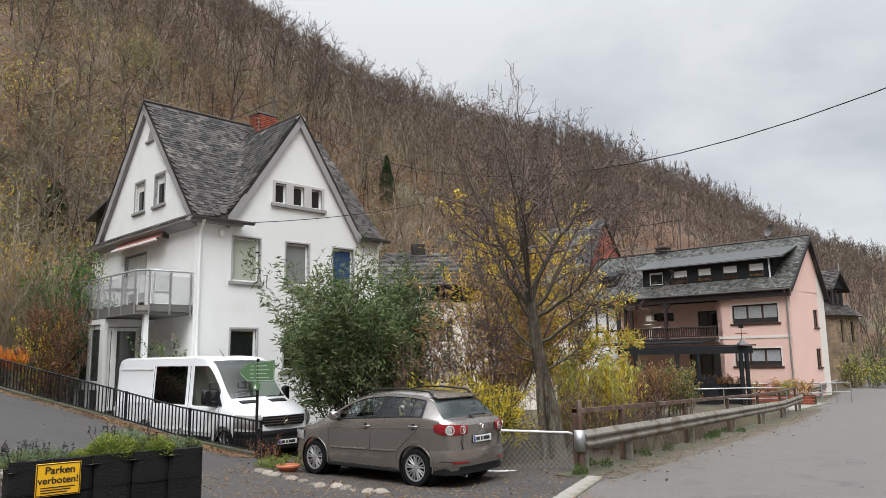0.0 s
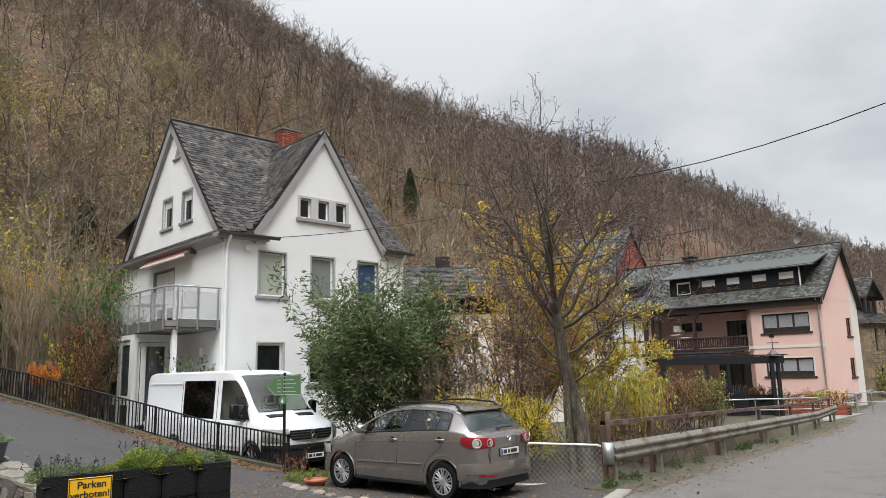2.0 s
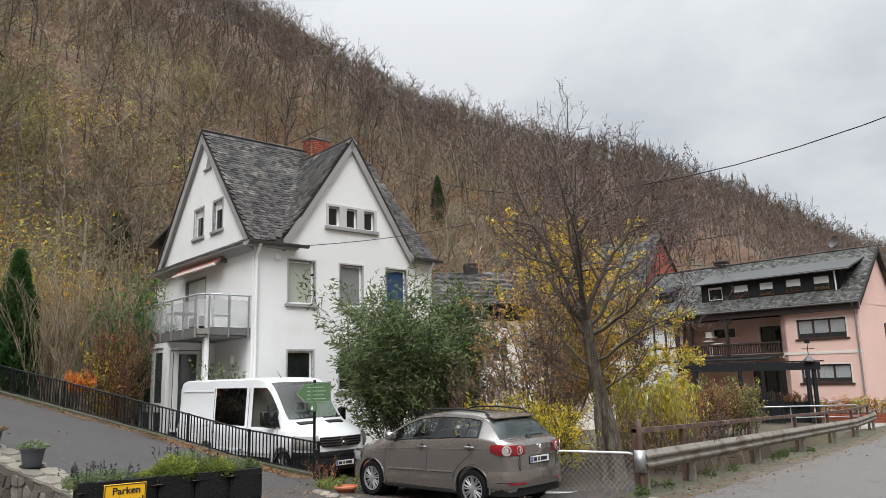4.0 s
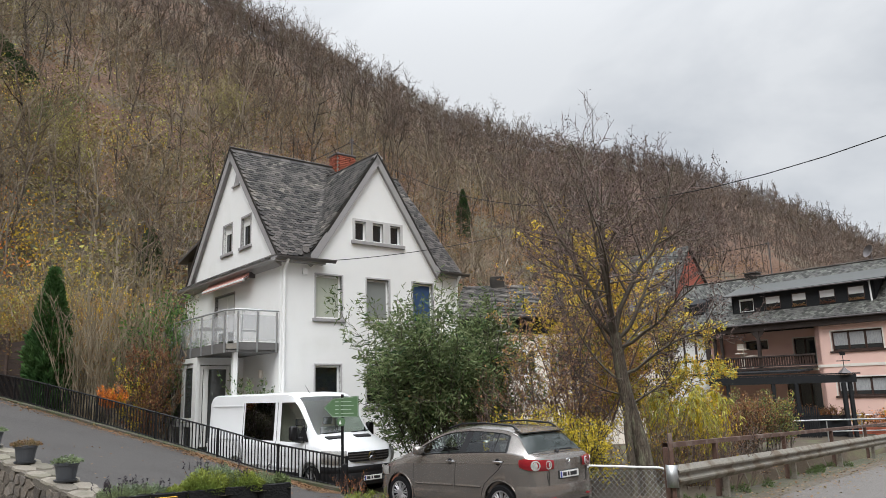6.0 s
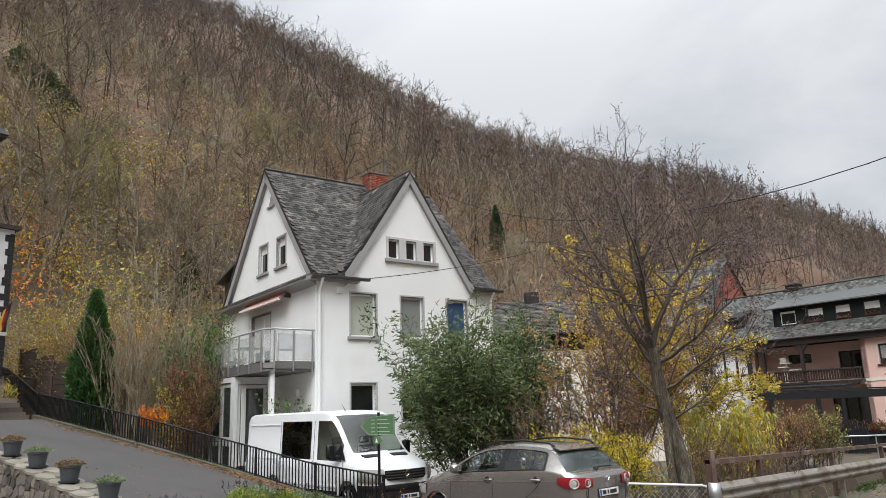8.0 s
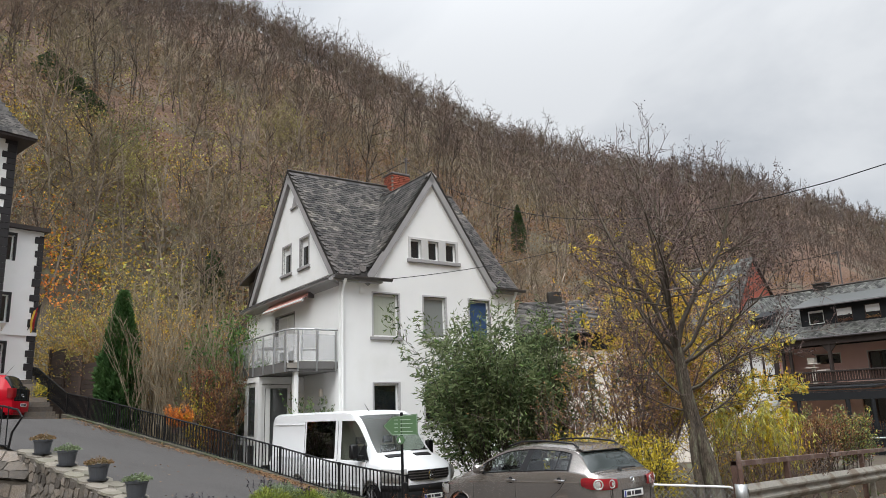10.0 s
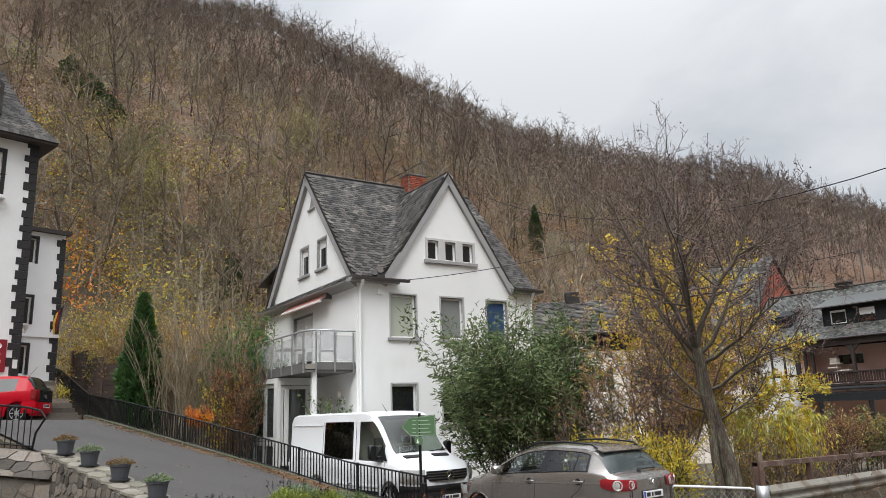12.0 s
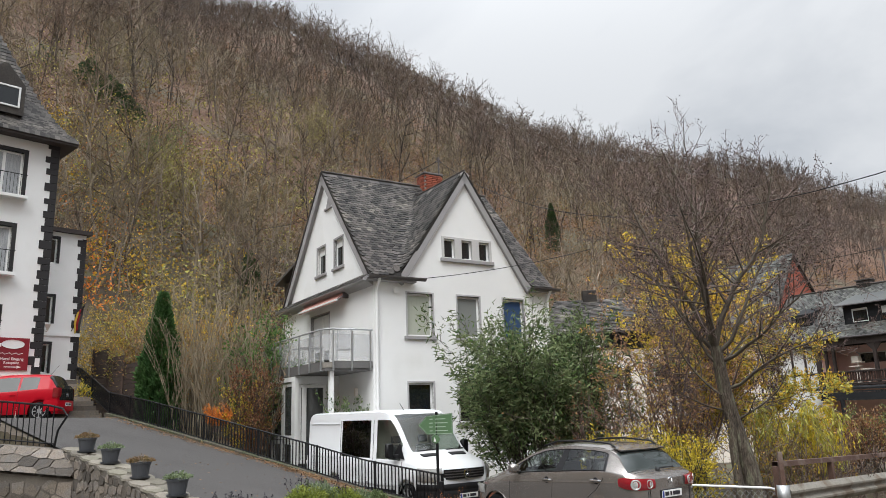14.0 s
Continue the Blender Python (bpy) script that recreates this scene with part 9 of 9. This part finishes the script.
# ---- stone house beyond ----
STONE = pose(28.85, 53.6, 0, 0, 0, 42)
sth = thing("stone_house", STONE, "rubble stone house with a slate-hung upper storey", "house")
rubble = material("rubble_masonry", (0.27, 0.20, 0.125), 0.9, 0.3, 2.2, 30, 0.6, tint=(0.17, 0.13, 0.095), tint_at=0.5, island=0.3)


def on_st(a, z, d):
    return (a, d, z)


SW = [(1.0, 1.55, 2.3, 4.0), (3.0, 3.6, 2.3, 3.9), (1.4, 2.0, -0.3, 1.1), (3.2, 3.8, -0.3, 1.1)]
part("wall", wall_sheet(0.0, 4.6, -1.5, 4.4, SW, 0.4, on_st), rubble, sth)
part("wall", Mesh().box(0.0, 0.4, 0.4, 7, -1.5, 4.4), rubble, sth)
part("wall", Mesh().box(4.2, 4.6, 0.4, 7, -1.5, 4.4), rubble, sth)
for q in SW:
    window(sth, on_st, *q, dark_trim, None, None, (), fw=0.06)
m = Mesh()
rg = np.random.default_rng(350)
for r in range(20):
    for c_ in range(13):
        a, z = 0.05 + c_ * 0.35 + (0.17 if r % 2 else 0) + rg.uniform(-.04, .04), -1.3 + r * 0.28
        if any(h[0] - 0.1 < a + 0.16 < h[1] + 0.1 and h[2] - 0.1 < z + 0.1 < h[3] + 0.1 for h in SW) or a > 4.3:
            continue
        m.box(a, a + rg.uniform(0.22, 0.32), -rg.uniform(0.02, 0.05), 0.01, z, z + rg.uniform(0.16, 0.24), None, 0.01)
tagged(part("stonework", m, rubble, sth), kind="stuff")
part("roof_skirt", Mesh().add([(-0.3, -0.35, 4.3), (4.95, -0.35, 4.3), (4.5, 0.7, 5.3), (0.1, 0.7, 5.3), (-0.3, 7, 4.3), (0.1, 7, 5.3), (4.95, 7, 4.3), (4.5, 7, 5.3)], [(0, 1, 2, 3), (0, 3, 5, 4), (1, 6, 7, 2)]), slate, sth)
part("upper_storey", wall_sheet(0.7, 3.2, 4.9, 6.5, [(1.1, 1.75, 5.2, 6.3), (2.0, 2.75, 5.2, 6.3)], 0.2, lambda a, z, d: (a, 0.45 + d, z)), slate_dark, sth)
for q in ((1.1, 1.75, 5.2, 6.3), (2.0, 2.75, 5.2, 6.3)):
    window(sth, lambda a, z, d: (a, 0.45 + d, z), *q, dark_trim, None, None, (), fw=0.05, set_in=0.03)
part("upper_gable", Mesh().prism([(0.45, 6.4), (3.45, 6.4), (1.95, 7.65)], 1, 0.3, 3.5).box(0.7, 3.2, 0.66, 6, 4.9, 6.5), slate_dark, sth)
part("roof", Mesh().prism([(0.25, 6.25), (1.95, 7.8), (3.65, 6.25), (3.65, 6.15), (1.95, 7.62), (0.25, 6.15)], 1, 0.0, 6.5), slate, sth)
lay_slates(sth, ((-0.3, -0.35, 4.31), (4.95, -0.35, 4.31), (4.5, 0.7, 5.31), (0.1, 0.7, 5.31)), 0.25, 0.2, 393, slate)
lay_slates(sth, ((0.25, 6.5, 6.26), (0.25, 0.0, 6.26), (1.95, 0.0, 7.81), (1.95, 6.5, 7.81)), 0.25, 0.2, 394, slate)
part("finial", Mesh().tube([(1.95, 0.1, 7.7), (1.95, 0.1, 8.3)], 0.05, 6), zinc, sth)

# ---- brick house with slate roof, half hidden by the trees ----
brk = thing("brick_house", pose(11.7, 58.8, 0, 0, 0, 45), "red brick house with a steep slate roof", "house")
part("gable_wall", Mesh().prism([(0, -1.5), (6.8, -1.5), (6.8, 7.8), (2.9, 12.8), (0, 8.4)], 1, 0, 0.3), material("brick_wall", (0.30, 0.085, 0.055), 0.9, 0.3, 2, 25, 0.3, stretch=(1, 1, 4)), brk)
part("side_wall", Mesh().box(0, 0.3, 0.3, 9, -1.5, 8.3), render_white, brk, "white side wall")
part("roof", Mesh().prism([(-0.4, 8.0), (2.9, 13.05), (7.1, 7.3), (7.1, 7.2), (2.9, 12.9), (-0.4, 7.85)], 1, -0.25, 9), slate, brk)
lay_slates(brk, ((-0.4, 9, 8.0), (-0.4, -0.25, 8.0), (2.9, -0.25, 13.05), (2.9, 9, 13.05)), 0.3, 0.24, 392, moss_slate)
for a in (1.6, 3.9):
    window(brk, on_front, a, a + 1.1, 3.4, 5.0, white_paint, None, render_cream, (), set_in=-0.02)
    window(brk, on_front, a, a + 1.1, -0.2, 1.4, white_paint, None, render_cream, (), set_in=-0.02)
# white timbered bay at the far end of the pink house
part("timbered_wall", Mesh().box(0.0, 0.3, 11.45, 14.6, -1.5, 4.92), render_white, pink, "white half-timbered end bay")
for a in (11.5, 12.3, 13.2, 14.3):
    part("timber", Mesh().box(-0.02, 0.0, a, a + 0.16, 2.4, 4.9), dark_trim, pink)
part("timber", Mesh().box(-0.022, 0.0, 11.66, 14.3, 3.2, 3.34), dark_trim, pink)
sdm = part("small_dormer", Mesh().prism([(0.7, 6.1), (0.7, 7.2), (2.3, 7.75)], 1, 12.0, 13.4), slate_dark, pink)
window(sdm, lambda a, z, d: (0.7 + d, a, z), 12.2, 13.2, 6.5, 7.05, dark_trim, None, None, (0.5,), set_in=-0.05)

# ---- slate-hung house behind the bamboo ----
sl_h = thing("slate_house", pose(-3.5, 33.6, 0, 0, 0, 8), "cream house with a slate-hung upper storey", "house")
part("lower_wall", Mesh().box(0.4, 9.0, 0, 6, -1, 4.2), render_cream, sl_h, "cream rendered wall")
part("upper_wall", Mesh().box(0.5, 5.2, -0.05, 6, 4.2, 5.3), slate_dark, sl_h)
part("roof", Mesh().prism([(-0.5, 5.0), (2.2, 6.95), (6.5, 6.95), (6.5, 5.0)], 1, 2.9, 3.0).add([(0.1, -0.5, 5.05), (5.6, -0.5, 5.05), (5.6, 2.9, 6.95), (0.9, 2.9, 6.95), (0.1, 6, 5.0), (5.6, 6, 5.0), (0.1, -0.5, 4.97), (5.6, -0.5, 4.97)], [(0, 1, 2, 3), (3, 2, 5, 4), (0, 3, 4), (0, 1, 7, 6)]), slate, sl_h)
part("gutter", Mesh().tube([(0.1, -0.55, 5.0), (5.6, -0.55, 5.0)], 0.05, 6), dark_grey_metal, sl_h)
lay_slates(sl_h, ((0.1, -0.5, 5.06), (5.6, -0.5, 5.06), (5.6, 2.9, 6.96), (0.9, 2.9, 6.96)), 0.22, 0.17, 391, slate)
window(sl_h, lambda a, z, d: (a, -0.05 + d, z), 2.0, 2.85, 4.35, 5.0, white_paint, None, None, (0.5,), set_in=-0.03)
for a in (3.2, 4.6):
    window(sl_h, on_front, a, a + 0.8, 2.3, 3.5, white_paint, None, render_cream, (0.5,), set_in=-0.03)
part("chimney", Mesh().box(2.3, 3.0, 2.6, 3.2, 6.6, 7.4, None, 0.02), slate, sl_h)
part("wing", Mesh().box(5.3, 10.5, 0.6, 6, -1, 4.6), render_cream, sl_h)
part("wing_roof", Mesh().prism([(0.2, 4.5), (3.2, 6.2), (6.2, 4.5), (6.2, 4.4), (3.2, 6.05), (0.2, 4.4)], 0, 5.1, 10.8), slate, sl_h)

# ---- hotel ----
HOTEL = pose(-19.67, 21.43, 0, 0, 0, 60)
hotel = thing("hotel", HOTEL, "white hotel with black painted quoins and a steep slate roof", "hotel")


def on_hotel(a, z, d):
    return (a, d, z)


HW = [(-2.35, -1.15, 9.62, 11.25), (-2.45, -1.3, 6.85, 8.5), (-2.5, -1.5, 4.4, 5.6), (-5.2, -4.0, 9.62, 11.25), (-5.2, -4.0, 6.85, 8.5), (-5.2, -4.0, 4.0, 5.6)]
part("wall", wall_sheet(-8.0, 0.0, 1.0, 11.9, HW, 0.35, on_hotel), render_white, hotel)
part("wall", Mesh().box(-0.35, 0.0, 0.35, 6.0, 1.0, 11.9), render_white, hotel)
part("plinth", Mesh().box(-8.0, 0.03, -0.05, 0.0, 1.0, 3.35), render_cream, hotel, "grey plinth of the hotel")
for q in HW:
    w_ = window(hotel, on_hotel, *q, white_paint, black_paint, None, (0.5,), True, 0.0, curtain_white, trim=0.14, fw=0.07)
    part("sill", slab(Mesh(), on_hotel, q[0] - 0.1, q[1] + 0.16, q[2] - 0.12, q[2], -0.28, 0.1, 0.01), white_paint, w_)
    g = part("window_rail", Mesh().tube([(q[0] - 0.05, -0.26, q[2] + 0.75), (q[1] + 0.1, -0.26, q[2] + 0.75)], 0.015, 5), iron, hotel)
    for k in range(12):
        part("bar", Mesh().tube([(q[0] + (q[1] - q[0]) * k / 11, -0.26, q[2] - 0.02), (q[0] + (q[1] - q[0]) * k / 11, -0.26, q[2] + 0.75)], 0.008, 4), iron, g)
rg = np.random.default_rng(360)


def quoins(parent, x, y, z0, z1, sx, face):
    """Black painted corner stones, long and short in turn."""
    z = z0
    k = 0
    while z < z1:
        h = rg.uniform(0.20, 0.32)
        ln = ((0.40 if k % 2 else 0.25) + rg.uniform(-0.05, 0.05)) * sx
        part("quoin", Mesh().box(x - ln, x + 0.02, y - 0.025, y + 0.25, z, min(z + h - 0.004, z1), None, 0.012), black_paint, parent)
        z += h
        k += 1


quoins(hotel, 0.0, 0.0, 3.4, 11.8, 1, 0)
part("wing_wall", wall_sheet(0.0, 1.5, 1.0, 8.75, [(0.14, 0.50, 7.55, 8.5), (0.14, 0.50, 5.3, 6.3), (0.14, 0.50, 3.5, 4.55)], 0.3, lambda a, z, d: (a, 0.85 + d, z)), render_white, hotel)
part("wing_wall", Mesh().box(1.2, 1.5, 1.15, 6, 1.0, 8.75), render_white, hotel)
for q in ((0.14, 0.50, 7.55, 8.5), (0.14, 0.50, 5.3, 6.3), (0.14, 0.50, 3.5, 4.55)):
    window(hotel, lambda a, z, d: (a, 0.85 + d, z), *q, white_paint, black_paint, None, (), trim=0.09, fw=0.05)
quoins(hotel, 1.5, 0.85, 3.3, 8.6, 0.7, 0)
part("wing_cornice", Mesh().box(-0.1, 1.65, 0.65, 6, 8.75, 8.9), dark_trim, hotel)
part("string_course", Mesh().box(0.0, 1.53, 0.80, 0.85, 4.85, 4.98), render_white, hotel)
tr = part("terrace_rail", Mesh().tube([(0.05, 0.8, 9.65), (1.6, 0.8, 9.65)], 0.018, 5), rust, hotel)
for k in range(18):
    part("bar", Mesh().tube([(0.1 + k * 0.088, 0.8, 8.9), (0.1 + k * 0.088, 0.8, 9.65)], 0.006, 4), rust, tr)
# flared hip roof
m = Mesh()
prof = [(0.5, 11.85), (0.2, 12.15), (-0.1, 12.6), (-0.55, 13.4), (-1.1, 14.6), (-1.75, 16.1), (-2.35, 17.4)]
ring = []
for o, z in prof:
    ring.append([(-8.0, -o, z), (o + 0.0, -o, z), (o + 0.0, 4.8 + o, z), (-8.0, 4.8 + o, z)])
m.grid(ring)
part("roof", m, slate, hotel, "steep flared slate roof")
part("eave", Mesh().box(-8.0, 0.48, -0.48, -0.02, 11.76, 11.86).box(0.02, 0.48, -0.02, 5, 11.76, 11.86), dark_trim, hotel)
m = Mesh()
for r in range(len(prof) * 9):
    f = r / 9
    i = min(int(f), len(prof) - 2)
    o = prof[i][0] + (prof[i + 1][0] - prof[i][0]) * (f - i)
    z = prof[i][1] + (prof[i + 1][1] - prof[i][1]) * (f - i)
    if f > len(prof) - 1.05:
        continue
    for k in range(int((o + 4) / 0.17)):
        a = o - (k + 0.5 * (r % 2)) * 0.17
        m.add([(a, -o - 0.035, z), (a - 0.16, -o - 0.035, z), (a - 0.16, -o + 0.06, z + 0.17), (a, -o + 0.06, z + 0.17), (a, -o - 0.01, z - 0.01), (a - 0.16, -o - 0.01, z - 0.01)], [(0, 1, 2, 3), (0, 1, 5, 4)])
me = bpy.data.meshes.new("slate_coursing")
me.from_pydata([tuple(p) for p in m.v], [], m.f)
me.materials.append(slate)
tagged(part("slate_coursing", me, None, hotel), kind="stuff")
part("finial", Mesh().tube([(-2.35, 2.4, 17.2), (-2.35, 2.4, 17.5), (-2.35, 2.4, 17.7), (-2.35, 2.4, 18.5)], [0.32, 0.28, 0.08, 0.02], 12), material("green_copper", (0.10, 0.16, 0.12), 0.6, 0.2, 3, 30, 0.1), hotel)
dmr = part("dormer", Mesh().prism([(-3.0, 12.6), (-1.35, 12.6), (-1.35, 13.75), (-2.0, 14.5), (-3.0, 13.9)], 1, -0.1, 1.5), slate, hotel)
window(dmr, lambda a, z, d: (a, -0.12 + d, z), -2.6, -1.5, 12.85, 13.65, white_paint, None, None, (), set_in=-0.02)
sgn = part("hotel_sign", Mesh().box(-1.45, -0.42, -0.05, -0.004, 3.52, 4.62, None, 0.008), sign_red, hotel, "dark red hotel sign with white writing")
ov = lathe([(0.001, 0.0), (0.2, 0.0), (0.21, 0.01)], 28)
part("emblem", Mesh().add([(-0.93 + x * 1.7, -0.056 - y, 4.40 + z * 0.72) for x, y, z in ov.v], ov.f), sign_white, sgn)
part("script_bar", Mesh().tube([(-1.3 + 0.07 * k, -0.055, 4.08 + 0.03 * math.sin(k * 2.1)) for k in range(11)], 0.012, 5), sign_white, sgn)
lettering("Hotel Eingang", 0.13, pose(-0.93, -0.052, 3.90, 90), sign_white, sgn)
lettering("Rezeption", 0.12, pose(-0.93, -0.052, 3.77, 90), sign_white, sgn)
part("arrow", Mesh().box(-1.15, -0.75, -0.058, -0.051, 3.615, 3.645).prism([(-0.76, 3.58), (-0.62, 3.63), (-0.76, 3.68)], 1, -0.058, -0.051), sign_white, sgn)
part("number_bar", Mesh().box(-0.2, -0.05, -0.045, -0.026, 3.65, 3.95), sign_white, hotel)
part("wall_lamp", Mesh().tube([(0.06, 0.5, 5.0), (0.25, 0.4, 4.95), (0.25, 0.4, 5.05), (0.25, 0.4, 5.2)], [0.02, 0.02, 0.05, 0.11], 10), render_cream, hotel)
fl_ = thing("flag", HOTEL @ pose(1.2, 0.80, 5.05), "furled black, red and gold flag on a wall pole", "flag")
part("pole", Mesh().tube([(0, 0, 0), (0.28, -0.35, 0.95)], 0.015, 6), iron, fl_)
for k, mt in enumerate((ink, lens_red, leaf_gold)):
    rows = [[(0.26 - 0.06 * k - 0.1 * t * 0.4 + 0.02 * math.sin(t * 5 + k), -0.32 + 0.1 * k * 0.6 + 0.05 * t, 0.93 - 0.18 * k * 0.5 - t * 0.8) for t in np.linspace(0, 1, 7)], [(0.20 - 0.06 * k - 0.05 * t + 0.03 * math.sin(t * 6 + k), -0.26 + 0.1 * k * 0.6, 0.86 - 0.18 * k * 0.5 - t * 0.8) for t in np.linspace(0, 1, 7)]]
    part("stripe", Mesh().grid(rows), mt, fl_).modifiers.new("thickness", "SOLIDIFY").thickness = 0.006

# steps up beside the hotel
stp = thing("steps", Matrix.Identity(4), "dark stone steps climbing beside the hotel", "steps", kind="structure")
S0 = Vector((-17.3, 21.75, 1.78))
sd = Vector((-0.83, 0.557, 0))
sw = Vector((-0.557, -0.83, 0))
for k in range(10):
    c = S0 + sd * (0.32 * k) + Vector((0, 0, 0.165 * k))
    v = [c + sd * a + sw * b + Vector((0, 0, z)) for z in (-0.3, 0.165) for a in (0, 0.40) for b in (0, 2.3)]
    part("step", Mesh().add(v, [(0, 1, 3, 2), (4, 5, 7, 6), (0, 1, 5, 4), (2, 3, 7, 6), (0, 2, 6, 4), (1, 3, 7, 5)]), stone_grey, stp)
part("side_slope", Mesh().add([S0 + sw * b + sd * a + Vector((0, 0, z)) for b in (2.3, 2.6) for a, z in ((0, 0.1), (3.6, 1.9), (3.6, 2.3), (0, 0.5))], [(0, 1, 2, 3), (4, 5, 6, 7), (3, 2, 6, 7)]), render_cream, stp)
bush("yellow_shrub", -18.9, 22.4, 2.35, "yellow potted shrub on the steps", "bush", (twig_dark, leaf_yellow), 371, 16, 0.75, 0.6, 0.08, 800, 0.8, 1, (6,), 0.1, 0.006, 0.2, 0.1, mix=[(leaf_yellow, 0.7), (leaf_green, 0.3)])
# brown board fence behind the railing
wf = thing("board_fence", Matrix.Identity(4), "dark brown horizontal board fence panels", "fence")
board_brown = material("stained_boards", (0.055, 0.035, 0.027), 0.8, 0.25, 2, 40, 0.25, pick=0.3, stretch=(1, 1, 6))
for k in range(4):
    a = Vector((-20.9 + 1.3 * k, 25.6 - 0.78 * k, 2.84 - 0.36 * k))
    b = a + Vector((1.25, -0.75, 0))
    for r in range(-4, 9):
        v = [p + Vector((o * 0.45, o * 0.9, z + r * 0.19)) for o in (0, 0.03 + 0.02 * (r % 2)) for p, z in ((a, 0), (b, 0), (b, 0.18), (a, 0.18))]
        part("board", Mesh().add(v, [(0, 1, 2, 3), (4, 5, 6, 7), (0, 1, 5, 4), (1, 2, 6, 5), (2, 3, 7, 6), (3, 0, 4, 7)]), board_brown, wf)
    part("post", Mesh().box(a.x - 0.06, a.x + 0.04, a.y - 0.05, a.y + 0.05, a.z - 1.0, a.z + 1.8), board_brown, wf)

# ---- far end of the road ----
bn_ = thing("banner", pose(32.0, 50.5, -0.95, 0, 0, -32), "white roadside banner with red and dark writing", "sign")
part("sheet", Mesh().box(0, 3.2, -0.02, 0.02, 0.1, 1.2), sign_white, bn_)
part("red_bar", Mesh().box(0.2, 1.3, -0.03, -0.021, 0.5, 0.9), sign_red, bn_)
part("dark_bar", Mesh().box(1.5, 2.9, -0.03, -0.021, 0.45, 0.85), ink, bn_)
for k in range(9):
    a = radians(29.5 + k * 1.1)
    d_ = 62 + 6 * (k % 3)
    x, y = d_ * math.sin(a), d_ * math.cos(a)
    bush("roadside_bush", x, y, gz(x, y), "yellow green roadside bushes in the distance", "bush", (twig_dark, leaf_lime), 380 + k, 20, 2.2 + (k % 4) * 0.9, 0.5, 0.2, 1300, 0.5, 1, (7,), 0.1, 0.02, 1.0, 0.1,
         mix=[((leaf_lime, leaf_green, leaf_brown)[k % 3], 0.6), (leaf_green, 0.4)])
for k in range(4):
    x, y = 33.5 + k * 3.0, 57 + k * 1.5
    bush("bare_tree", x, y, gz(x, y), "bare young roadside tree", "tree", (bark, leaf_brown), 395 + k, 2, 7.0, 0.5, 0.05, 60, 0.12, 3, (9, 5, 3), 0.1, 0.09, 0.2, 0.3, thick=0.012, ratio=(0.4, 0.5, 0.5))

# ---- cables ----
mast = HOUSE @ Vector((4.95, 3.9, 11.8))
cable("overhead_cable", mast, (11.5, 5.66, 7.57), 3.83, 0.010, "black overhead cable from the roof mast")
cable("overhead_cable", mast, (-30, 52, 17.0), 1.0, 0.015, "thin overhead cable behind the roof")
cable("house_cable", HOUSE @ Vector((1.75, -0.25, 5.92)), HOUSE @ Vector((8.6, -0.9, 7.4)), 0.12, 0.012, "thin cable along the front of the house")
cable("overhead_cable", PINK @ Vector((3.48, 8.3, 11.1)), (8.0, 60, 12.5), 0.5, 0.02, "thin cable to the aerial mast of the pink house")


# ---- roof slates of the white house ----
rng = np.random.default_rng(77)
places = sorted(slate_places(rng), key=lambda p: (p[1], p[0]))
sv, sf = slate_verts(0.205, 0.25, 0.027)
one = Mesh().add(sv, sf).data("slate", slate_piece)
rest = Mesh()
for k, (_, _, tm) in enumerate(places):
    if k < 300:
        ob = part("slate", one, None, roof)
        ob.matrix_local = tm
    else:
        rest.add([tm @ Vector(p) for p in sv], sf)
rest_me = bpy.data.meshes.new("slate_coursing")
rest_me.from_pydata(rest.v, [], rest.f)
rest_me.materials.append(slate)
tagged(part("slate_coursing", rest_me, None, roof), kind="stuff")
